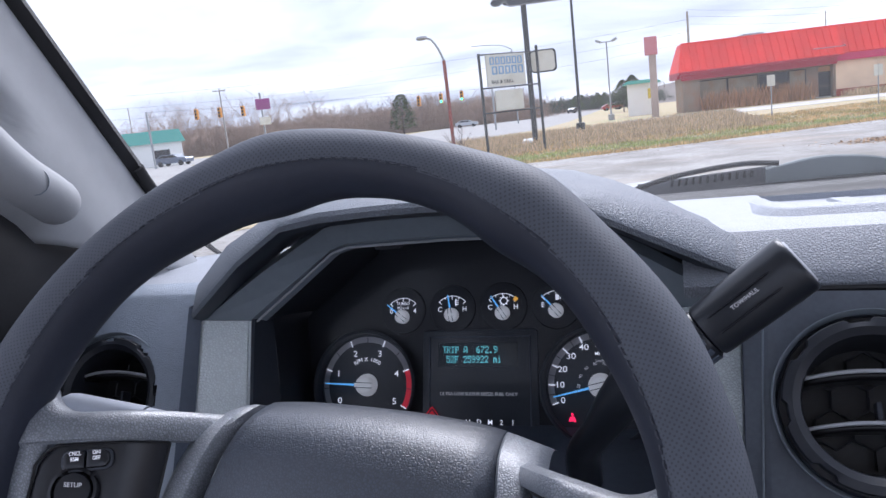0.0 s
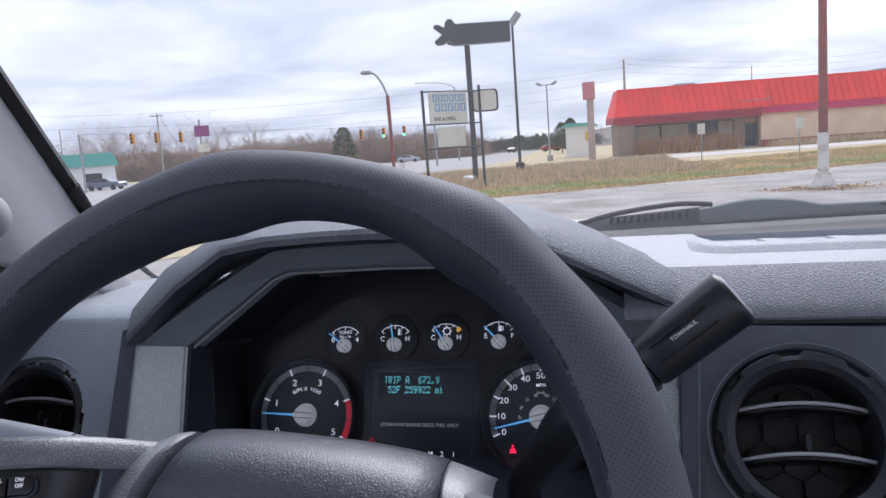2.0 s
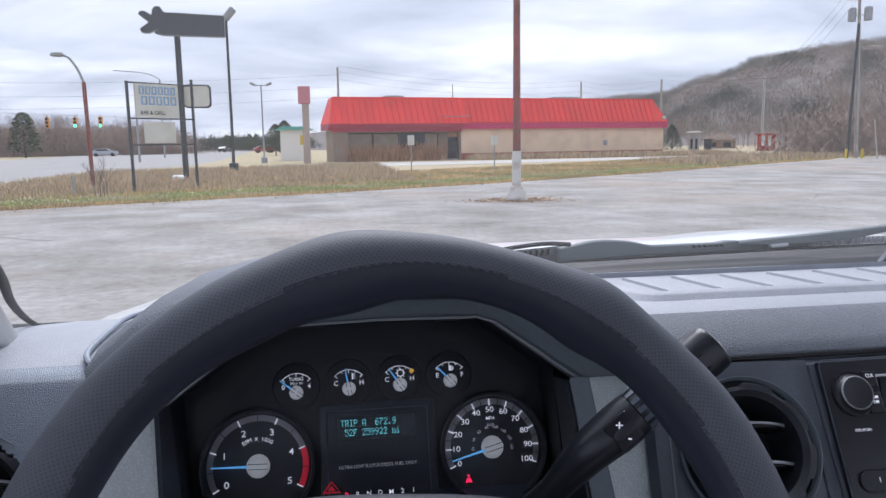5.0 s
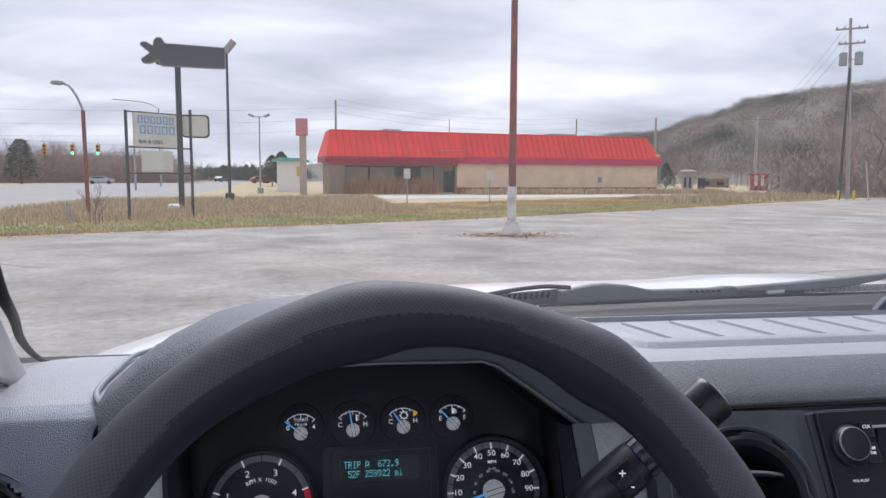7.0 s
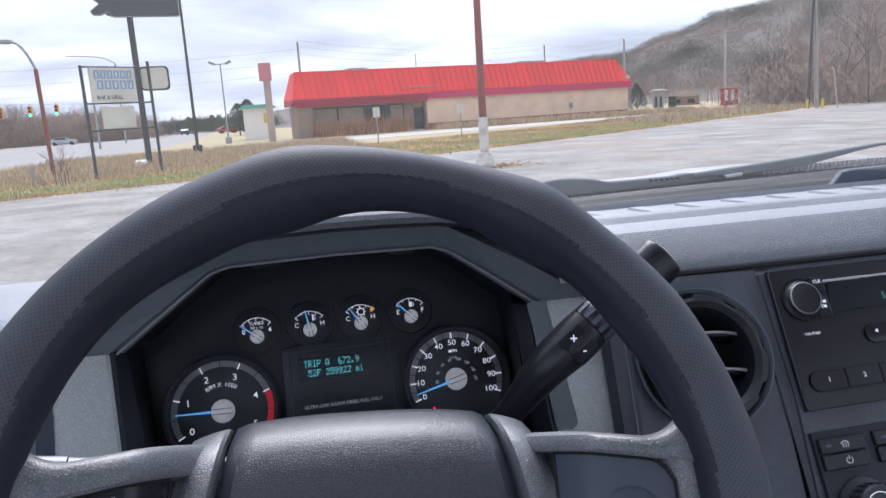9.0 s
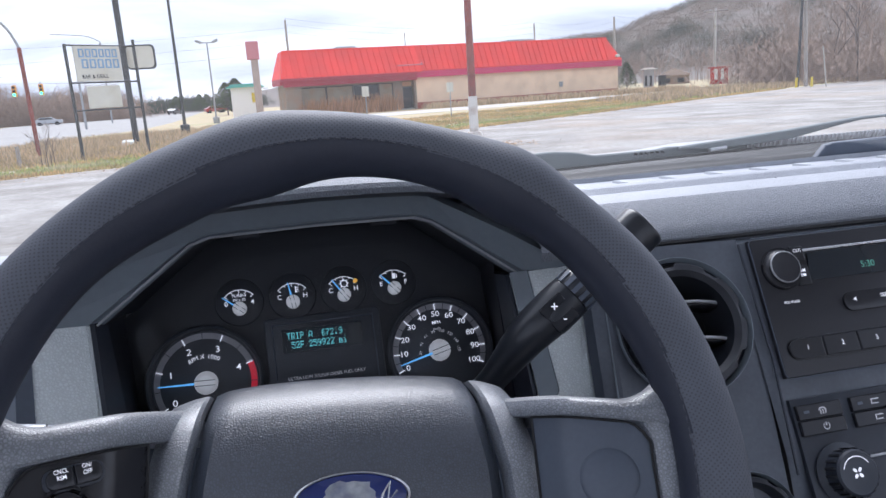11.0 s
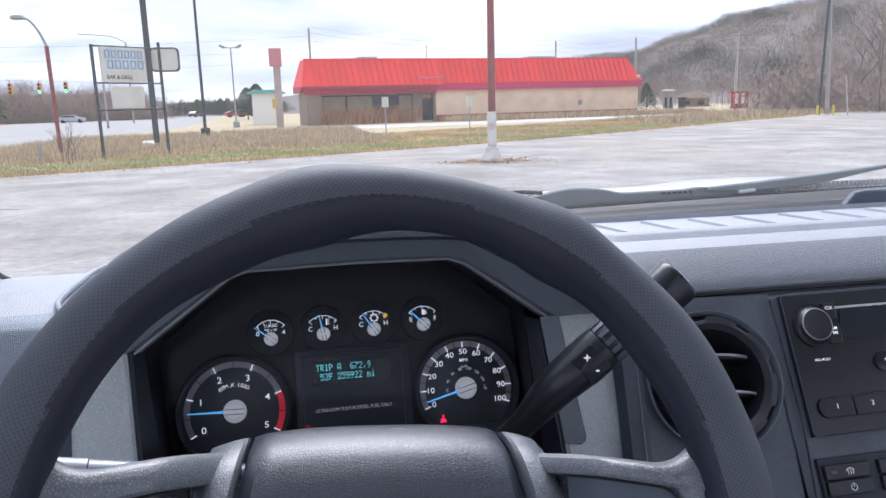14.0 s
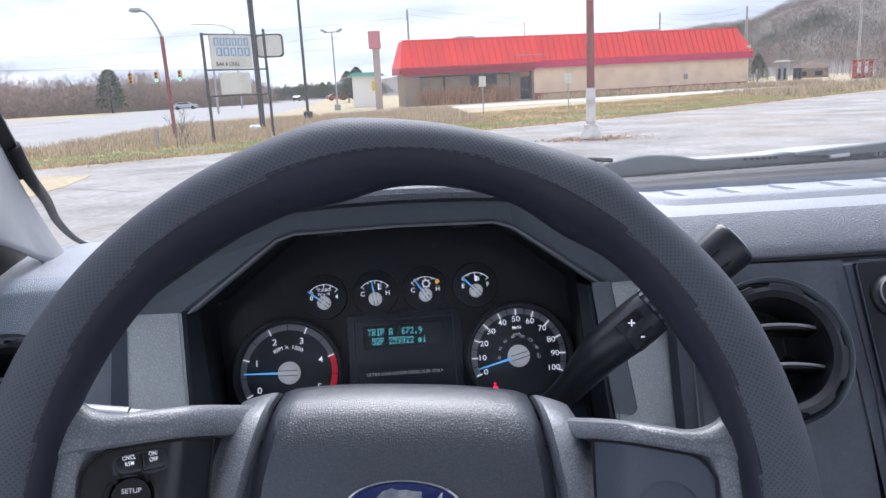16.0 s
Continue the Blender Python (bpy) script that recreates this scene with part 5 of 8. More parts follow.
# dead leaves blown against the pole's foot and over the lot
rg = random.Random(77)
M_LEAF = mat("dead_leaves", (0.34, 0.21, 0.11), 0.9, island=0.45)
bm = bmesh.new()
for _ in range(1500):
    c = polar(14.45, 22.2) + Vector((rg.gauss(0, 0.75), rg.gauss(-0.05, 0.45), rg.uniform(0.02, 0.05)))
    a = rg.uniform(0, 6.28)
    u, v = Vector((math.cos(a), math.sin(a), rg.uniform(-0.5, 0.5))) * rg.uniform(0.02, 0.05), Vector((-math.sin(a), math.cos(a), rg.uniform(-0.5, 0.5))) * rg.uniform(0.015, 0.03)
    bm.faces.new([bm.verts.new(q) for q in (c - u, c - v, c + u, c + v)])
for _ in range(900):
    x = rg.uniform(-20, 26)
    c = Vector((x, edge_y(x) - abs(rg.gauss(0, 0.8)), rg.uniform(0.02, 0.05)))
    a = rg.uniform(0, 6.28)
    u, v = Vector((math.cos(a), math.sin(a), rg.uniform(-0.5, 0.5))) * rg.uniform(0.02, 0.05), Vector((-math.sin(a), math.cos(a), rg.uniform(-0.5, 0.5))) * rg.uniform(0.015, 0.03)
    bm.faces.new([bm.verts.new(q) for q in (c - u, c - v, c + u, c + v)])
tagged(part("dead_leaves", bm, M_LEAF), "brown dead leaves drifted on the lot", "leaves", kind="stuff")


# ---- truck body round the viewer ----
CX = 0.021  # the driver's middle line
truck = thing("pickup_truck", "white pickup truck, seen from the driver's seat", "truck", (0.45, 0.4, 0))


def tbox(name, x0, x1, y0, y1, z0, z1, material, bevel=0.0, label=""):
    bm = bmesh.new()
    box(bm, (x1 - x0, y1 - y0, z1 - z0), Matrix.Translation(((x0 + x1) / 2, (y0 + y1) / 2, (z0 + z1) / 2)), bevel)
    return part(name, bm, material, truck, label)


XL, XR = -0.50, 1.42
tbox("cab_floor", XL, XR, -0.9, 0.95, 0.62, 0.68, M_CARPET)
tbox("rear_wall", XL, XR, -0.96, -0.90, 0.62, 1.30, M_HEADLINER)
tbox("roof_panel", XL + 0.10, XR - 0.10, -0.9, 0.40, 2.085, 2.12, M_HEADLINER, 0.01)
tbox("firewall", XL, XR, 0.955, 1.0, 0.62, 1.56, M_CARPET)
for x0, x1 in ((XL - 0.06, XL - 0.003), (XR + 0.003, XR + 0.06)):
    tbox("door_panel", x0, x1, -0.9, 0.95, 0.55, 1.34, M_DARK, 0.02, "dark lower door panel")
    tbox("door_skin", x0 - 0.02 if x0 < 0 else x1 + 0.003, x0 - 0.003 if x0 < 0 else x1 + 0.02, -0.9, 0.95, 0.52, 1.32, M_WHITEPAINT, 0.005, "white door skin")
    tbox("rear_pillar", x0, x1, -0.96, -0.85, 1.343, 2.05, M_PILLAR)
tbox("fender", XL - 0.06, XL + 0.12, 1.005, 2.45, 0.55, 1.20, M_WHITEPAINT, 0.05)
tbox("fender", XR - 0.12, XR + 0.06, 1.005, 2.45, 0.55, 1.30, M_WHITEPAINT, 0.05)
tbox("grille", XL + 0.13, XR - 0.13, 2.40, 2.5, 0.55, 1.20, M_CHROME, 0.03)
tbox("frame_rail", XL + 0.2, XL + 0.3, -2.6, 2.3, 0.45, 0.549, M_RUBBER)
tbox("frame_rail", XR - 0.3, XR - 0.2, -2.6, 2.3, 0.45, 0.549, M_RUBBER)
tbox("bed", XL, XR, -2.9, -1.0, 0.55, 1.25, M_WHITEPAINT, 0.04)
for x in (XL + 0.02, XR - 0.02):
    for y in (1.75, -2.0):
        bm = bmesh.new()
        lathe(bm, [(0.0, -0.12), (0.22, -0.12), (0.40, -0.10), (0.41, 0.0), (0.40, 0.10), (0.22, 0.12), (0.0, 0.12)], Matrix.Translation((x, y, 0.42)) @ Matrix.Rotation(radians(90), 4, "Y"), 28)
        part("wheel", bm, M_RUBBER, truck, smooth=True)

# engine hood: a crowned sheet with a raised middle
bm = bmesh.new()
rows = []
hx0, hx1 = -0.55, 1.47
for j in range(15):
    y = 1.06 + (2.44 - 1.06) * j / 14
    row = []
    for i in range(25):
        s = -1 + 2 * i / 24
        x = (hx0 + hx1) / 2 + s * (hx1 - hx0) / 2
        z = 1.6100 - 0.05 * max(0, 1.3 - y) ** 2 - 0.185 * (math.hypot(max(0, y - 1.22), 0.06) - 0.06)
        z -= 0.17 * max(0, (0.42 - x) / 0.97) ** 2.79
        z += 0.008 / (1 + math.exp(-(x - 0.66) * 60)) - 0.055 * max(0, (x - 0.86) / 0.5)
        row.append((x, y, z))
    rows.append(row)
loft(bm, rows)
hood = part("engine_hood", bm, M_WHITEPAINT, truck, "glossy white engine hood", smooth=True)
md = hood.modifiers.new("thick", "SOLIDIFY")
md.thickness, md.offset = 0.02, -1

# cowl grille below the glass
bm = bmesh.new()
loft(bm, [[(x, y - 0.10 * max(0, abs(x - 0.45) - 0.35), z - 0.06 * max(0, abs(x - 0.45) - 0.35) - 0.28 * max(0, 0.12 - x)) for x in (XL + 0.02, -0.2, 0.1, 0.45, 0.8, 1.1, XR - 0.02)] for y, z in ((0.945, 1.555), (0.952, 1.608), (1.00, 1.612), (1.09, 1.592), (1.13, 1.51))])
cowl = part("cowl", bm, M_COWL, truck, "dull grey cowl below the windshield", smooth=True)
md = cowl.modifiers.new("thick", "SOLIDIFY")
md.thickness, md.offset = 0.008, -1
# louvred grille of the cowl, short slanted ribs over a dark slot
bm = bmesh.new()
loft(bm, [[(0.66, 0.972, 1.6270), (1.0, 0.972, 1.6310)], [(0.66, 0.976, 1.6375), (1.0, 0.976, 1.6365)]])
part("louvre_slot", bm, M_RUBBER, cowl, "dark slot behind the louvres")
bm = bmesh.new()
loft(bm, [[(0.150, 0.972, 1.6150), (0.300, 0.972, 1.6180)], [(0.150, 0.976, 1.6300), (0.215, 0.976, 1.6370), (0.300, 0.976, 1.6400)][::2]])
part("louvre_slot", bm, M_COWL, cowl, "grey cowl behind the louvres")
for k in range(12):
    bm = bmesh.new()
    x = 0.190 + 0.0080 * k
    box(bm, (0.0030, 0.004, 0.0085), Matrix.Translation((x, 0.970, 1.6290 + 0.05 * (x - 0.20))) @ Matrix.Rotation(radians(10), 4, "Y"))
    part("slot_rib", bm, M_RUBBER, cowl, "dark slot")
for k in range(44):
    bm = bmesh.new()
    x = 0.665 + 0.0075 * k
    box(bm, (0.0036, 0.004, 0.0105), Matrix.Translation((x, 0.970, 1.6325 + 0.004 * (x - 0.66))) @ Matrix.Rotation(radians(16), 4, "Y"))
    part("slot_rib", bm, M_SATIN, cowl)

# A pillar and windshield
PB, PT = Vector((-0.307, 0.759, 1.585)), Vector((-0.2615, 0.353, 2.085))
PD = (PT - PB).normalized()
pil = thing("a_pillar", "pale grey windshield pillar trim with a grab handle", "pillar", PB)


def pil_point(s, a, b):
    """s along the pillar from its foot, a across the cab and b back towards the driver, level."""
    flare = max(0, 1 - s / 0.22) ** 2
    return PB.lerp(PT, s) + Vector((a + 0.012 * flare * min(1, -b / 0.02) * (1 if b > -0.06 else 0.4), b, 0))


prof = smooth_line([(-0.019, -0.004, 0), (-0.009, -0.017, 0), (-0.003, -0.053, 0), (0.006, -0.095, 0), (0.008, -0.130, 0), (-0.004, -0.165, 0), (-0.045, -0.190, 0), (-0.12, -0.20, 0)], 28)
bm = bmesh.new()
rows = []
for k in range(61):
    row = []
    for q in prof:
        foot = 0.035 + 1.15 * max(0, -q.y - 0.045)
        s = foot + (1.075 - foot) * k / 60
        p = pil_point(s, q.x, q.y)
        # hollow behind the grab handle
        d = p - Vector((-0.255, 0.462, 1.79))
        along = d.dot(PD)
        off = (d - PD * along).length
        dent = 0.030 * math.exp(-(off / 0.030) ** 4) / (1 + math.exp((-along - 0.045) / 0.006))
        row.append(p + Vector((-0.8, 0.5, 0.1)) * dent)
    rows.append(row)
loft(bm, rows)
trim = part("pillar_trim", bm, M_PILLAR, pil, smooth=True)
md = trim.modifiers.new("thick", "SOLIDIFY")
md.thickness, md.offset = 0.004, -1
bm = bmesh.new()
loft(bm, [[pil_point(s / 24, a, b) for a, b in ((-0.003, 0.008), (0.0, 0.0), (-0.004, -0.006), (-0.013, -0.010), (-0.018, -0.010))] for s in range(5, 27)])
part("black_edge", bm, M_RUBBER, pil, "black glass edging", smooth=True)
bm = bmesh.new()
foot = smooth_line([pil_point(0.27, -0.003, -0.001), pil_point(0.215, -0.003, -0.001), (-0.3074, 0.710, 1.6653), (-0.3130, 0.735, 1.6425), (-0.3130, 0.757, 1.6235), (-0.3052, 0.7624, 1.6135), (-0.2962, 0.7652, 1.6082)], 30)
tube(bm, foot, [0.0062 - 0.0045 * (k / 30) for k in range(31)], 10)
part("foot_edging", bm, M_RUBBER, pil, "black edging curving along the glass foot", smooth=True)
# grab handle along the pillar
bm = bmesh.new()
h0 = [(-0.272, 0.528, 1.702), (-0.256, 0.503, 1.704), (-0.249, 0.486, 1.712), (-0.247, 0.463, 1.728), (-0.248, 0.440, 1.753), (-0.250, 0.405, 1.80), (-0.243, 0.36, 1.865), (-0.245, 0.32, 1.93), (-0.262, 0.31, 1.98)]
tube(bm, smooth_line(h0, 48), [0.007, 0.0105, 0.0132, 0.0150, 0.0162, 0.0172] + [0.0182] * 39 + [0.0182, 0.017, 0.014, 0.010], 18)
handle = part("grab_handle", bm, M_PILLAR, pil, "pale grey grab handle", smooth=True)
cn = Vector((0.72, -0.62, 0.25)).normalized()
cx_ = Vector((0, 0, 1)).cross(cn).normalized()
bm = bmesh.new()
lathe(bm, [(0.0098, -0.004), (0.0101, 0.0003), (0.0106, 0.0003), (0.0109, -0.004)], basis(Vector((-0.248, 0.478, 1.7175)) + cn * 0.0176, cx_, cn.cross(cx_)), 28)
part("cover_joint", bm, M_BEZEL, handle, "round joint of the screw cover")
# black corner trim of the door window, below the pillar
bm = bmesh.new()
loft(bm, [[(-0.36, 0.80, 1.60), (-0.34, 0.70, 1.66), (-0.315, 0.56, 1.70), (-0.30, 0.44, 1.72), (-0.30, 0.34, 1.72)], [(-0.36, 0.78, 1.57), (-0.33, 0.68, 1.60), (-0.305, 0.55, 1.64), (-0.285, 0.44, 1.675), (-0.285, 0.34, 1.685)], [(-0.375, 0.78, 1.50), (-0.36, 0.68, 1.50), (-0.345, 0.55, 1.50), (-0.335, 0.44, 1.50), (-0.335, 0.34, 1.50)]])
ct = part("window_corner_trim", bm, M_RUBBER, truck, "black trim below the pillar", smooth=True)
md = ct.modifiers.new("thick", "SOLIDIFY")
md.thickness = 0.006

ws = thing("windshield", "clear raked windshield glass", "windshield", (0.45, 0.98, 1.6), kind="structure")
bm = bmesh.new()
loft(bm, [[(-0.315 + f * (1.215 + 0.315), 0.935 - 0.175 * (2 * f - 1) ** 2, 1.600 - 0.02 * (2 * f - 1) ** 2) for f in [k / 16 for k in range(17)]],
          [(-0.2615 + f * (1.16 + 0.2615), 0.50 - 0.147 * (2 * f - 1) ** 2, 2.085) for f in [k / 16 for k in range(17)]]])
pane = part("pane", bm, M_WIND, ws, smooth=True)
pane.visible_shadow = False
bm = bmesh.new()
tube(bm, [(1.25, 0.76, 1.56), (1.20, 0.353, 2.085)], 0.05, 8)
part("far_pillar", bm, M_PILLAR, truck)

# wipers
def along(table, x):
    """Straight steps through a table of (x, value)."""
    for (xa, a), (xb, b) in zip(table, table[1:]):
        if x <= xb:
            return a + (b - a) * (x - xa) / (xb - xa)
    return table[-1][1]


def wiper(label, pivot, top, low, y0, material):
    """A flat bar whose upper and lower edges follow tables along x."""
    t = thing("wiper", label, "wiper", pivot, "windshield wipers")
    x0, x1 = top[0][0], top[-1][0]
    bm = bmesh.new()
    rows_ = []
    for k in range(61):
        x = x0 + (x1 - x0) * k / 60
        hi = sum(along(top, min(x1, max(x0, x + d))) for d in (-0.008, -0.004, 0.0, 0.004, 0.008)) / 5
        lo = along(low, x)
        rows_.append([(x, y0 + 0.022, lo), (x, y0 + 0.001, lo), (x, y0, lo + 0.001), (x, y0, hi - 0.0016), (x, y0 + 0.002, hi), (x, y0 + 0.016, hi - 0.0008), (x, y0 + 0.022, hi - 0.004)])
    loft(bm, rows_)
    for end in (rows_[0], rows_[-1]):
        bm.faces.new([bm.verts.new(q) for q in end])
    bmesh.ops.remove_doubles(bm, verts=bm.verts[:], dist=1e-6)
    bmesh.ops.recalc_face_normals(bm, faces=bm.faces[:])
    part("arm", bm, material, t, smooth=False)
    return t


wp = wiper("dull grey wiper arm resting above the cowl", (0.42, 0.96, 1.62),
           [(0.292, 1.6385), (0.335, 1.6470), (0.358, 1.6482), (0.3935, 1.6452), (0.4227, 1.6380), (0.483, 1.6384), (0.524, 1.6386), (0.537, 1.6416), (0.552, 1.6402), (0.60, 1.6385), (0.66, 1.6340)],
           [(0.292, 1.6195), (0.357, 1.6240), (0.640, 1.6290), (0.66, 1.6295)], 0.956, M_ARM)
for k in range(6):
    bm = bmesh.new()
    box(bm, (0.0048, 0.003, 0.0030), Matrix.Translation((0.484 + 0.0082 * k, 0.9555, 1.6352)) @ Matrix.Rotation(radians(14), 4, "Y"))
    part("slot", bm, M_RUBBER, wp, "dark slot")
bm = bmesh.new()
tube(bm, smooth_line([(0.130, 0.945, 1.622), (0.19, 0.95, 1.638), (0.262, 0.953, 1.6465), (0.305, 0.956, 1.6440)], 16), 0.0030, 8)
part("blade", bm, M_RUBBER, wp, "thin black rubber strip, for blades and the gap line", smooth=True)
wp = wiper("dull black wiper arm lying along the glass", (1.2, 0.95, 1.64),
           [(0.548, 1.6406), (0.6375, 1.6460), (0.7274, 1.6521), (0.80, 1.6582), (0.8444, 1.6622), (0.862, 1.6624), (0.889, 1.6625), (1.2, 1.6740)],
           [(0.548, 1.6360), (0.6375, 1.6338), (0.7274, 1.6388), (0.807, 1.6526), (0.8444, 1.6578), (0.889, 1.6590), (1.2, 1.6700)], 0.948, M_ARM)
bm = bmesh.new()
box(bm, (0.027, 0.008, 0.0055), Matrix.Translation((0.6075, 0.948, 1.6335)) @ Matrix.Rotation(radians(-4), 4, "Y"), 0.0018)
part("clip", bm, M_SATIN, wp, "pale arm clip")
# added dark tube draws the gap line under the arms, not a wiper part
bm = bmesh.new()
tube(bm, [(0.26, 0.952, 1.6195), (0.36, 0.952, 1.6228), (0.6376, 0.952, 1.6278), (0.95, 0.948, 1.6290)], 0.0024, 6)
part("blade", bm, M_RUBBER, wp, "thin black rubber strip, for blades and the gap line", smooth=True)

# ---- dashboard ----
dash = thing("dashboard", "grey and charcoal moulded truck dashboard with a grained top pad", "dashboard", (0.45, 0.7, 1.6), kind="structure")


def sweep_x(bm, profile, xs, skew=None):
    """A sheet with the (y, z) profile run along x."""
    return loft(bm, [[(x, y, z) for y, z in (profile if skew is None else skew(x))] for x in xs])


FRONT = [(0.592, 1.6345), (0.588, 1.6330), (0.575, 1.6255), (0.5605, 1.6155), (0.5555, 1.6105), (0.5535, 1.6060), (0.556, 1.598)]
LOWER = [(0.556, 1.598), (0.5455, 1.5965), (0.4615, 1.442), (0.44, 1.38), (0.46, 1.25), (0.60, 1.15)]
XS = [0.200 + (1.38 - 0.200) * k / 24 for k in range(25)]
# right of the cluster, round the tray
TX0, TX1, TY0, TY1 = 0.271, 1.10, 0.645, 0.866
bm = bmesh.new()
sweep_x(bm, None, [0.08, 0.14] + XS, lambda x: [(y, z + 0.016 * (min(x, 0.9) - 0.54)) for y, z in ((0.945, 1.600), (0.938, 1.6250), (0.932, 1.6272), (0.920, 1.6262), (0.908, 1.6222), (0.902, 1.6192), (0.897, 1.6200), (0.892, 1.6190), (0.886, 1.6165), (0.876, 1.6140), (0.865, 1.6128))])
part("rear_top", bm, M_LEDGE, dash, "dark moulded ledge along the glass", smooth=True)
SIDE = [(0.878, 1.6165), (0.84, 1.6255), (0.80, 1.6300), (0.70, 1.6355), (0.655, 1.6370)]
bm = bmesh.new()
sweep_x(bm, SIDE, [0.10, TX0 - 0.002])
sweep_x(bm, SIDE, [TX1 + 0.002, 1.38])
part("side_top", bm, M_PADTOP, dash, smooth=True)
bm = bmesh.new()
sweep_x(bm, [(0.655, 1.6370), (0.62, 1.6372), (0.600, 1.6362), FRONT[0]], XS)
part("front_top", bm, M_PADTOP, dash, "smooth dash top edge, paled for light from above", smooth=True)
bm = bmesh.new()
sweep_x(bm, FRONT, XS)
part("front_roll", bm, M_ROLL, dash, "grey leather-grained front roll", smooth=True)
# black tube drawn where the gap under the roll lies in shadow
bm = bmesh.new()
tube(bm, [(0.245, 0.5545, 1.6025), (0.8, 0.5535, 1.6005), (1.36, 0.5535, 1.6005)], 0.0022, 6)
part("roll_gap", bm, M_RUBBER, dash, "dark strip drawn for the shaded gap below the front roll")
bm = bmesh.new()
sweep_x(bm, LOWER, [0.364] + [x for x in XS if x > 0.37])
part("lower_panel", bm, M_STACK, dash, "dark speckled lower panel", smooth=False)
# open tray with a raised pale rim and ribs
TRAY_Z = 1.614  # the tray's floor
tray = thing("dash_tray", "open pale grey dash tray with raised rim and ribs", "tray", (0.6, 0.76, 1.63))
rim = bmesh.new()


def frame_ring(bm, x0, x1, y0, y1, zf, grow, dz, r=0.012):
    """A rounded loop whose height follows zf."""
    out = []
    for cx, cy, a0 in ((x1 - r, y1 - r, 0), (x0 + r, y1 - r, 90), (x0 + r, y0 + r, 180), (x1 - r, y0 + r, 270)):
        for j in range(7):
            a = radians(a0 + 15 * j)
            x, y = cx + (r + grow) * math.cos(a), cy + (r + grow) * math.sin(a)
            out.append((x, y, max(zf(y) + (dz if y < 0.8 else min(dz, 0.0005)), TRAY_Z)))
    return out


def top_z(y):
    for (b, zb), (a, za) in zip(SIDE, SIDE[1:]):
        if a <= y <= b:
            return za + (zb - za) * (y - a) / (b - a)
    return 1.637 if y < 0.7 else 1.6165


M_RIB = mat("grey_tray_rib", (0.374, 0.392, 0.426), 0.55, vary=0.06, vary_scale=20)


loops = [frame_ring(rim, TX0, TX1, TY0, TY1, top_z, g, dz) for g, dz in ((0.0210, -0.002), (0.0195, 0.0), (0.0125, 0.0046), (0.0105, 0.0054), (0.004, 0.0064), (0.0015, 0.0062), (-0.001, 0.0045), (-0.002, -0.030))]
loft(rim, loops, closed=True)
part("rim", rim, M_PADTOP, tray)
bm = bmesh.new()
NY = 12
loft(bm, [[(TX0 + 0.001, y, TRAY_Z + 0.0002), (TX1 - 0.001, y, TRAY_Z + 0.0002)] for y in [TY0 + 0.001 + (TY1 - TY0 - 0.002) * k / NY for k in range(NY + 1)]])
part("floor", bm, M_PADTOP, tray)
for k in range(12):
    x = 0.318 + k * 0.0635
    bm = bmesh.new()
    ys = [TY0 + 0.02 + (TY1 - TY0 - 0.04) * j / 8 for j in range(9)]
    loft(bm, [[(x + dx - 0.24 * (y - TY0), y, TRAY_Z + dz) for dx, dz in ((0, 0), (0.002, 0.0030), (0.020, 0.0030), (0.023, 0))] for y in ys])
    part("rib", bm, M_RIB, tray)
bm = bmesh.new()
lo_ = [(0.700, 1.608), (0.724, 1.6340), (0.738, 1.6365), (0.80, 1.6375), (1.22, 1.6375), (1.26, 1.608)]
prism(bm, lo_, 0.010, Matrix.Translation((0, 0.882, 0)) @ Matrix.Rotation(radians(90), 4, "X"), 0.003, 3)
tagged(part("sensor_cover", bm, M_DARK), "small grey moulded cover on the dash top", "cover")
# round vents: middle, facing and radius
RV_C, RV_N, RV_R = Vector((0.303, 0.5085, 1.5445)), Vector((-0.05, -0.88, 0.47)).normalized(), 0.0500
LV_C, LV_N, LV_R = Vector((-0.286, 0.548, 1.529)), Vector((0.10, -0.89, 0.42)).normalized(), 0.0480


def punch(bm, c, n, r):
    """Takes the faces inside the round hole out of a sheet."""
    gone = []
    for f in bm.faces:
        d = f.calc_center_median() - c
        if (d - n * d.dot(n)).length < r * 1.005:
            gone.append(f)
    bmesh.ops.delete(bm, geom=gone, context="FACES")


# left of the cluster
LTOP = [(0.90, 1.575), (0.84, 1.596), (0.76, 1.6125), (0.68, 1.6135), (0.64, 1.6125), (0.615, 1.611)]
LFRONT = [(0.615, 1.611), (0.600, 1.607), (0.590, 1.598), (0.565, 1.56), (0.535, 1.50), (0.50, 1.44), (0.47, 1.38), (0.50, 1.2)]
xs = [-0.205 - (0.29) * k / 10 for k in range(11)]
bm = bmesh.new()
loft(bm, [[(x, y, z - 0.10 * max(0, (-0.30 - x)) ) for y, z in LTOP] for x in xs])
part("left_top", bm, M_PADTOP, dash, "grained dash top beside the pillar, paled for light from above", smooth=True)
M_WEAVE = mat("fine_woven_texture_plastic", (0.370, 0.420, 0.494), 0.5, grain=0.8, grain_scale=620, grain_kind="leather", bump_dist=0.0004, vary=0.08, vary_scale=12)
bm = bmesh.new()
steps_l = smooth_line([(0, y, z) for y, z in LFRONT], 110)
loft(bm, [[(x, q.y, q.z - 0.10 * max(0, (-0.30 - x))) for q in steps_l] for x in [-0.205 - 0.29 * k / 100 for k in range(101)]])
punch(bm, LV_C, LV_N, LV_R)
part("left_front", bm, M_WEAVE, dash, "finely textured grey panel beside the cluster", smooth=True)
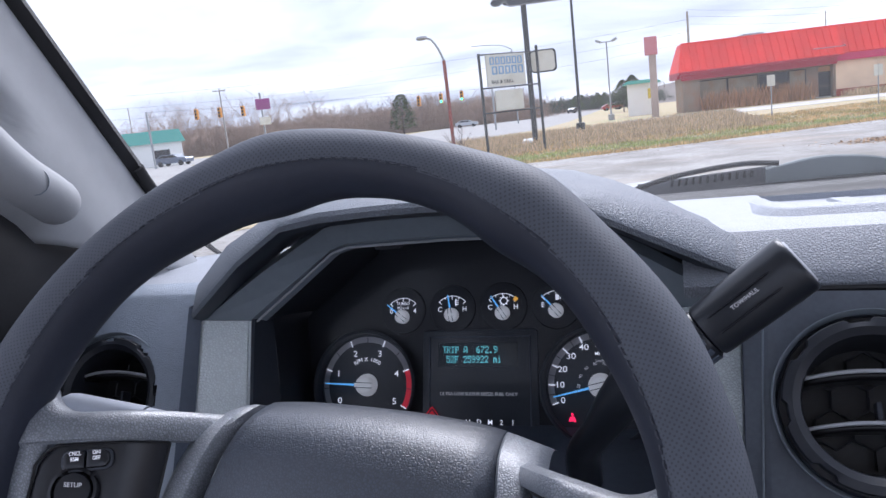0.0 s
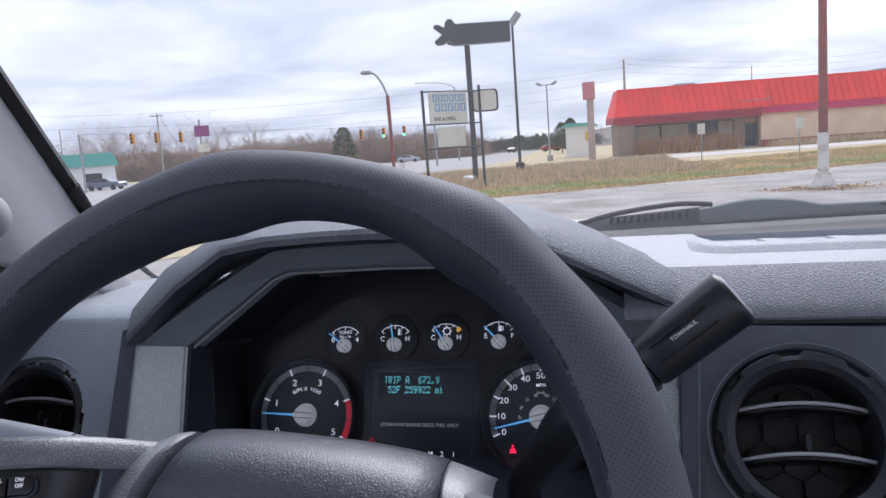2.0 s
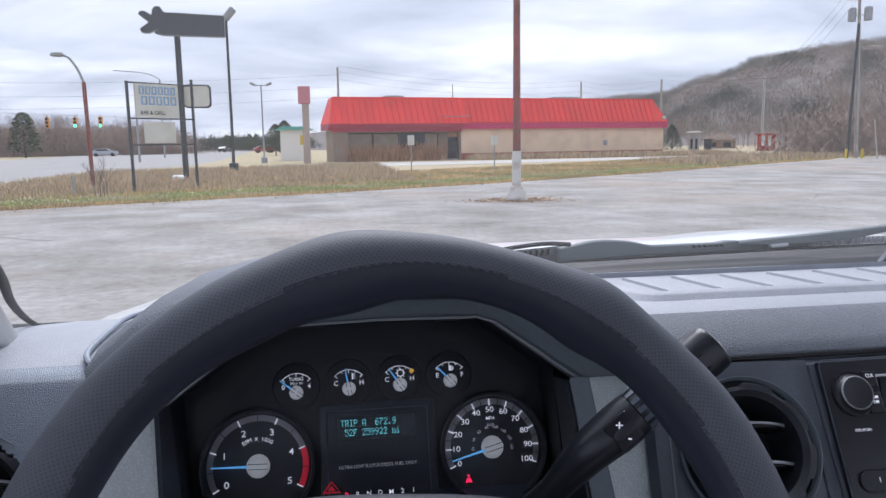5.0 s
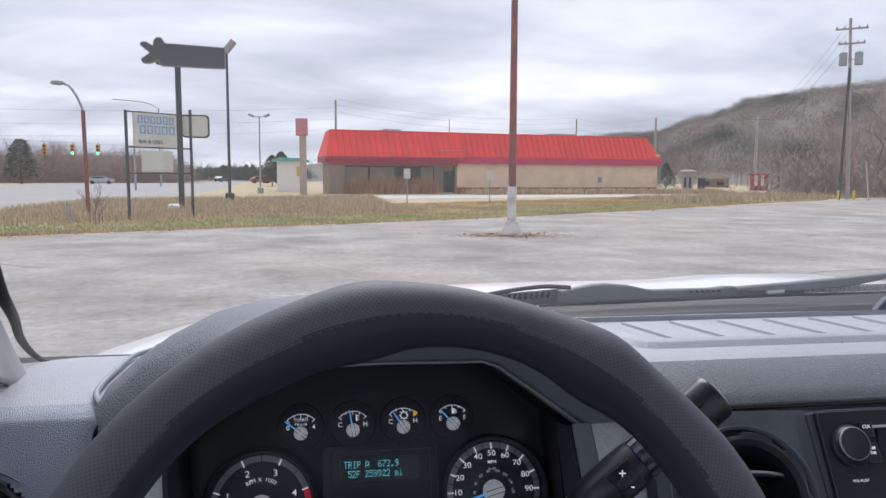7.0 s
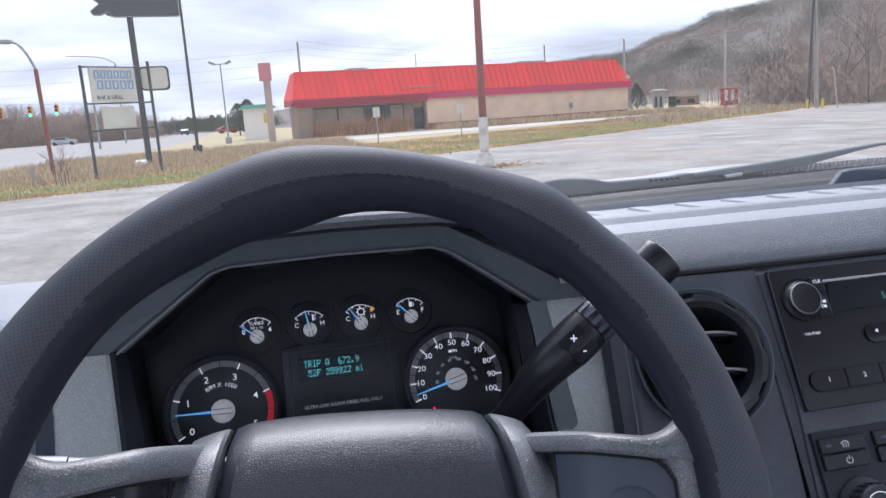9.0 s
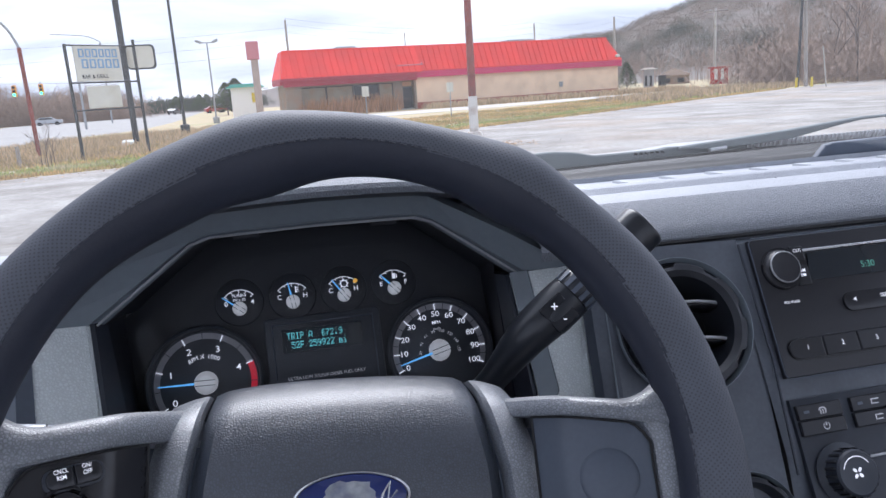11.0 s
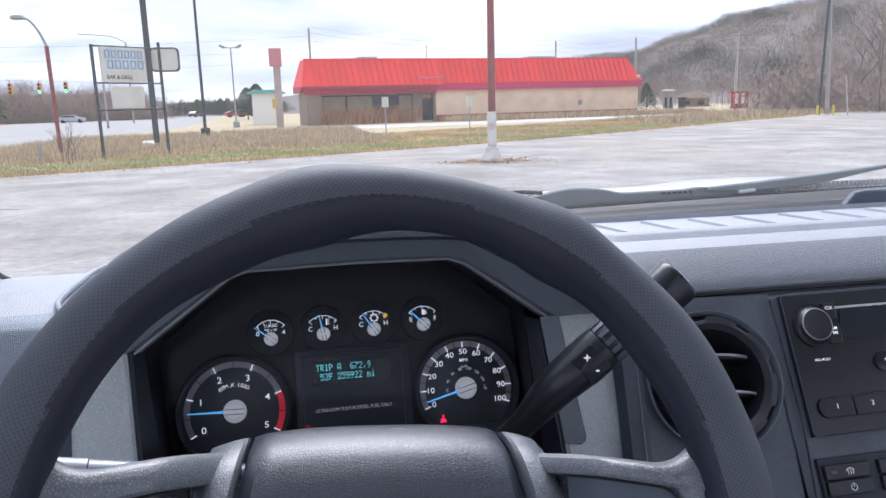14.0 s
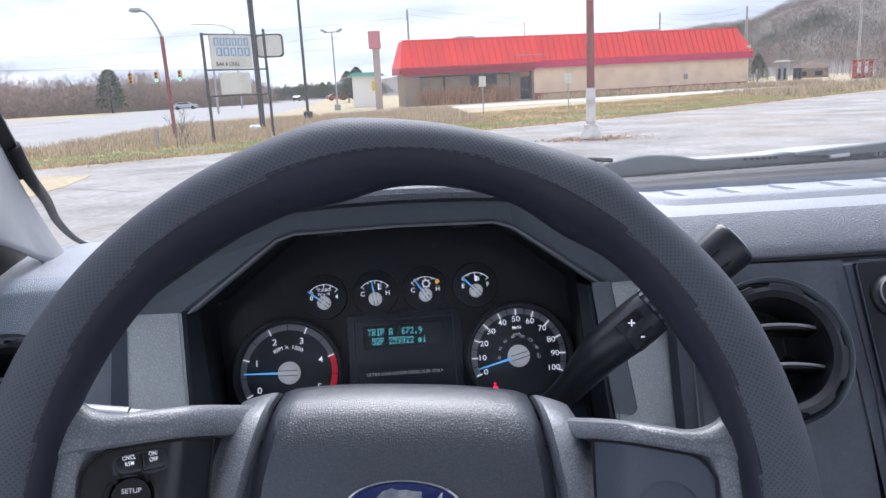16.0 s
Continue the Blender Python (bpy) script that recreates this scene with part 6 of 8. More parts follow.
# ribbed seam between the left panel and the hood
bm = bmesh.new()
seam = smooth_line([(-0.14, 0.815, 1.622), (-0.175, 0.79, 1.620), (-0.213, 0.757, 1.617), (-0.217, 0.70, 1.6175), (-0.217, 0.64, 1.616), (-0.2105, 0.614, 1.6145), (-0.203, 0.600, 1.607), (-0.199, 0.57, 1.568), (-0.193, 0.53, 1.49), (-0.19, 0.49, 1.42)], 40)
tube(bm, seam, 0.0026, 8)
part("seam_strip", bm, M_WEAVE, dash, "dark ribbed seam strip", smooth=True)

# cluster hood and bezel
HC = thing("cluster_hood", "grey grained hood over the instrument cluster", "cluster hood", (CX, 0.65, 1.65))
LIP = [(-0.214, 1.5965), (-0.160, 1.6390), (-0.114, 1.6660), (-0.080, 1.6710), (-0.040, 1.6728), (0.0, 1.6735), (0.040, 1.6728), (0.080, 1.6710), (0.114, 1.6655), (0.160, 1.6425), (0.212, 1.6160)]
MID = [(-0.226, 1.6140), (-0.188, 1.6480), (-0.146, 1.6690), (-0.106, 1.6780), (-0.056, 1.6815), (0.0, 1.6825), (0.056, 1.6815), (0.100, 1.6770), (0.136, 1.6680), (0.176, 1.6520), (0.217, 1.6330)]
CRN = [(-0.230, 1.6180), (-0.190, 1.6500), (-0.148, 1.6720), (-0.106, 1.6830), (-0.056, 1.6870), (0.0, 1.6880), (0.056, 1.6865), (0.096, 1.6810), (0.136, 1.6690), (0.178, 1.6530), (0.2185, 1.6355)]


def hood_row(pts, y, lift=0.0, squash=1.0, bend=0.10):
    # the passenger side of the hood closes in towards the glass
    close = min(1.0, 0.993 - 1.10 * (y - 0.574)) if y > 0.574 else 1.0
    return [(CX + x * (1 - (1 - close) * min(1, max(0.0, (x - 0.05) / 0.1685))), y + bend * max(0.0, abs(x) - 0.11), 1.615 + (z - 1.615) * squash + lift) for x, z in pts]


bm = bmesh.new()
loft(bm, [hood_row(LIP, 0.548, -0.0045), hood_row(LIP, 0.5475), hood_row(LIP, 0.550, 0.0035), hood_row(MID, 0.580, 0, 1, 0.06), hood_row(CRN, 0.64, 0, 1, 0), hood_row(CRN, 0.70, -0.001, 0.96, 0), hood_row(CRN, 0.76, -0.002, 0.80, 0), hood_row(CRN, 0.82, -0.004, 0.48, 0), hood_row(CRN, 0.87, -0.012, 0.1, 0)])
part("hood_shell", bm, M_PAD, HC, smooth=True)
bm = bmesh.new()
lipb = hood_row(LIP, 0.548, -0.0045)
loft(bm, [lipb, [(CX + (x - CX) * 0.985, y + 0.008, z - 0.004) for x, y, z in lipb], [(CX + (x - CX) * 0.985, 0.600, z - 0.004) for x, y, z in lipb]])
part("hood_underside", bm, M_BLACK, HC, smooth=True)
# bezel frame: outer and inner outlines in the same order
BO_ = [(-0.216, 1.5860, 0.574), (-0.153, 1.6250, 0.577), (-0.092, 1.6580, 0.580), (-0.074, 1.6615, 0.581), (0.0, 1.6630, 0.581), (0.074, 1.6615, 0.581), (0.092, 1.6580, 0.580), (0.153, 1.6240, 0.577), (0.212, 1.5880, 0.574)]
BI_ = [(-0.173, 1.5800, 0.590), (-0.134, 1.6080, 0.595), (-0.098, 1.6340, 0.599), (-0.083, 1.6385, 0.600), (0.0, 1.6400, 0.600), (0.083, 1.6385, 0.600), (0.098, 1.6335, 0.599), (0.134, 1.6080, 0.595), (0.172, 1.5800, 0.590)]


def ring_pts(outline, grow=1.0, dy=0.0, dz=0.0):
    return [(CX + x * grow, y + dy, z + dz) for x, z, y in outline]


part("bezel_frame", loft(bmesh.new(), [ring_pts(BO_, 1.02, 0.012, 0.004), ring_pts(BO_), [tuple(Vector(a).lerp(Vector(b), 0.86)) for a, b in zip(ring_pts(BO_), ring_pts(BI_))], [tuple(Vector(a).lerp(Vector(b), 0.92) + Vector((0, 0.004, 0))) for a, b in zip(ring_pts(BO_), ring_pts(BI_))], ring_pts(BI_, 1.0, 0.004), ring_pts(BI_, 0.985, 0.010, -0.003)]), M_BEZEL, HC, "slate grey bezel", smooth=False)
bm = bmesh.new()
tube(bm, [(x, y - 0.0006, z - 0.0004) for x, y, z in ring_pts(BI_)], 0.0011, 6)
part("bezel_lip", bm, M_SATIN, HC, "thin pale edge of the bezel", smooth=True)
# silver side panels
for sx in (-1, 1):
    bm = bmesh.new()
    xo, xi, xb = (0.2155, 0.161, 0.169) if sx > 0 else (0.218, 0.178, 0.165)
    A = [Vector((CX + sx * xo, 0.572, 1.5890)), Vector((CX + sx * xi, 0.588, 1.5835)), Vector((CX + sx * xb, 0.530, 1.468)), Vector((CX + sx * (xo - 0.004), 0.516, 1.468))]
    tmp = bmesh.new()
    lo = [tmp.verts.new(v) for v in A]
    hi = [tmp.verts.new(v + Vector((0, 0.02, -0.012))) for v in A]
    tmp.faces.new(lo)
    tmp.faces.new(list(reversed(hi)))
    for i in range(4):
        tmp.faces.new((lo[i], hi[i], hi[(i + 1) % 4], lo[(i + 1) % 4]))
    bmesh.ops.recalc_face_normals(tmp, faces=tmp.faces[:])
    bmesh.ops.bevel(tmp, geom=tmp.edges[:], offset=0.0025, segments=2, affect="EDGES")
    add(bm, tmp)
    silver = part("silver_panel", bm, M_SILVER, HC, "silver grained side panel", smooth=True)
    if sx > 0:
        bm = bmesh.new()
        # smooth darker strip beside the cluster, ending in a rounded corner
        strip = [A[1].lerp(A[2], k / 12) for k in range(11)]
        far_edge = [A[1].lerp(A[0], 0.27).lerp(A[2].lerp(A[3], 0.40), k / 12) for k in range(10)]
        corner = [A[1].lerp(A[2], f).lerp(A[0].lerp(A[3], f), s) for f, s in ((0.79, 0.365), (0.815, 0.33), (0.83, 0.27), (0.834, 0.20))]
        fwd = (A[1] - A[0]).cross(A[2] - A[1]).normalized()
        fwd = fwd if fwd.y < 0 else -fwd
        loop_ = strip + list(reversed(far_edge + corner))
        lo = [bm.verts.new(q + fwd * 0.0002) for q in loop_]
        hi = [bm.verts.new(q + fwd * 0.0012) for q in loop_]
        bm.faces.new(hi)
        for i in range(len(loop_)):
            bm.faces.new((lo[i], lo[(i + 1) % len(lo)], hi[(i + 1) % len(hi)], hi[i]))
        bmesh.ops.recalc_face_normals(bm, faces=bm.faces[:])
        part("panel_strip", bm, M_BEZEL, silver, "smooth darker strip")
        bm = bmesh.new()
        tube(bm, [q + fwd * 0.0008 for q in far_edge + corner], 0.0005, 6)
        part("groove", bm, M_DARK, silver, "thin groove beside the strip")
    bm = bmesh.new()
    loft(bm, [[(CX + sx * xi, 0.589, 1.582), (CX + sx * xb, 0.528, 1.460)], [(CX + sx * (xi - 0.004), 0.588, 1.582), (CX + sx * (xb - 0.004), 0.526, 1.460)], [(CX + sx * (xi - 0.007), 0.612, 1.578), (CX + sx * (xb - 0.009), 0.575, 1.46)]])
    part("side_wall", bm, M_BLACK, HC)
    bm = bmesh.new()
    loft(bm, [[(CX + sx * (xi - 0.007), 0.612, 1.600), (CX + sx * (xi - 0.007), 0.612, 1.578), (CX + sx * (xb - 0.009), 0.575, 1.44)], [(CX + sx * (xi - 0.003), 0.700, 1.600), (CX + sx * (xi - 0.003), 0.690, 1.575), (CX + sx * (xb - 0.003), 0.66, 1.44)]])
    part("recess_side", bm, M_CLUSTER, HC)
    bm = bmesh.new()
    loft(bm, [[(CX + sx * 0.2145, 0.572, 1.593), (CX + sx * 0.209, 0.508, 1.45)], [(CX + sx * 0.222, 0.566, 1.600), (CX + sx * 0.222, 0.50, 1.45)], [(CX + sx * 0.228, 0.60, 1.600), (CX + sx * 0.228, 0.56, 1.45)]])
    part("outer_wall", bm, M_DARK, HC, smooth=True)
# recess walls from the bezel back to the dial plate
bm = bmesh.new()
inner = ring_pts(BI_, 0.985, 0.010, -0.003)
mid = [(CX + (x - CX) * 0.985, y + 0.030, z - 0.003) for x, y, z in inner]
far_ = [(CX + (x - CX) * 0.95, 0.690 - (1.62 - min(z, 1.62)) * 0.37, z - 0.012) for x, y, z in inner]
loft(bm, [inner, mid, far_])
part("recess_wall", bm, M_CLUSTER, HC, smooth=True)
for x in (-0.055, 0.060):
    bm = bmesh.new()
    box(bm, (0.022, 0.014, 0.004), Matrix.Translation((CX + x, 0.622, 1.6335)), 0.0012)
    part("clip_tab", bm, M_CLUSTER, HC)
# lower column cover between wheel and cluster
bm = bmesh.new()
sweep_x(bm, [(0.655, 1.470), (0.60, 1.455), (0.52, 1.440), (0.47, 1.36), (0.52, 1.15)], [CX - 0.17, CX - 0.08, CX, CX + 0.08, CX + 0.20, 0.375])
part("knee_panel", bm, M_DARK, dash, smooth=True)
# panel with the round vent, between cluster and radio
bm = bmesh.new()
top_, bot_ = [(0.236, 0.556, 1.6035), (0.25, 0.5515, 1.6025), (0.372, 0.5475, 1.600)], [(0.2245, 0.440, 1.36), (0.236, 0.430, 1.36), (0.3565, 0.4215, 1.36)]
cols = []
for k in range(49):
    i, f = (0, k / 4) if k <= 4 else (1, (k - 4) / 44)
    a, b = Vector(top_[i]).lerp(Vector(top_[i + 1]), f), Vector(bot_[i]).lerp(Vector(bot_[i + 1]), f)
    cols.append([a.lerp(b, j / 90) for j in range(91)])
loft(bm, cols)
punch(bm, RV_C, RV_N, RV_R)
part("vent_panel", bm, M_STACK, dash, "dark speckled vent panel")

# crumbs and grit on the dash top
rg = random.Random(12)
bm = bmesh.new()
for _ in range(12):
    x, y = rg.uniform(0.24, 1.2), rg.uniform(0.605, 0.66)
    s = rg.uniform(0.0004, 0.0009)
    box(bm, (s * rg.uniform(1, 2.2), s, s * 0.7), Matrix.Translation((x, y, 1.6372 + s * 0.3)) @ Matrix.Rotation(rg.uniform(0, 3), 4, "Z"))
tagged(part("grit", bm, M_BLACK), "dark specks of grit on the dash top", "grit", kind="stuff")


# ---- steering wheel ----
WC = Vector((0.0212, 0.3231, 1.5537))
WU, WN = Vector((0.99985, 0.01745, 0)), Vector((0.01511, -0.86589, 0.5))
WF = basis(WC, WU, WN.cross(WU))
WH = WF @ Matrix.Rotation(radians(-5), 4, "Z")
WR, Wr = 0.1867, 0.0185
wheel = thing("steering_wheel", "dark steering wheel with perforated stitched cover and grey hub", "steering wheel", WC)

NA, NB = 256, 48


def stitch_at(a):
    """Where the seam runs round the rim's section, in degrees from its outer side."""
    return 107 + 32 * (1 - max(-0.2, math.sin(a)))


def rim_r(a):
    """The cover's half thickness: swells where it bunches, thinner between."""
    d = math.degrees(a) % 360
    r = Wr
    for c, wd, amt in ((98, 8, 0.0030), (54, 7, 0.0036), (73, 11, -0.0016), (28, 10, 0.0014), (152, 10, 0.0006), (124, 10, -0.0006)):
        r += amt * math.exp(-(((d - c + 180) % 360 - 180) / wd) ** 2)
    return r


def rim_in(a):
    """How far the cover sags towards the inside."""
    d = math.degrees(a) % 360
    return 0.0024 * math.exp(-((d - 116) / 13) ** 2) + 0.0010 * math.exp(-((d - 99) / 8) ** 2)


bm = bmesh.new()
uvl = bm.loops.layers.uv.new("metres")
grid = []
for i in range(NA):
    a = 2 * math.pi * i / NA
    r = rim_r(a) + rim_in(a)
    row = []
    for j in range(NB):
        b = 2 * math.pi * j / NB
        rr = WR - rim_in(a) + r * math.cos(b)
        row.append(bm.verts.new(WF @ Vector((rr * math.cos(a), rr * math.sin(a), r * 1.04 * math.sin(b)))))
    grid.append(row)
for i in range(NA):
    for j in range(NB):
        f = bm.faces.new((grid[i][j], grid[(i + 1) % NA][j], grid[(i + 1) % NA][(j + 1) % NB], grid[i][(j + 1) % NB]))
        for lp, (ii, jj) in zip(f.loops, ((i, j), (i + 1, j), (i + 1, j + 1), (i, j + 1))):
            lp[uvl].uv = (2 * math.pi * ii / NA * 0.19, 2 * math.pi * jj / NB * Wr)
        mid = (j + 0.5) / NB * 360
        # past the seam the rim takes the shade-darkened smooth material
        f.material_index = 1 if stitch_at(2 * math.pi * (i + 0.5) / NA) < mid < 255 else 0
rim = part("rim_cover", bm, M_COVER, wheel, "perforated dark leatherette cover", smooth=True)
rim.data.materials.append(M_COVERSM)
bm = bmesh.new()
for k in range(190):
    a = 2 * math.pi * k / 190
    b = radians(stitch_at(a))
    q = lambda aa, bb, o=0.0003: WF @ Vector(((WR - rim_in(aa) + (rim_r(aa) + rim_in(aa) + o) * math.cos(bb)) * math.cos(aa), (WR - rim_in(aa) + (rim_r(aa) + rim_in(aa) + o) * math.cos(bb)) * math.sin(aa), ((rim_r(aa) + rim_in(aa)) * 1.04 + o) * math.sin(bb)))
    tube(bm, [q(a, b), q(a + 0.010, b, 0.0009), q(a + 0.020, b)], 0.0005, 5)
part("stitching", bm, M_THREAD, wheel, "dark stitched seam", kind="stuff")


def wh(u, w, n):
    return WH @ Vector((u, w, n))


# hub cover, domed, with soft edges
bm = bmesh.new()
def hub_half(w):
    """Half the width of the middle cover at height w."""
    return 0.0765 + 0.010 * min(1, max(0, (0.066 - w) / 0.06)) - 0.018 * max(0, (-w - 0.02) / 0.08)


rows = []
ws_ = [0.0690, 0.0685, 0.0658, 0.0622, 0.0580, 0.0530, 0.0460, 0.0340, 0.012, -0.01, -0.035, -0.06, -0.085, -0.10]
dome = [-0.092, -0.080, -0.0735, -0.0668, -0.0602, -0.0543, -0.0492, -0.0443, -0.0404, -0.0395, -0.0410, -0.046, -0.056, -0.075]
for w, n0 in zip(ws_, dome):
    hw = hub_half(w)
    row = []
    for i in range(21):
        s = -1 + 2 * i / 20
        edge = max(0, (abs(s) - 0.90) / 0.10)
        row.append(wh(hw * s, w - 0.004 * abs(s) ** 3, n0 - 0.0075 * abs(s) ** 2 - 0.010 * edge ** 2))
    rows.append(row)
loft(bm, rows)
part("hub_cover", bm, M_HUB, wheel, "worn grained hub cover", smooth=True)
def spoke_n(f):
    """How far forward the spoke's face lies, from hub (0) to rim (1)."""
    k = min(1.0, f / 0.36)
    return -0.044 + 0.045 * (1 - (1 - min(f, 1.0)) ** 2) - 0.030 * (1 - k * k * (3 - 2 * k))


def spoke_low(f):
    """The lower edge of the spoke's top bar."""
    return 0.0384 - 0.0215 * f


# side saddles with a groove between them and the cover
for sx in (-1, 1):
    bm = bmesh.new()
    rows = []
    for w, n0 in zip(ws_, dome):
        hw = hub_half(w) + 0.0022
        k = 0.0
        row = []
        for f, dn in ((0.0, -0.022), (0.02, -0.010), (0.10, -0.0065), (0.35, -0.0050), (0.70, -0.0085), (0.92, -0.014), (1.0, -0.026)):
            width = 0.0245
            row.append(wh(sx * (hw + width * f), w - 0.005 - 0.006 * f, n0 + dn + 0.002))
        rows.append(row)
    loft(bm, rows)
    # saddles share the lifted spoke colour for their bright tops
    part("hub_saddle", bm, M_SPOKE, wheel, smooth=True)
    # spoke: top bar from the saddle to the rim
    bm = bmesh.new()
    rows = []
    for f in [k / 24 for k in range(25)]:
        nm_ = spoke_n(f)
        top, bot = 0.0505 - 0.0200 * f + 0.24 * max(0, f - 0.60) ** 2 + (0.0055 if sx < 0 else 0.0), spoke_low(f)
        h = top - bot
        rows.append([wh(sx * (0.084 + 0.102 * f), w, nm_ + dn) for w, dn in ((top - 0.016, -0.034), (top - 0.005, -0.024), (top - 0.001, -0.017), (top, -0.011), (top - 0.0015, -0.005), (top - 0.25 * h, -0.0005), (top - 0.5 * h, 0.0018), (bot + 0.002, 0.0024), (bot + 0.0004, 0.0010), (bot, -0.006))])
    loft(bm, rows)
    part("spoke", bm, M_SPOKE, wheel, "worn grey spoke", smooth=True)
    # strut down the pad's outer side, running into the rim
    bm = bmesh.new()
    rows = []
    for f in [k / 16 for k in range(17)]:
        w = 0.030 - 0.110 * f
        u0 = 0.1572 - 0.008 * max(0, f - 0.5) - 0.0080 * max(0, 1 - f / 0.18) ** 2
        n0 = spoke_n(0.70) - 0.010 * f
        rows.append([wh(sx * (u0 + du), w, n0 + dn) for du, dn in ((0.0, -0.010), (0.0004, -0.002), (0.0020, 0.0012), (0.006, 0.0032), (0.014, 0.0040), (0.024, 0.000), (0.032, -0.008))])
    loft(bm, rows)
    part("spoke_side", bm, M_SPOKE, wheel, smooth=True)
    # inset pad with rounded outer corner, and the dark gap round it
    bm = bmesh.new()
    rows, edge_in, edge_top = [], [], []
    for k in range(17):
        u = 0.1045 + (0.1570 - 0.1045) * k / 16
        f = (u - 0.084) / 0.102
        wt = spoke_low(f) - 0.0004 - 0.0095 * max(0, (u - 0.1455) / 0.0115) ** 2.4
        rows.append([wh(sx * u, wt + (-0.075 - wt) * j / 8, spoke_n(f) - 0.0035 - 0.05 * max(0, -(wt + (-0.075 - wt) * j / 8) - 0.03)) for j in range(9)])
        edge_top.append(wh(sx * u, wt, spoke_n(f) - 0.0015))
    loft(bm, rows)
    pad = part("spoke_pad", bm, M_GLOSSBLACK if sx < 0 else M_PADDARK, wheel, "black inset pad", smooth=True)
    bm = bmesh.new()
    tube(bm, [q + (wh(0, 0, 0.001) - wh(0, 0, 0)) for q in reversed(rows[0])] + edge_top + [q + (wh(0, 0, 0.001) - wh(0, 0, 0)) for q in rows[-1][1:]], 0.0008, 6)
    part("pad_gap", bm, M_RUBBER, pad, "dark gap round the pad")
    if sx > 0:
        bm = bmesh.new()
        bmesh.ops.create_uvsphere(bm, u_segments=24, v_segments=12, radius=0.0158, matrix=WH @ Matrix.Translation((0.1353, -0.003, spoke_n(0.503) - 0.0042)) @ Matrix.Rotation(radians(-23), 4, "Y") @ Matrix.Diagonal((1, 1, 0.20, 1)))
        part("round_button", bm, M_PADDARK, pad, smooth=True)
    else:
        pf = basis(wh(-0.1327, 0.0185, spoke_n(0.477) - 0.0012), WH.to_3x3() @ Vector((1, 0.24, -0.44)), WH.to_3x3() @ Vector((-0.24, 1, 0))) @ Matrix.Diagonal((0.66, 0.84, 1, 1))
        pr = basis(wh(-0.1343, 0.0028, spoke_n(0.49) - 0.0012), WH.to_3x3() @ Vector((1, 0.10, -0.44)), WH.to_3x3() @ Vector((-0.10, 1, 0))) @ Matrix.Diagonal((0.72, 0.72, 1, 1))
        bm = bmesh.new()
        prism(bm, [(0.0205 * (1 if abs(math.cos(a)) < 1e-9 else math.copysign(abs(math.cos(a)) ** 0.35, math.cos(a))), 0.0068 * math.copysign(abs(math.sin(a)) ** 0.7, math.sin(a))) for a in [2 * math.pi * (k + 0.5) / 28 for k in range(28)]], 0.0012, pf @ Matrix.Translation((0.002, 0.0005, -0.0005)), 0.0005)
        bezel = part("button_bezel", bm, M_BLACK, pad, smooth=True)
        for sgn, txt in ((-1, "CNCL\nRSM"), (1, "ON/\nOFF")):
            bm = bmesh.new()
            r, w0, hh = 0.0052, 0.0185, 0.0054
            pts = [(0.0006, -hh), (w0 - r, -hh)] + [(w0 - r + r * math.cos(radians(a)), hh / r * r * math.sin(radians(a))) for a in range(-75, 76, 15)] + [(w0 - r, hh), (0.0006, hh)]
            prism(bm, [(sgn * x + 0.002, y + 0.0005) for x, y in (pts if sgn > 0 else reversed(pts))], 0.003, pf @ Matrix.Translation((0, 0, 0.0005)), 0.0012)
            b_ = part("button", bm, M_GLOSSBLACK, pad, smooth=True)
            writing("print", txt, 0.0035, pf @ Matrix.Translation((sgn * 0.0085 + 0.002, 0.0026, 0.0038)), M_WHITE, b_, 0.00005)
        bm = bmesh.new()
        lathe(bm, [(0, 0.0035), (0.0125, 0.003), (0.0140, 0.001), (0.0140, -0.002)], pr, 28)
        ring = part("button_ring", bm, M_GLOSSBLACK, pad, smooth=True)
        for k in range(4):
            bm = bmesh.new()
            arc_pts = [[(rad * math.cos(radians(a)), rad * math.sin(radians(a)), h) for a in range(50 + 90 * k, 131 + 90 * k, 10)] for rad, h in ((0.0146, 0.0), (0.0150, 0.0030), (0.0172, 0.0026), (0.0180, 0.0))]
            loft(bm, [[pr @ Vector(q) for q in row] for row in arc_pts])
            part("ring_segment", bm, M_GLOSSBLACK, ring, smooth=True)
        writing("print", "SETUP", 0.0046, pr @ Matrix.Translation((0, 0.004, 0.0036)), M_GREYINK, ring, 0.00005)
# emblem: blue oval, silver edge, worn film
EF = WH @ Matrix.Translation((0.0, -0.0015, -0.0412))
bm = bmesh.new()
lathe(bm, [(0.0, 0.0032), (0.9, 0.0030), (0.93, 0.0026), (0.935, -0.002)], EF @ Matrix.Diagonal((0.0312, 0.0130, 1, 1)), 48)
em = part("emblem", bm, M_BLUE, wheel, "blue oval emblem, half peeled", smooth=True)
bm = bmesh.new()
lathe(bm, [(0.93, 0.0), (0.945, 0.0034), (0.985, 0.0036), (1.0, 0.002), (1.0, -0.003)], EF @ Matrix.Diagonal((0.0316, 0.0133, 1, 1)), 48)
part("emblem_edge", bm, M_CHROME, em, smooth=True)
bm = bmesh.new()
rr = random.Random(4)
pts = [(0.016 * math.cos(a) * rr.uniform(0.75, 1.05) - 0.001, 0.0098 * math.sin(a) * rr.uniform(0.8, 1.05)) for a in [2 * math.pi * k / 22 for k in range(22)]]
prism(bm, pts, 0.0005, EF @ Matrix.Translation((0, 0, 0.0031)))
part("peeled_film", bm, M_SMEAR, em)
bm = bmesh.new()
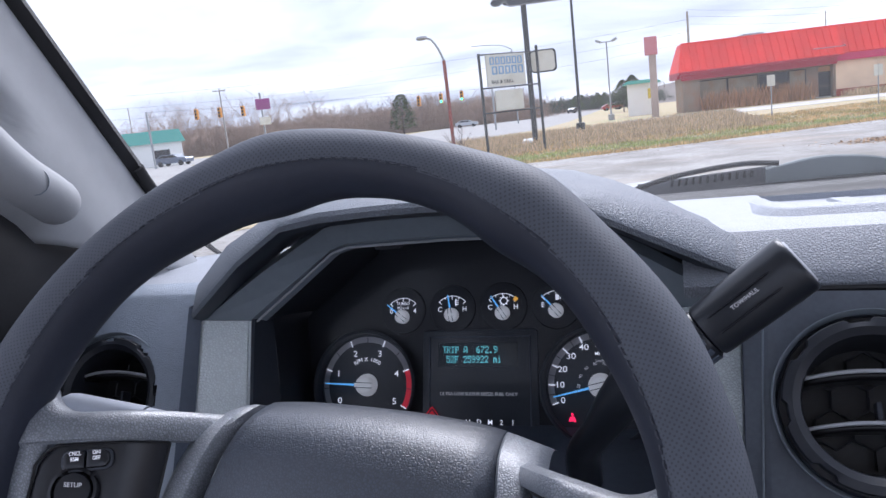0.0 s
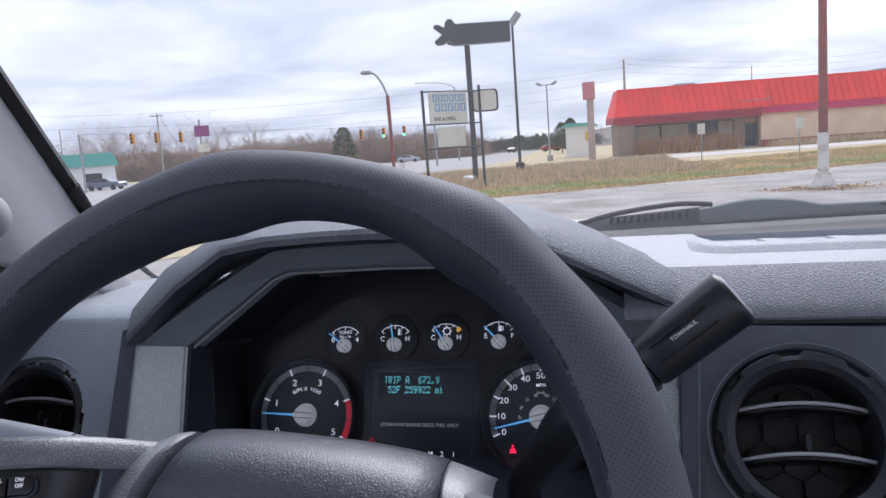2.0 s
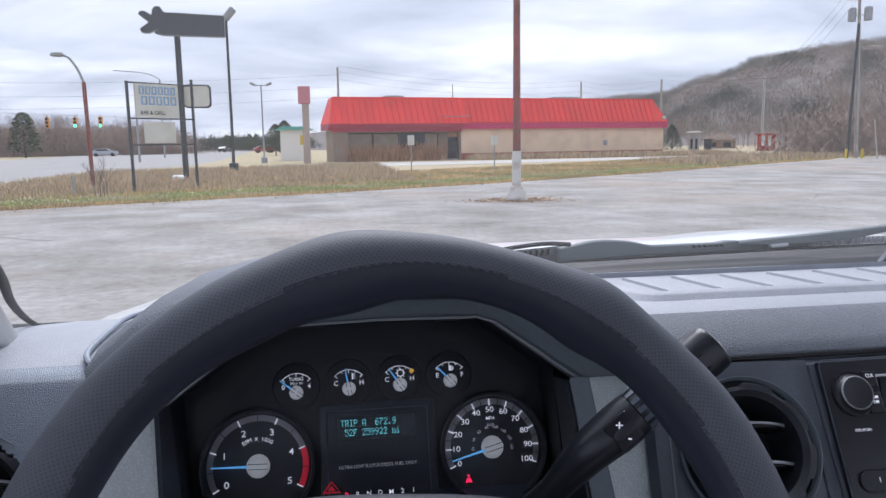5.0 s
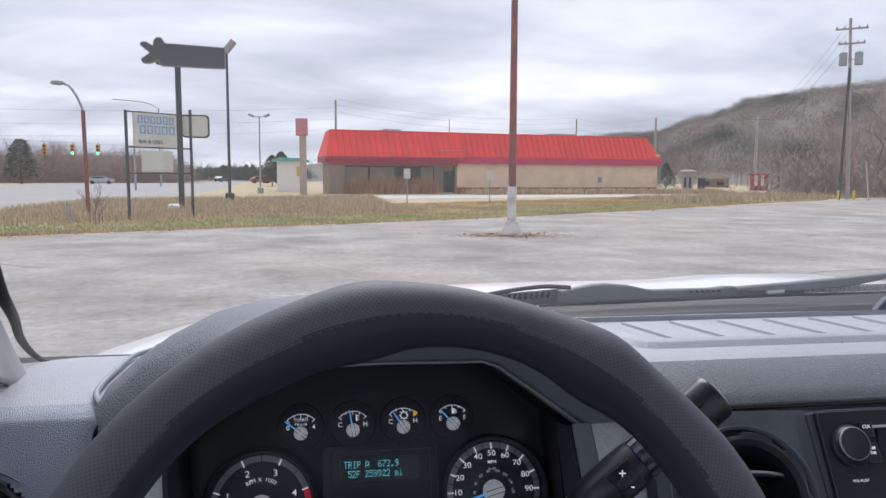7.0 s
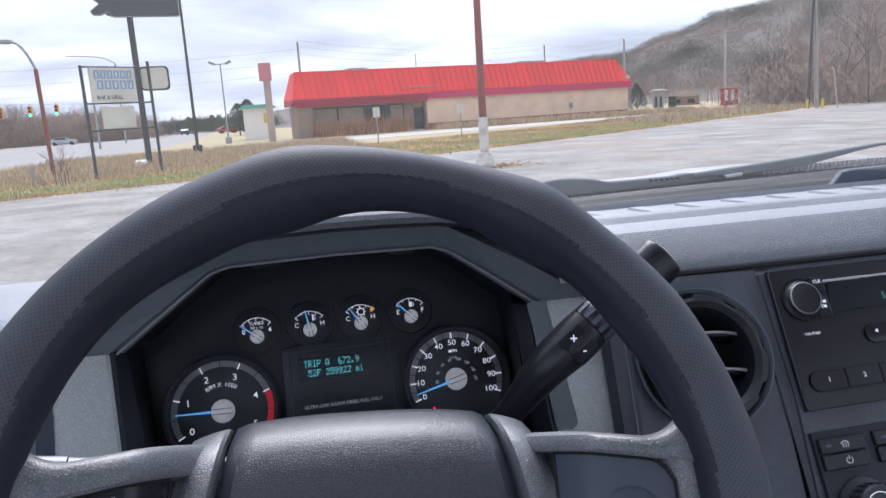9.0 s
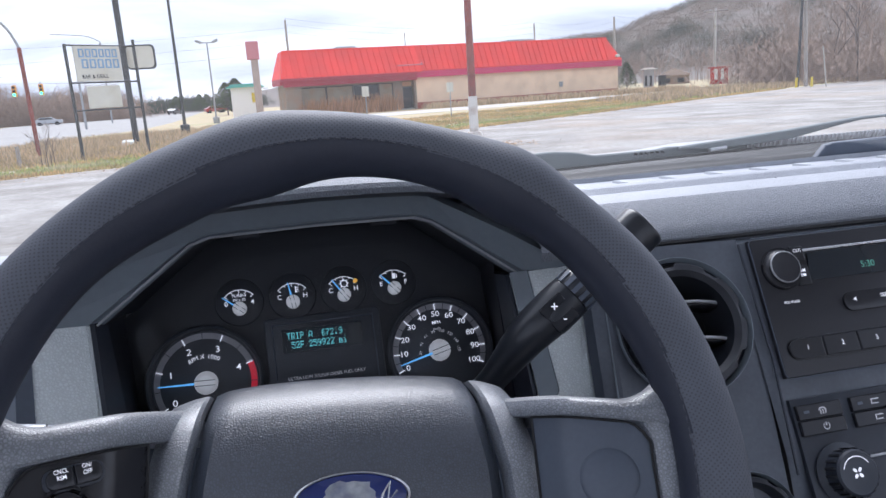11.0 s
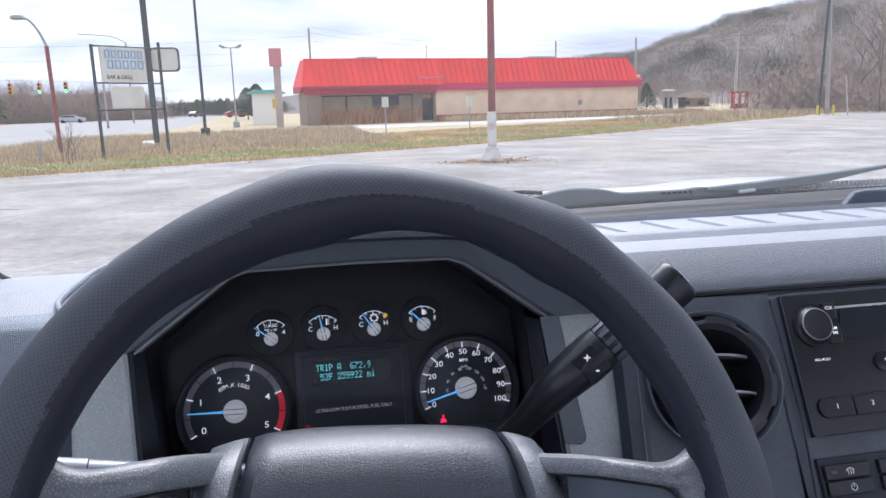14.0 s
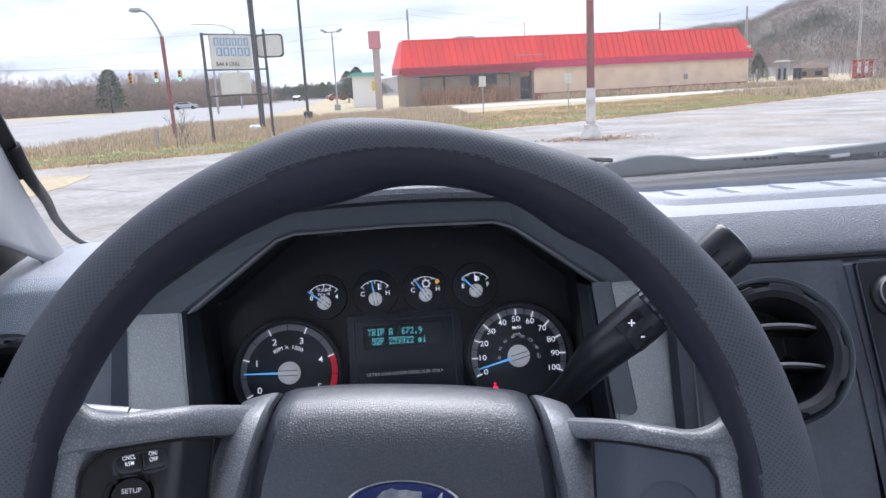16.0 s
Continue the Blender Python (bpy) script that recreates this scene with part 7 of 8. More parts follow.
tube(bm, [EF @ Vector(p) for p in ((0.014, -0.006, 0.0034), (0.0165, 0.001, 0.0034), (0.0205, 0.007, 0.0034), (0.0185, -0.004, 0.0034), (0.024, 0.002, 0.0034))], 0.0006, 6)
part("worn_stroke", bm, M_CHROME, em)
# column and back of the hub
bm = bmesh.new()
lathe(bm, [(0.0, -0.06), (0.062, -0.070), (0.068, -0.090), (0.064, -0.11), (0.058, -0.13), (0.055, -0.24), (0.0, -0.24)], WF @ Matrix.Translation((0, -0.012, 0)), 32)
part("column", bm, M_DARK, wheel, "dark steering column shroud", smooth=True)

# ---- stalks ----
gl = thing("gear_lever", "black column gear lever with plus and minus buttons", "gear lever", (0.14, 0.5, 1.51))
L0, L1, L2 = Vector((0.128, 0.535, 1.475)), Vector((0.189, 0.4965, 1.5755)), Vector((0.2620, 0.500, 1.6330))
axis = (L2 - Vector((0.165, 0.496, 1.558))).normalized()
bm = bmesh.new()
tube(bm, smooth_line([L0, Vector((0.130, 0.522, 1.502)), Vector((0.1435, 0.509, 1.5245)), Vector((0.1645, 0.497, 1.5560)), L1 - axis * 0.002], 12), [0.0120, 0.0119, 0.0117, 0.0113, 0.0108, 0.0106, 0.0110, 0.0122, 0.0138, 0.0152, 0.0163, 0.0169, 0.0172], 28)
part("shaft", bm, M_LEVER, gl, smooth=True)
side = (Vector((0.06, -0.95, 0.35)) - axis * Vector((0.06, -0.95, 0.35)).dot(axis)).normalized()  # faces the driver
KM = Matrix((( axis.x, side.cross(axis).x, side.x, L1.x), (axis.y, side.cross(axis).y, side.y, L1.y), (axis.z, side.cross(axis).z, side.z, L1.z), (0, 0, 0, 1)))
bm = bmesh.new()
tube(bm, [L1 - axis * 0.0080, L1 - axis * 0.004, L1 + axis * 0.006, L1 + axis * 0.0155], [0.0172, 0.0174, 0.0174, 0.0170], 32)
knob = part("knob_body", bm, M_LEVER, gl, smooth=True)
bm = bmesh.new()
box(bm, (0.0205, 0.0225, 0.003), KM @ Matrix.Translation((-0.001, 0, 0.0154)), 0.0010)
bt = part("button", bm, M_GLOSSBLACK, knob, "glossy plus and minus button")
writing("print", "+", 0.0100, KM @ Matrix.Translation((-0.001, 0.0054, 0.0171)) @ Matrix.Rotation(radians(-40), 4, "Z"), M_WHITE, bt, 0.00005)
writing("print", "-", 0.0100, KM @ Matrix.Translation((-0.0005, -0.0058, 0.0171)) @ Matrix.Rotation(radians(-40), 4, "Z"), M_WHITE, bt, 0.00005)
bm = bmesh.new()
lathe(bm, [(0.0, -0.005), (0.0150, -0.005), (0.0163, -0.003), (0.0163, 0.006), (0.0150, 0.008), (0.0, 0.008)], KM @ Matrix.Translation((0.0205, 0, 0)) @ Matrix.Rotation(radians(90), 4, "Y"), 24)
part("collar", bm, M_LEVER, gl, smooth=True)
for k in range(14):
    a = 2 * math.pi * k / 14
    bm = bmesh.new()
    box(bm, (0.010, 0.0036, 0.0012), KM @ Matrix.Translation((0.0215, 0.0164 * math.cos(a), 0.0164 * math.sin(a))) @ Matrix.Rotation(a, 4, "X") @ Matrix.Rotation(radians(90), 4, "X"))
    part("collar_rib", bm, M_DARK, gl)
klen = (L2 - L1).length


def grip_ring(x, ry, rz, power=0.86, n=40):
    """A softly squared loop round the lever's axis."""
    out = []
    for k in range(n):
        a = 2 * math.pi * (k + 0.5) / n
        c, s = math.cos(a), math.sin(a)
        out.append(KM @ Vector((x, ry * math.copysign(abs(c) ** power, c), -0.0005 + rz * math.copysign(abs(s) ** power, s))))
    return out


bm = bmesh.new()
loft(bm, [grip_ring(x, r, r * 0.97) for x, r in ((0.0290, 0.0060), (0.0290, 0.0150), (0.0300, 0.0163), (0.0330, 0.0168), (0.050, 0.0173), (klen - 0.006, 0.0180), (klen - 0.0025, 0.0180), (klen - 0.0008, 0.0175), (klen, 0.0166), (klen - 0.0006, 0.0152), (klen - 0.0016, 0.0146), (klen - 0.0016, 0.002))], closed=True)
kend = part("end_grip", bm, M_LEVER, gl, "smooth black end grip with a satin edge", smooth=True)
bm = bmesh.new()
for y in (-0.0052, 0.0056):
    tube(bm, [KM @ Vector((x, y, 0.0163 + (x - 0.034) * 0.018)) for x in (0.036, 0.038, klen - 0.017, klen - 0.015)], [0.0002, 0.0007, 0.0007, 0.0002], 6)
part("grip_ridge", bm, M_GLOSSBLACK, kend)
writing("print", "TOW/HAUL", 0.0034, KM @ Matrix.Translation((klen - 0.034, 0.0018, 0.0176)), M_GREYINK, kend, 0.00005)
bm = bmesh.new()
loft(bm, [grip_ring(klen + dx, r, r * 0.97) for dx, r in ((-0.0020, 0.0148), (0.0004, 0.0144), (0.0012, 0.0134), (0.0014, 0.006), (0.0014, 0.0005))], closed=True)
part("end_button", bm, M_SATIN, kend, "satin grey end button", smooth=True)

ts = thing("turn_stalk", "satin grey turn signal stalk", "stalk", (-0.17, 0.43, 1.56))
bm = bmesh.new()
S0, S1 = Vector((-0.212, 0.432, 1.569)), Vector((-0.03, 0.452, 1.532))
tube(bm, [S0, S0.lerp(S1, 0.03), S0.lerp(S1, 0.06), S0.lerp(S1, 0.34)], [0.005, 0.0082, 0.0090, 0.0084], 24)
part("grip", bm, M_STALK, ts, smooth=True)
bm = bmesh.new()
tube(bm, [S0.lerp(S1, 0.345), S0.lerp(S1, 0.46), S0.lerp(S1, 1.0)], [0.0078, 0.0072, 0.0068], 16)
part("shaft", bm, M_STALK, ts, smooth=True)


# ---- instrument cluster ----
CO, CV = Vector((CX, 0.6446, 1.501)), Vector((0, 0.351, 0.936))
CF = basis(CO, (1, 0, 0), CV)
clu = thing("instrument_cluster", "dark instrument cluster with white figures and blue needles", "gauges", CO)


def cl(u, v, n=0.0):
    return CF @ Matrix.Translation((u, v, n))


bm = bmesh.new()
prism(bm, [(-0.19, -0.06), (0.19, -0.06), (0.178, 0.06), (0.105, 0.128), (0.068, 0.137), (-0.068, 0.137), (-0.105, 0.128), (-0.178, 0.06)], 0.004, cl(0, 0, -0.0135))
part("back_plate", bm, M_CLUSTER, clu)


def arc_band(bm, m, r0, r1, a0, a1, steps=24, th=0.0004):
    """A flat curved band; angles clockwise from straight up."""
    inner_, outer_ = [], []
    for k in range(steps + 1):
        a = radians(a0 + (a1 - a0) * k / steps)
        inner_.append(m @ Vector((r0 * math.sin(a), r0 * math.cos(a), th)))
        outer_.append(m @ Vector((r1 * math.sin(a), r1 * math.cos(a), th)))
    loft(bm, [inner_, outer_])


def dial(u, v, r, a0, a1, count, labels, label_r, size, needle, red=None, name="dial", cap=0.0092, needle_len=0.86, minor=2):
    m = cl(u, v, -0.008)
    bm = bmesh.new()
    lathe(bm, [(r + 0.004, 0.010), (r + 0.0025, 0.0115), (r + 0.001, 0.010), (r, 0.0), (0, 0.0)], m, 56)
    d = part(name, bm, M_DIAL, clu, smooth=True)
    bm = bmesh.new()
    arc_band(bm, m, r * 0.84, r * 0.955, a0, a1, 48)
    part("ring_band", bm, M_DIALRING, d)
    if red:
        bm = bmesh.new()
        arc_band(bm, m, r * 0.84, r * 0.955, red[0], red[1], 12, 0.0007)
        part("red_band", bm, M_RED, d)
    bm, bk = bmesh.new(), bmesh.new()
    for k in range(count):
        a = radians(a0 + (a1 - a0) * k / (count - 1))
        box(bm, (0.0011, r * 0.13, 0.0004), m @ Matrix.Rotation(-a, 4, "Z") @ Matrix.Translation((0, r * 0.88, 0.0011)))
    for k in range((count - 1) * minor):
        a = radians(a0 + (a1 - a0) * (k + 0.5 if minor == 1 else k) / ((count - 1) * minor))
        box(bk, (0.0006, r * 0.115, 0.0004), m @ Matrix.Rotation(-a, 4, "Z") @ Matrix.Translation((0, r * 0.897, 0.0009)))
    part("ticks", bm, M_WHITE, d)
    part("minor_ticks", bk, M_BLACK, d)
    for k, txt in enumerate(labels):
        a = radians(a0 + (a1 - a0) * k / (len(labels) - 1))
        lr = label_r * r
        writing("figure", txt, size, m @ Matrix.Translation((lr * math.sin(a), lr * math.cos(a), 0.0008)), M_WHITE, d, 0.0001, stretch=1.15, bold=0.002)
    a = radians(needle)
    bm = bmesh.new()
    nm = m @ Matrix.Rotation(-a, 4, "Z")
    prism(bm, [(-0.00115, 0.004), (0.00115, 0.004), (0.0005, r * needle_len), (-0.0005, r * needle_len)], 0.0012, nm @ Matrix.Translation((0, 0, 0.006)))
    part("needle", bm, M_NEEDLE, d)
    bm = bmesh.new()
    lathe(bm, [(0, 0.0108), (cap * 0.55, 0.0105), (cap * 0.80, 0.0098), (cap * 0.93, 0.0084), (cap * 0.95, 0.004), (cap * 1.12, 0.0025), (cap * 1.14, 0.0)], m, 32)
    hub = part("needle_cap", bm, M_HUBCAP, d, smooth=True)
    bm = bmesh.new()
    box(bm, (cap * 0.42, cap * 1.9, 0.0007), nm @ Matrix.Translation((0, 0, 0.0105)), 0.0002)
    part("cap_bar", bm, M_HUBCAP, hub)
    for x in (-0.24, 0.24):
        bm = bmesh.new()
        box(bm, (cap * 0.06, cap * 1.9, 0.0009), nm @ Matrix.Translation((cap * x, 0, 0.0106)))
        part("cap_groove", bm, M_BLACK, hub)
    return d, m


td, tm = dial(-0.1075, -0.0005, 0.0470, -118, 118, 6, "012345", 0.665, 0.0082, -88, red=(70.8, 118), name="tachometer")
for k, ch in enumerate("RPM X 1000"):
    if ch != " ":
        a = radians(-31 + 62 * k / 9)
        writing("print", ch, 0.0052, tm @ Matrix.Rotation(-a, 4, "Z") @ Matrix.Translation((0, 0.0236, 0.0008)), M_WHITE, td, 0.0001, bold=0.0)
sd, sm = dial(0.1075, 0.0005, 0.0470, -112, 112, 11, [str(10 * k) for k in range(11)], 0.735, 0.0073, -104, name="speedometer")
writing("print", "MPH", 0.0042, sm @ Matrix.Translation((0, 0.0265, 0.0008)), M_WHITE, sd, 0.0001)
writing("print", "km/h", 0.0036, sm @ Matrix.Translation((0, 0.0205, 0.0008)), M_GREYINK, sd, 0.0001)
for k in range(8):
    a = radians(-92 + 184 * k / 7)
    writing("inner_figure", str(20 + 20 * k), 0.0036, sm @ Matrix.Translation((0.0185 * math.sin(a), 0.0185 * math.cos(a), 0.0008)) @ Matrix.Rotation(-a * 0.8, 4, "Z"), M_GREYINK, sd, 0.0001)


def small_gauge(u, v, left, right, needle, extra=None):
    m = cl(u, v - 0.0, -0.008)
    bm = bmesh.new()
    lathe(bm, [(0.0222, -0.0020), (0.0214, -0.0002), (0.0206, 0.0), (0, 0.0)], m @ Matrix.Translation((0, 0.006, 0)), 36)
    d = part("small_gauge", bm, M_CLUSTER, clu, smooth=True)
    bm = bmesh.new()
    arc_band(bm, m, 0.0172, 0.0178, -48, 48, 20)
    for a in (-46, -23, 0, 23, 46):
        big = a in (-46, 0, 46)
        box(bm, (0.0006, 0.0036 if big else 0.0022, 0.0004), m @ Matrix.Rotation(-radians(a), 4, "Z") @ Matrix.Translation((0, 0.0160 if big else 0.0166, 0.0008)))
    part("scale", bm, M_WHITE, d)
    for txt, x, sz in ((left, -0.0118, 0.0062), (right, 0.0118, 0.0062)):
        writing("letter", txt, sz, m @ Matrix.Translation((x, 0.0052, 0.0008)), M_WHITE, d, 0.0001)
    nm = m @ Matrix.Rotation(-radians(needle), 4, "Z")
    bm = bmesh.new()
    prism(bm, [(-0.0009, 0.003), (0.0009, 0.003), (0.00035, 0.0185), (-0.00035, 0.0185)], 0.001, nm @ Matrix.Translation((0, 0, 0.004)))
    part("needle", bm, M_NEEDLE, d)
    bm = bmesh.new()
    lathe(bm, [(0, 0.0080), (0.0040, 0.0077), (0.0057, 0.0069), (0.0063, 0.0058), (0.0063, 0.0)], m, 26)
    hub = part("needle_cap", bm, M_HUBCAP, d, smooth=True)
    bm = bmesh.new()
    for x in (-0.0016, 0.0016):
        box(bm, (0.0005, 0.0125, 0.0007), nm @ Matrix.Translation((x, 0, 0.0075)))
    part("cap_groove", bm, M_BLACK, hub)
    return d, m


g, m = small_gauge(-0.0722, 0.0622, "0", "4", -52)
writing("print", "TURBO", 0.0040, m @ Matrix.Translation((0, 0.0122, 0.0008)), M_WHITE, g, 0.0001)
writing("print", "PSI x 10", 0.0034, m @ Matrix.Translation((0, 0.0082, 0.0008)), M_WHITE, g, 0.0001)
g, m = small_gauge(-0.0240, 0.0628, "C", "H", -10)
bm = bmesh.new()
box(bm, (0.0012, 0.006, 0.0003), m @ Matrix.Translation((0.0035, 0.0115, 0.0008)))
for k in range(3):
    box(bm, (0.0024, 0.0006, 0.0003), m @ Matrix.Translation((0.0050, 0.0095 + 0.0018 * k, 0.0008)))
part("temperature_symbol", bm, M_WHITE, g)
g, m = small_gauge(0.0236, 0.0636, "C", "H", -34)
bm = bmesh.new()
lathe(bm, [(0.0026, 0.001), (0.0036, 0.001)], m @ Matrix.Translation((0.001, 0.0108, 0)), 18)
for k in range(8):
    a = 2 * math.pi * k / 8
    box(bm, (0.0008, 0.0012, 0.0003), m @ Matrix.Translation((0.001 + 0.0041 * math.cos(a), 0.0108 + 0.0041 * math.sin(a), 0.001)) @ Matrix.Rotation(a + math.pi / 2, 4, "Z"))
part("gearbox_symbol", bm, M_WHITE, g)
bm = bmesh.new()
arc_band(bm, m, 0.0150, 0.0190, 38, 50, 4, 0.0012)
part("amber_mark", bm, mat("amber_mark", (0.8, 0.45, 0.06), 0.5, emit=(0.8, 0.42, 0.05), emit_strength=0.25), g)
g, m = small_gauge(0.0715, 0.0645, "E", "F", -42)
bm = bmesh.new()
box(bm, (0.0030, 0.0048, 0.0003), m @ Matrix.Translation((0.001, 0.0118, 0.0008)))
box(bm, (0.0008, 0.0036, 0.0003), m @ Matrix.Translation((0.0036, 0.0116, 0.0008)))
part("pump_symbol", bm, M_WHITE, g)

# centre panel and display
bm = bmesh.new()
prism(bm, [(-0.0525, -0.052), (0.0545, -0.052), (0.0545, 0.0470), (0.0515, 0.0495), (-0.0495, 0.0495), (-0.0525, 0.0470)], 0.0055, cl(0, 0, -0.0135), 0.0015)
cp = part("centre_panel", bm, M_BLACK, clu, smooth=True)
bm = bmesh.new()
prism(bm, [(-0.045, -0.040), (0.047, -0.040), (0.047, 0.0425), (-0.045, 0.0425)], 0.0008, cl(0, 0, -0.0092))
part("inner_panel", bm, M_DIAL, cp)
bm = bmesh.new()
tube(bm, [cl(x, y, -0.0078).translation for x, y in ((-0.0455, -0.040), (-0.0455, 0.0430), (0.0475, 0.0430), (0.0475, -0.040))], 0.0008, 6)
part("panel_edge", bm, M_DARK, cp)
bm = bmesh.new()
prism(bm, [(-0.0375, 0.0160), (0.0362, 0.0160), (0.0362, 0.0378), (-0.0375, 0.0378)], 0.0008, cl(0, 0, -0.0083))
lcd = part("display", bm, M_LCD, cp, "dark display window")
DOTS = {"T": "11111 00100 00100 00100 00100 00100 00100", "R": "11110 10001 10001 11110 10100 10010 10001", "I": "01110 00100 00100 00100 00100 00100 01110",
        "P": "11110 10001 10001 11110 10000 10000 10000", "A": "01110 10001 10001 10001 11111 10001 10001", "F": "11111 10000 10000 11110 10000 10000 10000",
        "2": "01110 10001 00001 00010 00100 01000 11111", "5": "11111 10000 11110 00001 00001 10001 01110", "6": "00110 01000 10000 11110 10001 10001 01110",
        "7": "11111 00001 00010 00100 01000 01000 01000", "9": "01110 10001 10001 01111 00001 00010 01100", ".": "00000 00000 00000 00000 00000 01100 01100",
        "m": "00000 00000 11010 10101 10101 10101 10101", "i": "00100 00000 01100 00100 00100 00100 01110"}
PX_, PY_ = 0.00066, 0.00088


def dot_text(text, x, y):
    """A line of lit dots, five by seven a character."""
    for k, ch in enumerate(text):
        if ch == " ":
            continue
        bm = bmesh.new()
        for j, line in enumerate(DOTS[ch].split()):
            for i, on in enumerate(line):
                if on == "1":
                    box(bm, (PX_ * 0.76, PY_ * 0.76, 0.0001), cl(x + (6 * k + i) * PX_, y - j * PY_, -0.0073))
        part("segments", bm, M_LCDTEXT, lcd)


dot_text("TRIP A  672.9", -0.0325, 0.0340)
dot_text("52F 259922 mi", -0.0290, 0.0255)
writing("print", "ULTRA LOW SULFUR DIESEL FUEL ONLY", 0.0042, cl(0.0, -0.0077, -0.0078), M_GREYINK, cp, 0.00005, stretch=0.94, bold=0.003)
for k, ch in enumerate("PRNDM21"):
    writing("gear_letter", ch, 0.0060, cl(-0.0300 + 0.0102 * k, -0.0320, -0.0078), M_WARN if k == 0 else M_WHITE, cp, 0.00005)
# warning symbols
bm = bmesh.new()
lathe(bm, [(0, 0.0008), (0.0011, 0.0008)], cl(0.083, -0.0236, -0.0075), 16)
prism(bm, [(-0.0030, 0.0), (-0.0012, 0.0006), (0.0012, 0.0006), (0.0030, 0.0), (0.0020, 0.0040), (0.0, 0.0048), (-0.0020, 0.0040)], 0.0004, cl(0.083, -0.0300, -0.0072))
part("belt_light", bm, M_WARN, sd)
bm = bmesh.new()
tri = [(-0.0075, -0.0060), (0.0075, -0.0060), (0.0, 0.0030), (-0.0075, -0.0060)]
tube(bm, [cl(-0.043 + x, -0.0225 + y, -0.0070).translation for x, y in tri], 0.0008, 6)
prism(bm, [(-0.0036, -0.0045), (0.0036, -0.0045), (0.0, 0.0)], 0.0004, cl(-0.043, -0.0225, -0.0072))
part("warning_triangle", bm, M_RED, cp, "red warning triangle")
# clear lens over all, leaning slightly
bm = bmesh.new()
loft(bm, [[CF @ Vector((x, -0.055, 0.012)) for x in (-0.165, 0.0, 0.165)], [CF @ Vector((x * 0.98, 0.055, 0.014)) for x in (-0.165, 0.0, 0.165)], [CF @ Vector((x * 0.56, 0.126, 0.016)) for x in (-0.165, 0.0, 0.165)]])
ln = part("clear_lens", bm, M_LENS, clu, "clear reflective lens", smooth=True)
ln.visible_shadow = False

# ---- round air vents ----
M_RING = mat("dark_vent_ring", (0.023, 0.026, 0.034), 0.40, vary=0.1, vary_scale=30)


def round_vent(c, face_n, r, label, turn=0.0):
    n = Vector(face_n).normalized()
    x = Vector((1, 0, 0)) - n * n.x
    m = basis(c, x, n.cross(x))
    t = thing("air_vent", label, "air vent", c, "round air vents")
    # notched turning ring: raised lands and lower gaps round a smooth inner slope
    bm = bmesh.new()
    steps = 120
    rows = []
    for k in range(steps + 1):
        a = 360 * k / steps
        f = (a / 45) % 1
        gap = 1.0 if f < 0.30 else 0.0
        ca, sa = math.cos(radians(a + turn)), math.sin(radians(a + turn))
        ro = r * (1.02 - 0.055 * gap)
        rows.append([m @ Vector((q * ca, q * sa, h)) for q, h in ((r * 0.76, -0.045), (r * 0.79, -0.006), (r * 0.81, 0.001), (r * 0.90, 0.0045), (ro - 0.0008, 0.0035), (ro, 0.002), (ro, -0.008))])
    loft(bm, rows)
    ringp = part("ring", bm, M_RING, t, "notched dark turning ring", smooth=True)
    bm = bmesh.new()
    lathe(bm, [(r * 0.94, -0.006), (r * 1.05, -0.006)], m, 48)
    part("ring_gap", bm, M_VENT, t)
    bm = bmesh.new()
    lathe(bm, [(r * 1.035, -0.010), (r * 1.04, -0.005), (r * 1.055, -0.004), (r * 1.072, -0.005), (r * 1.075, -0.010)], m, 64)
    part("outer_ring", bm, M_BLACK, t, smooth=True)
    bm = bmesh.new()
    lathe(bm, [(r * 1.070, -0.0065), (r * 1.078, -0.0045), (r * 1.118, 0.0012), (r * 1.126, 0.0012), (r * 1.132, -0.003)], m, 64)
    part("edge_ring", bm, M_BEZEL, t, "bevelled slate ring round the vent", smooth=True)
    bm = bmesh.new()
    lathe(bm, [(0, -0.044), (r * 0.8, -0.044)], m, 32)
    part("back", bm, M_VENT, t)
    for y in (-0.30, 0.30):
        hw = r * 0.775 * math.sqrt(max(0.05, 1 - y * y))
        bm = bmesh.new()
        sv = [-1 + 2 * k / 12 for k in range(13)]
        pts = [m @ Vector((s * hw, y * r + 0.004 * (1 - s * s), -0.005 - 0.006 * s * s)) for s in sv]
        pb = [m @ Vector((s * hw, y * r - 0.002 + 0.004 * (1 - s * s), -0.030)) for s in sv]
        loft(bm, [pts, pb])
        sl = part("slat", bm, M_VENT, t, smooth=True)
        md = sl.modifiers.new("thick", "SOLIDIFY")
        md.thickness = 0.0022
        bm = bmesh.new()
        tube(bm, [q + m.to_3x3() @ Vector((0, 0.0010, 0.0006)) for q in pts], 0.0013, 8)
        part("slat_edge", bm, M_SATIN, sl, "satin slat edge", smooth=True)
    # honeycomb behind the slats
    bm = bmesh.new()
    s = r * 0.24
    for j in range(-3, 4):
        for i in range(-3, 4):
            cx, cy = (i + 0.5 * (j % 2)) * s * 1.732, j * s * 1.5
            for a in (90, 210, 330):
                e0, e1 = (cx + s * math.cos(radians(a)), cy + s * math.sin(radians(a))), (cx, cy)
                if max(math.hypot(*e0), math.hypot(*e1)) < r * 0.78:
                    tube(bm, [m @ Vector((*e0, -0.036)), m @ Vector((*e1, -0.036))], 0.0009, 4)
    part("honeycomb", bm, M_RADIO, t, kind="stuff")
    bm = bmesh.new()
    box(bm, (0.003, r * 0.22, 0.012), m @ Matrix.Translation((r * 0.05, -r * 0.05, -0.020)), 0.0008)
    part("slider", bm, M_BLACK, t)
    return t


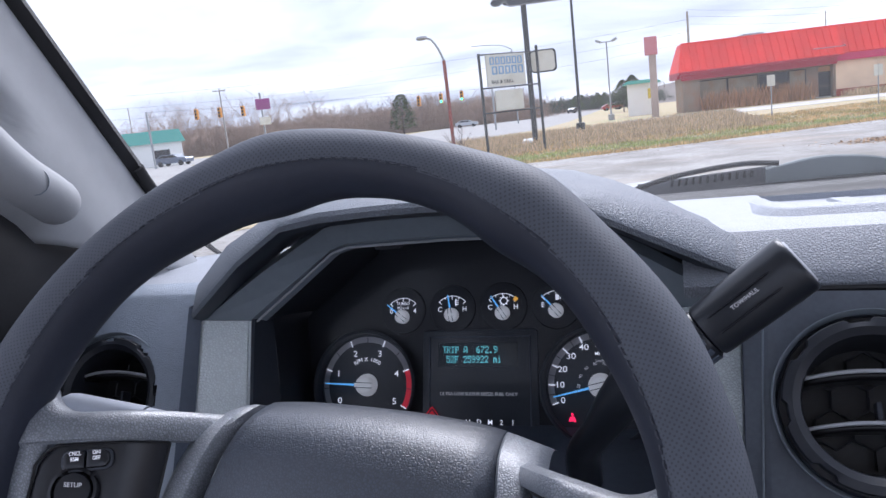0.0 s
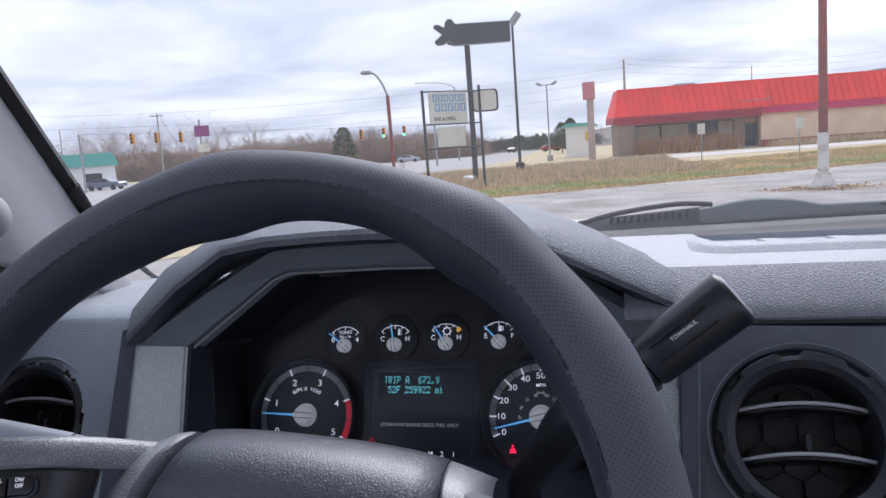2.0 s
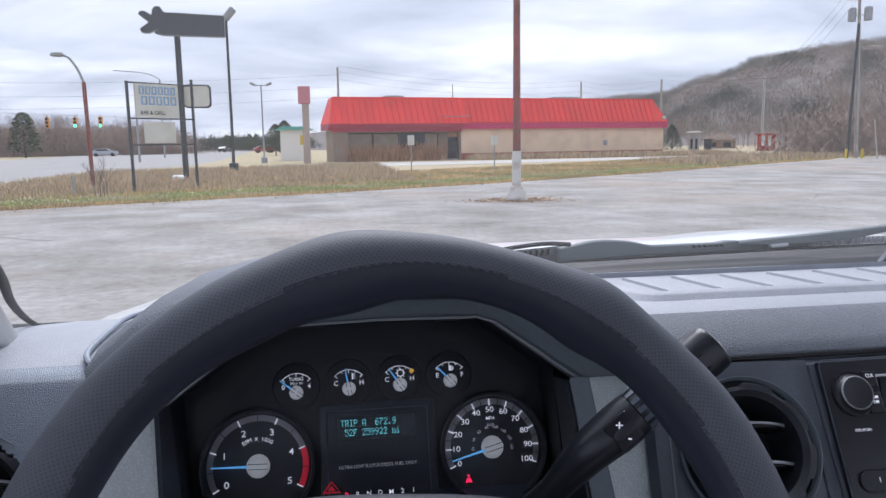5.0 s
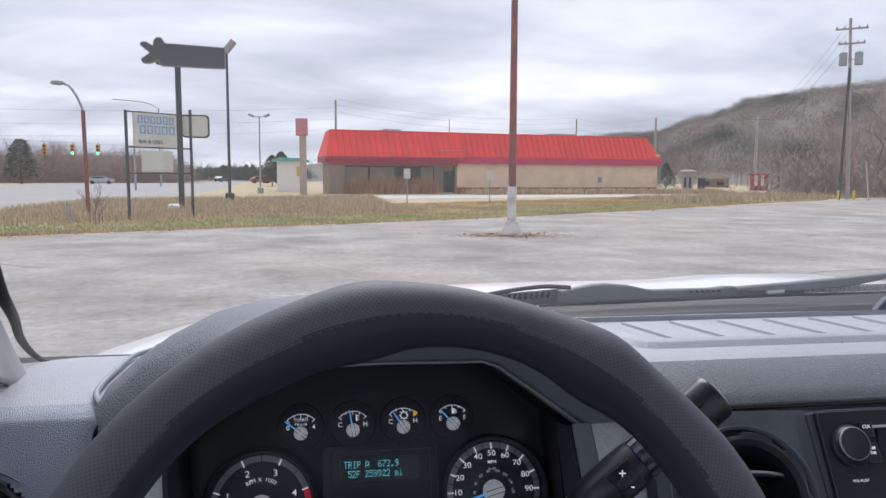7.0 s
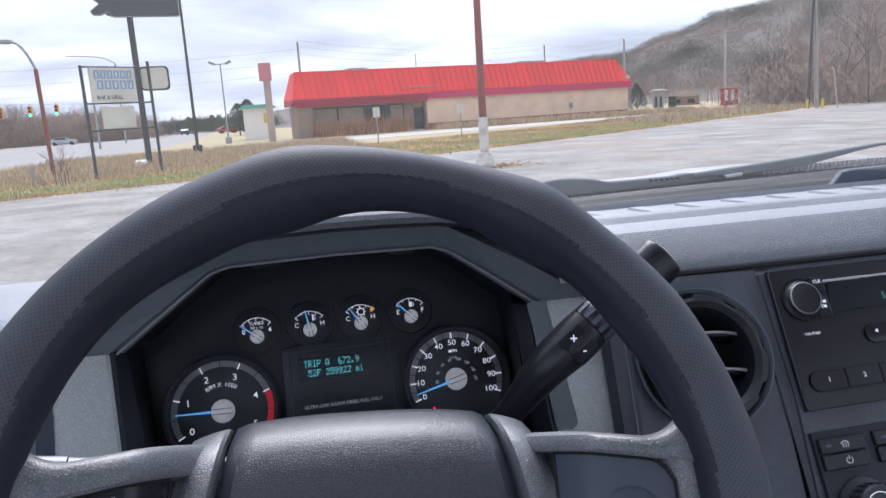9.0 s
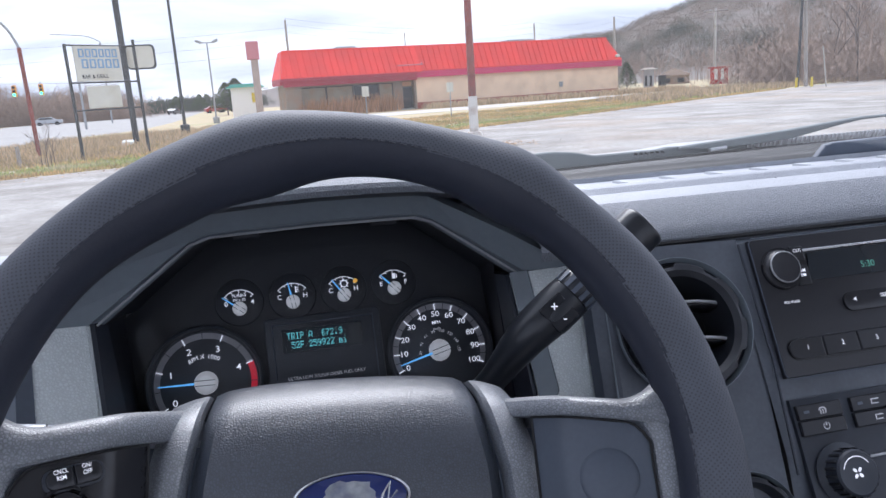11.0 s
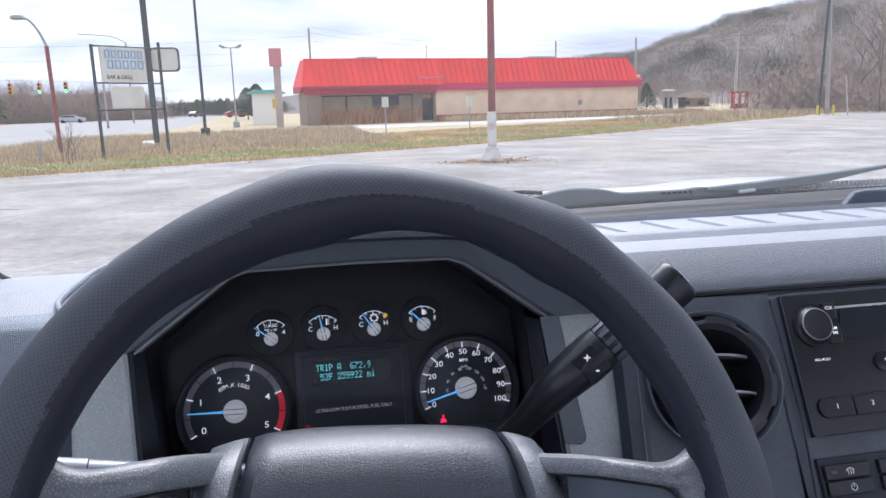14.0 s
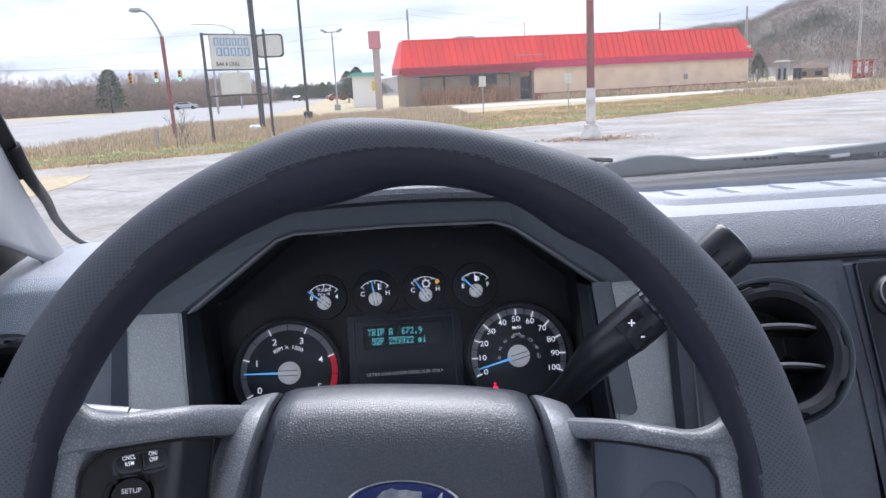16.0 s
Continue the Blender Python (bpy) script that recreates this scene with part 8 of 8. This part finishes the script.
round_vent(RV_C, RV_N, RV_R, "round black air vent with slats and finger tabs")
round_vent(LV_C, LV_N, LV_R, "round black air vent beside the pillar")
round_vent((0.322, 0.440, 1.405), (-0.05, -0.88, 0.47), 0.0340, "round black socket cover low on the dash")

# ---- radio and climate panel ----
SO, SV = Vector((0.3794, 0.5423, 1.5987)), Vector((0, 0.477, 0.879))
SM = basis(SO, (1, 0, 0), SV)


def sp(u, v, n=0.0):
    return SM @ Matrix.Translation((u, v, n - 0.003))


radio = thing("radio", "black car radio with volume knob and preset buttons", "radio", SO)
bm = bmesh.new()
prism(bm, [(0, -0.117), (0.255, -0.117), (0.255, 0.0), (0.0, 0.0)], 0.006, sp(0, 0, -0.001), 0.0015)
face = part("faceplate", bm, M_RADIO, radio, smooth=True)
bm = bmesh.new()
prism(bm, [(0.046, -0.0405), (0.250, -0.0405), (0.250, -0.0165), (0.050, -0.0165)], 0.0015, sp(0, 0, 0.005))
dsp = part("display", bm, M_LCD, radio, "dark radio display")
bm = bmesh.new()
box(bm, (0.205, 0.0022, 0.0024), sp(0.148, -0.0142, 0.0062), 0.0006)
part("bright_trim", bm, M_CHROME, radio, "bright trim line")
writing("clock_figures", "5:30", 0.0082, sp(0.1040, -0.0325, 0.0066), M_CLOCK, dsp, 0.00005, bold=-0.012)
KC = sp(0.0225, -0.0275, 0.005)
bm = bmesh.new()
lathe(bm, [(0.0165, 0.0), (0.0165, 0.002), (0.0150, 0.003), (0.0140, 0.004), (0.0134, 0.0065), (0.0124, 0.0076), (0.009, 0.0072), (0.0, 0.0068)], KC, 40)
part("volume_knob", bm, M_RADIO, radio, "black volume knob", smooth=True)
bm = bmesh.new()
lathe(bm, [(0.0126, 0.0068), (0.0130, 0.0078), (0.0135, 0.0074), (0.0137, 0.0062)], KC, 40)
part("knob_edge", bm, M_SATIN, radio, "bright edge of the volume knob", smooth=True)
bm = bmesh.new()
lathe(bm, [(0.0168, 0.0002), (0.0168, 0.0024), (0.0180, 0.0024), (0.0184, 0.0002)], KC, 40)
part("knob_ring", bm, M_GLOSSBLACK, radio, smooth=True)
for v, txt in ((-0.0135, "CLK"), (-0.0330, "AM\nFM")):
    bm = bmesh.new()
    box(bm, (0.0125, 0.0135 if txt == "CLK" else 0.0165, 0.003), sp(0.0400, v - 0.003, 0.0058), 0.0008)
    b_ = part("button", bm, M_GLOSSBLACK, radio)
    writing("print", txt, 0.0040, sp(0.0402, v - 0.0005, 0.0074), M_WHITE, b_, 0.00005)
writing("print", "VOL\u2022PUSH", 0.0031, sp(0.0235, -0.0565, 0.0053), M_WHITE, radio, 0.00005)


def pill(bm, w, h, m, depth=0.003):
    pts = []
    r = h / 2 * 0.98
    for cx, a0 in ((w / 2 - r, -90), (-w / 2 + r, 90)):
        pts += [(cx + r * math.cos(radians(a0 + 22.5 * j)), r * math.sin(radians(a0 + 22.5 * j))) for j in range(9)]
    return prism(bm, pts, depth, m, 0.0008)


bm = bmesh.new()
pill(bm, 0.104, 0.0165, sp(0.122, -0.0628, 0.0045))
b_ = part("seek_bar", bm, M_GLOSSBLACK, radio, smooth=True)
writing("print", "SEEK", 0.0044, sp(0.110, -0.0610, 0.0077), M_WHITE, b_, 0.00005)
bm = bmesh.new()
prism(bm, [(-0.0014, 0.0), (0.0016, 0.0018), (0.0016, -0.0018)], 0.0003, sp(0.0800, -0.0612, 0.0077))
part("arrow", bm, M_WHITE, b_)
bm = bmesh.new()
pill(bm, 0.236, 0.0190, sp(0.126, -0.0958, 0.0040), 0.0016)
bed = part("preset_bed", bm, M_RADIO, radio, smooth=True)
PW = 0.0326
for k in range(7):
    bm = bmesh.new()
    w2_, h2_ = PW / 2 - 0.0004, 0.0080
    if k in (0, 6):
        sg = -1 if k == 0 else 1
        arc_ = [(sg * (w2_ - h2_ + h2_ * math.cos(radians(a))), h2_ * math.sin(radians(a))) for a in range(-90, 91, 15)]
        pts = [(-sg * w2_, -h2_)] + arc_ + [(-sg * w2_, h2_)]
        pts = pts if sg > 0 else pts[::-1]
    else:
        pts = [(-w2_, -h2_), (w2_, -h2_), (w2_, h2_), (-w2_, h2_)]
    prism(bm, pts, 0.0036, sp(0.0232 + PW * k, -0.0956, 0.0046), 0.0011, 3)
    b_ = part("preset_button", bm, M_GLOSSBLACK, radio)
    writing("figure", str(k + 1), 0.0056, sp(0.0240 + PW * k, -0.0952, 0.0083), M_WHITE, b_, 0.00005, bold=0.0)

hv = thing("climate_panel", "black climate control panel with buttons and a fan knob", "climate control", sp(0, -0.17).translation)
bm = bmesh.new()
prism(bm, [(-0.0030, -0.262), (0.255, -0.262), (0.255, -0.134), (-0.0030, -0.134)], 0.004, sp(0, 0, -0.001), 0.001)
part("faceplate", bm, M_BLACK, hv, smooth=True)
for col in range(5):
    for row, v in enumerate((-0.1450, -0.1575)):
        bm = bmesh.new()
        box(bm, (0.0400, 0.0118, 0.005), sp(0.0192 + 0.0490 * col, v, 0.004), 0.0010)
        b_ = part("button", bm, M_GLOSSBLACK, hv)
        m = sp(0.0212 + 0.0490 * col, v, 0.0067)
        bm = bmesh.new()
        if row == 0 and col == 0:
            for k in (-1, 0, 1):
                tube(bm, [(m @ Vector((k * 0.0022, -0.0030, 0))), (m @ Vector((k * 0.0022 + 0.0007, -0.0012, 0))), (m @ Vector((k * 0.0022, 0.0006, 0)))], 0.0003, 5)
            arc_band(bm, m @ Matrix.Translation((0, -0.002, 0)), 0.0036, 0.0043, -60, 60, 8, 0.0001)
        elif row == 1 and col == 0:
            arc_band(bm, m, 0.0023, 0.0029, 35, 325, 18, 0.0001)
            box(bm, (0.0006, 0.003, 0.0002), m @ Matrix.Translation((0, 0.0018, 0.0001)))
        else:
            box(bm, (0.0070, 0.0008, 0.0002), m @ Matrix.Translation((0, 0.0018, 0)))
            box(bm, (0.0008, 0.0042, 0.0002), m @ Matrix.Translation((-0.0035, 0, 0)))
            box(bm, (0.0050, 0.0008, 0.0002), m @ Matrix.Translation((0, -0.0016, 0)))
        part("symbol", bm, M_GREYINK, b_)
        if row == 0:
            bm = bmesh.new()
            box(bm, (0.0048, 0.0022, 0.0004), sp(0.0070 + 0.0490 * col, v, 0.0066))
            part("indicator", bm, M_DARK, b_)
for u, big in ((0.0250, True), (0.1250, True)):
    m = sp(u, -0.1945, 0.003)
    bm = bmesh.new()
    lathe(bm, [(0.0225, 0.0), (0.0235, 0.003), (0.0200, 0.005), (0.0185, 0.006), (0.0175, 0.018), (0.0160, 0.0195), (0.0110, 0.0188), (0.0, 0.0180)], m, 40)
    kn = part("fan_knob", bm, M_BLACK, hv, "black rotary knob", smooth=True)
    for k in range(20):
        a = 2 * math.pi * k / 20
        bm = bmesh.new()
        box(bm, (0.0016, 0.0022, 0.012), m @ Matrix.Rotation(a, 4, "Z") @ Matrix.Translation((0.0182, 0, 0.011)), 0.0004)
        part("knob_rib", bm, M_GLOSSBLACK, kn)
    bm = bmesh.new()
    for k in range(4):
        a = math.pi / 4 + k * math.pi / 2
        lathe(bm, [(0, 0.0002), (0.0020, 0.0002)], m @ Matrix.Rotation(a, 4, "Z") @ Matrix.Translation((0.0030, 0, 0.0183)) @ Matrix.Diagonal((1.0, 0.65, 1, 1)), 12)
    arc_band(bm, m @ Matrix.Translation((0, 0, 0.0188)), 0.0118, 0.0126, -70, 60, 16, 0.0003)
    part("fan_symbol", bm, M_WHITE, kn)
bm = bmesh.new()
box(bm, (0.052, 0.0022, 0.004), sp(0.078, -0.186, 0.004), 0.0008)
part("slot_rim", bm, M_SATIN, hv)
bm = bmesh.new()
tube(bm, [sp(u, v, 0.0048).translation for u, v in ((0.255, 0.0012), (0.003, 0.0012), (-0.0008, -0.003), (-0.0008, -0.114), (0.003, -0.1182), (0.255, -0.1182))], 0.0005, 6)
part("edge_line", bm, M_DARK, radio, "thin pale edge round the faceplate", smooth=True)
bm = bmesh.new()
tube(bm, [(0.2475, 0.5512, 1.6000), (0.2410, 0.5080, 1.5150), (0.2355, 0.4685, 1.44)], 0.0007, 6)
part("panel_joint", bm, M_BEZEL, dash, "thin pale joint beside the cluster")
# thin joint lines of the stack
bm = bmesh.new()
tube(bm, [SM @ Vector(p) for p in ((-0.0095, -0.002, 0.0002), (-0.0068, -0.10, 0.0002), (-0.0128, -0.19, 0.0002))], 0.0012, 6)
part("joint_line", bm, M_BLACK, dash, "dark panel joint")
# door mirror corner and front seat behind the viewer
bm = bmesh.new()
box(bm, (0.03, 0.20, 0.16), Matrix.Translation((-0.44, 0.55, 1.58)) @ Matrix.Rotation(radians(20), 4, "X"), 0.015)
tagged(part("mirror_corner", bm, M_BLACK), "black trim triangle at the front of the door window", "trim", kind="structure")
bm = bmesh.new()
box(bm, (0.56, 0.52, 0.2), Matrix.Translation((CX, -0.25, 0.98)), 0.06, 3)
seat = thing("driver_seat", "grey cloth driver seat", "seat", (CX, -0.25, 0.68))
part("cushion", bm, M_SEAT, seat)
bm = bmesh.new()
box(bm, (0.54, 0.16, 0.55), Matrix.Translation((CX, -0.62, 1.34)) @ Matrix.Rotation(radians(-12), 4, "X"), 0.05, 3)
part("backrest", bm, M_SEAT, seat)
bm = bmesh.new()
box(bm, (0.46, 0.42, 0.21), Matrix.Translation((CX, -0.25, 0.783)))
part("seat_base", bm, M_CARPET, seat)
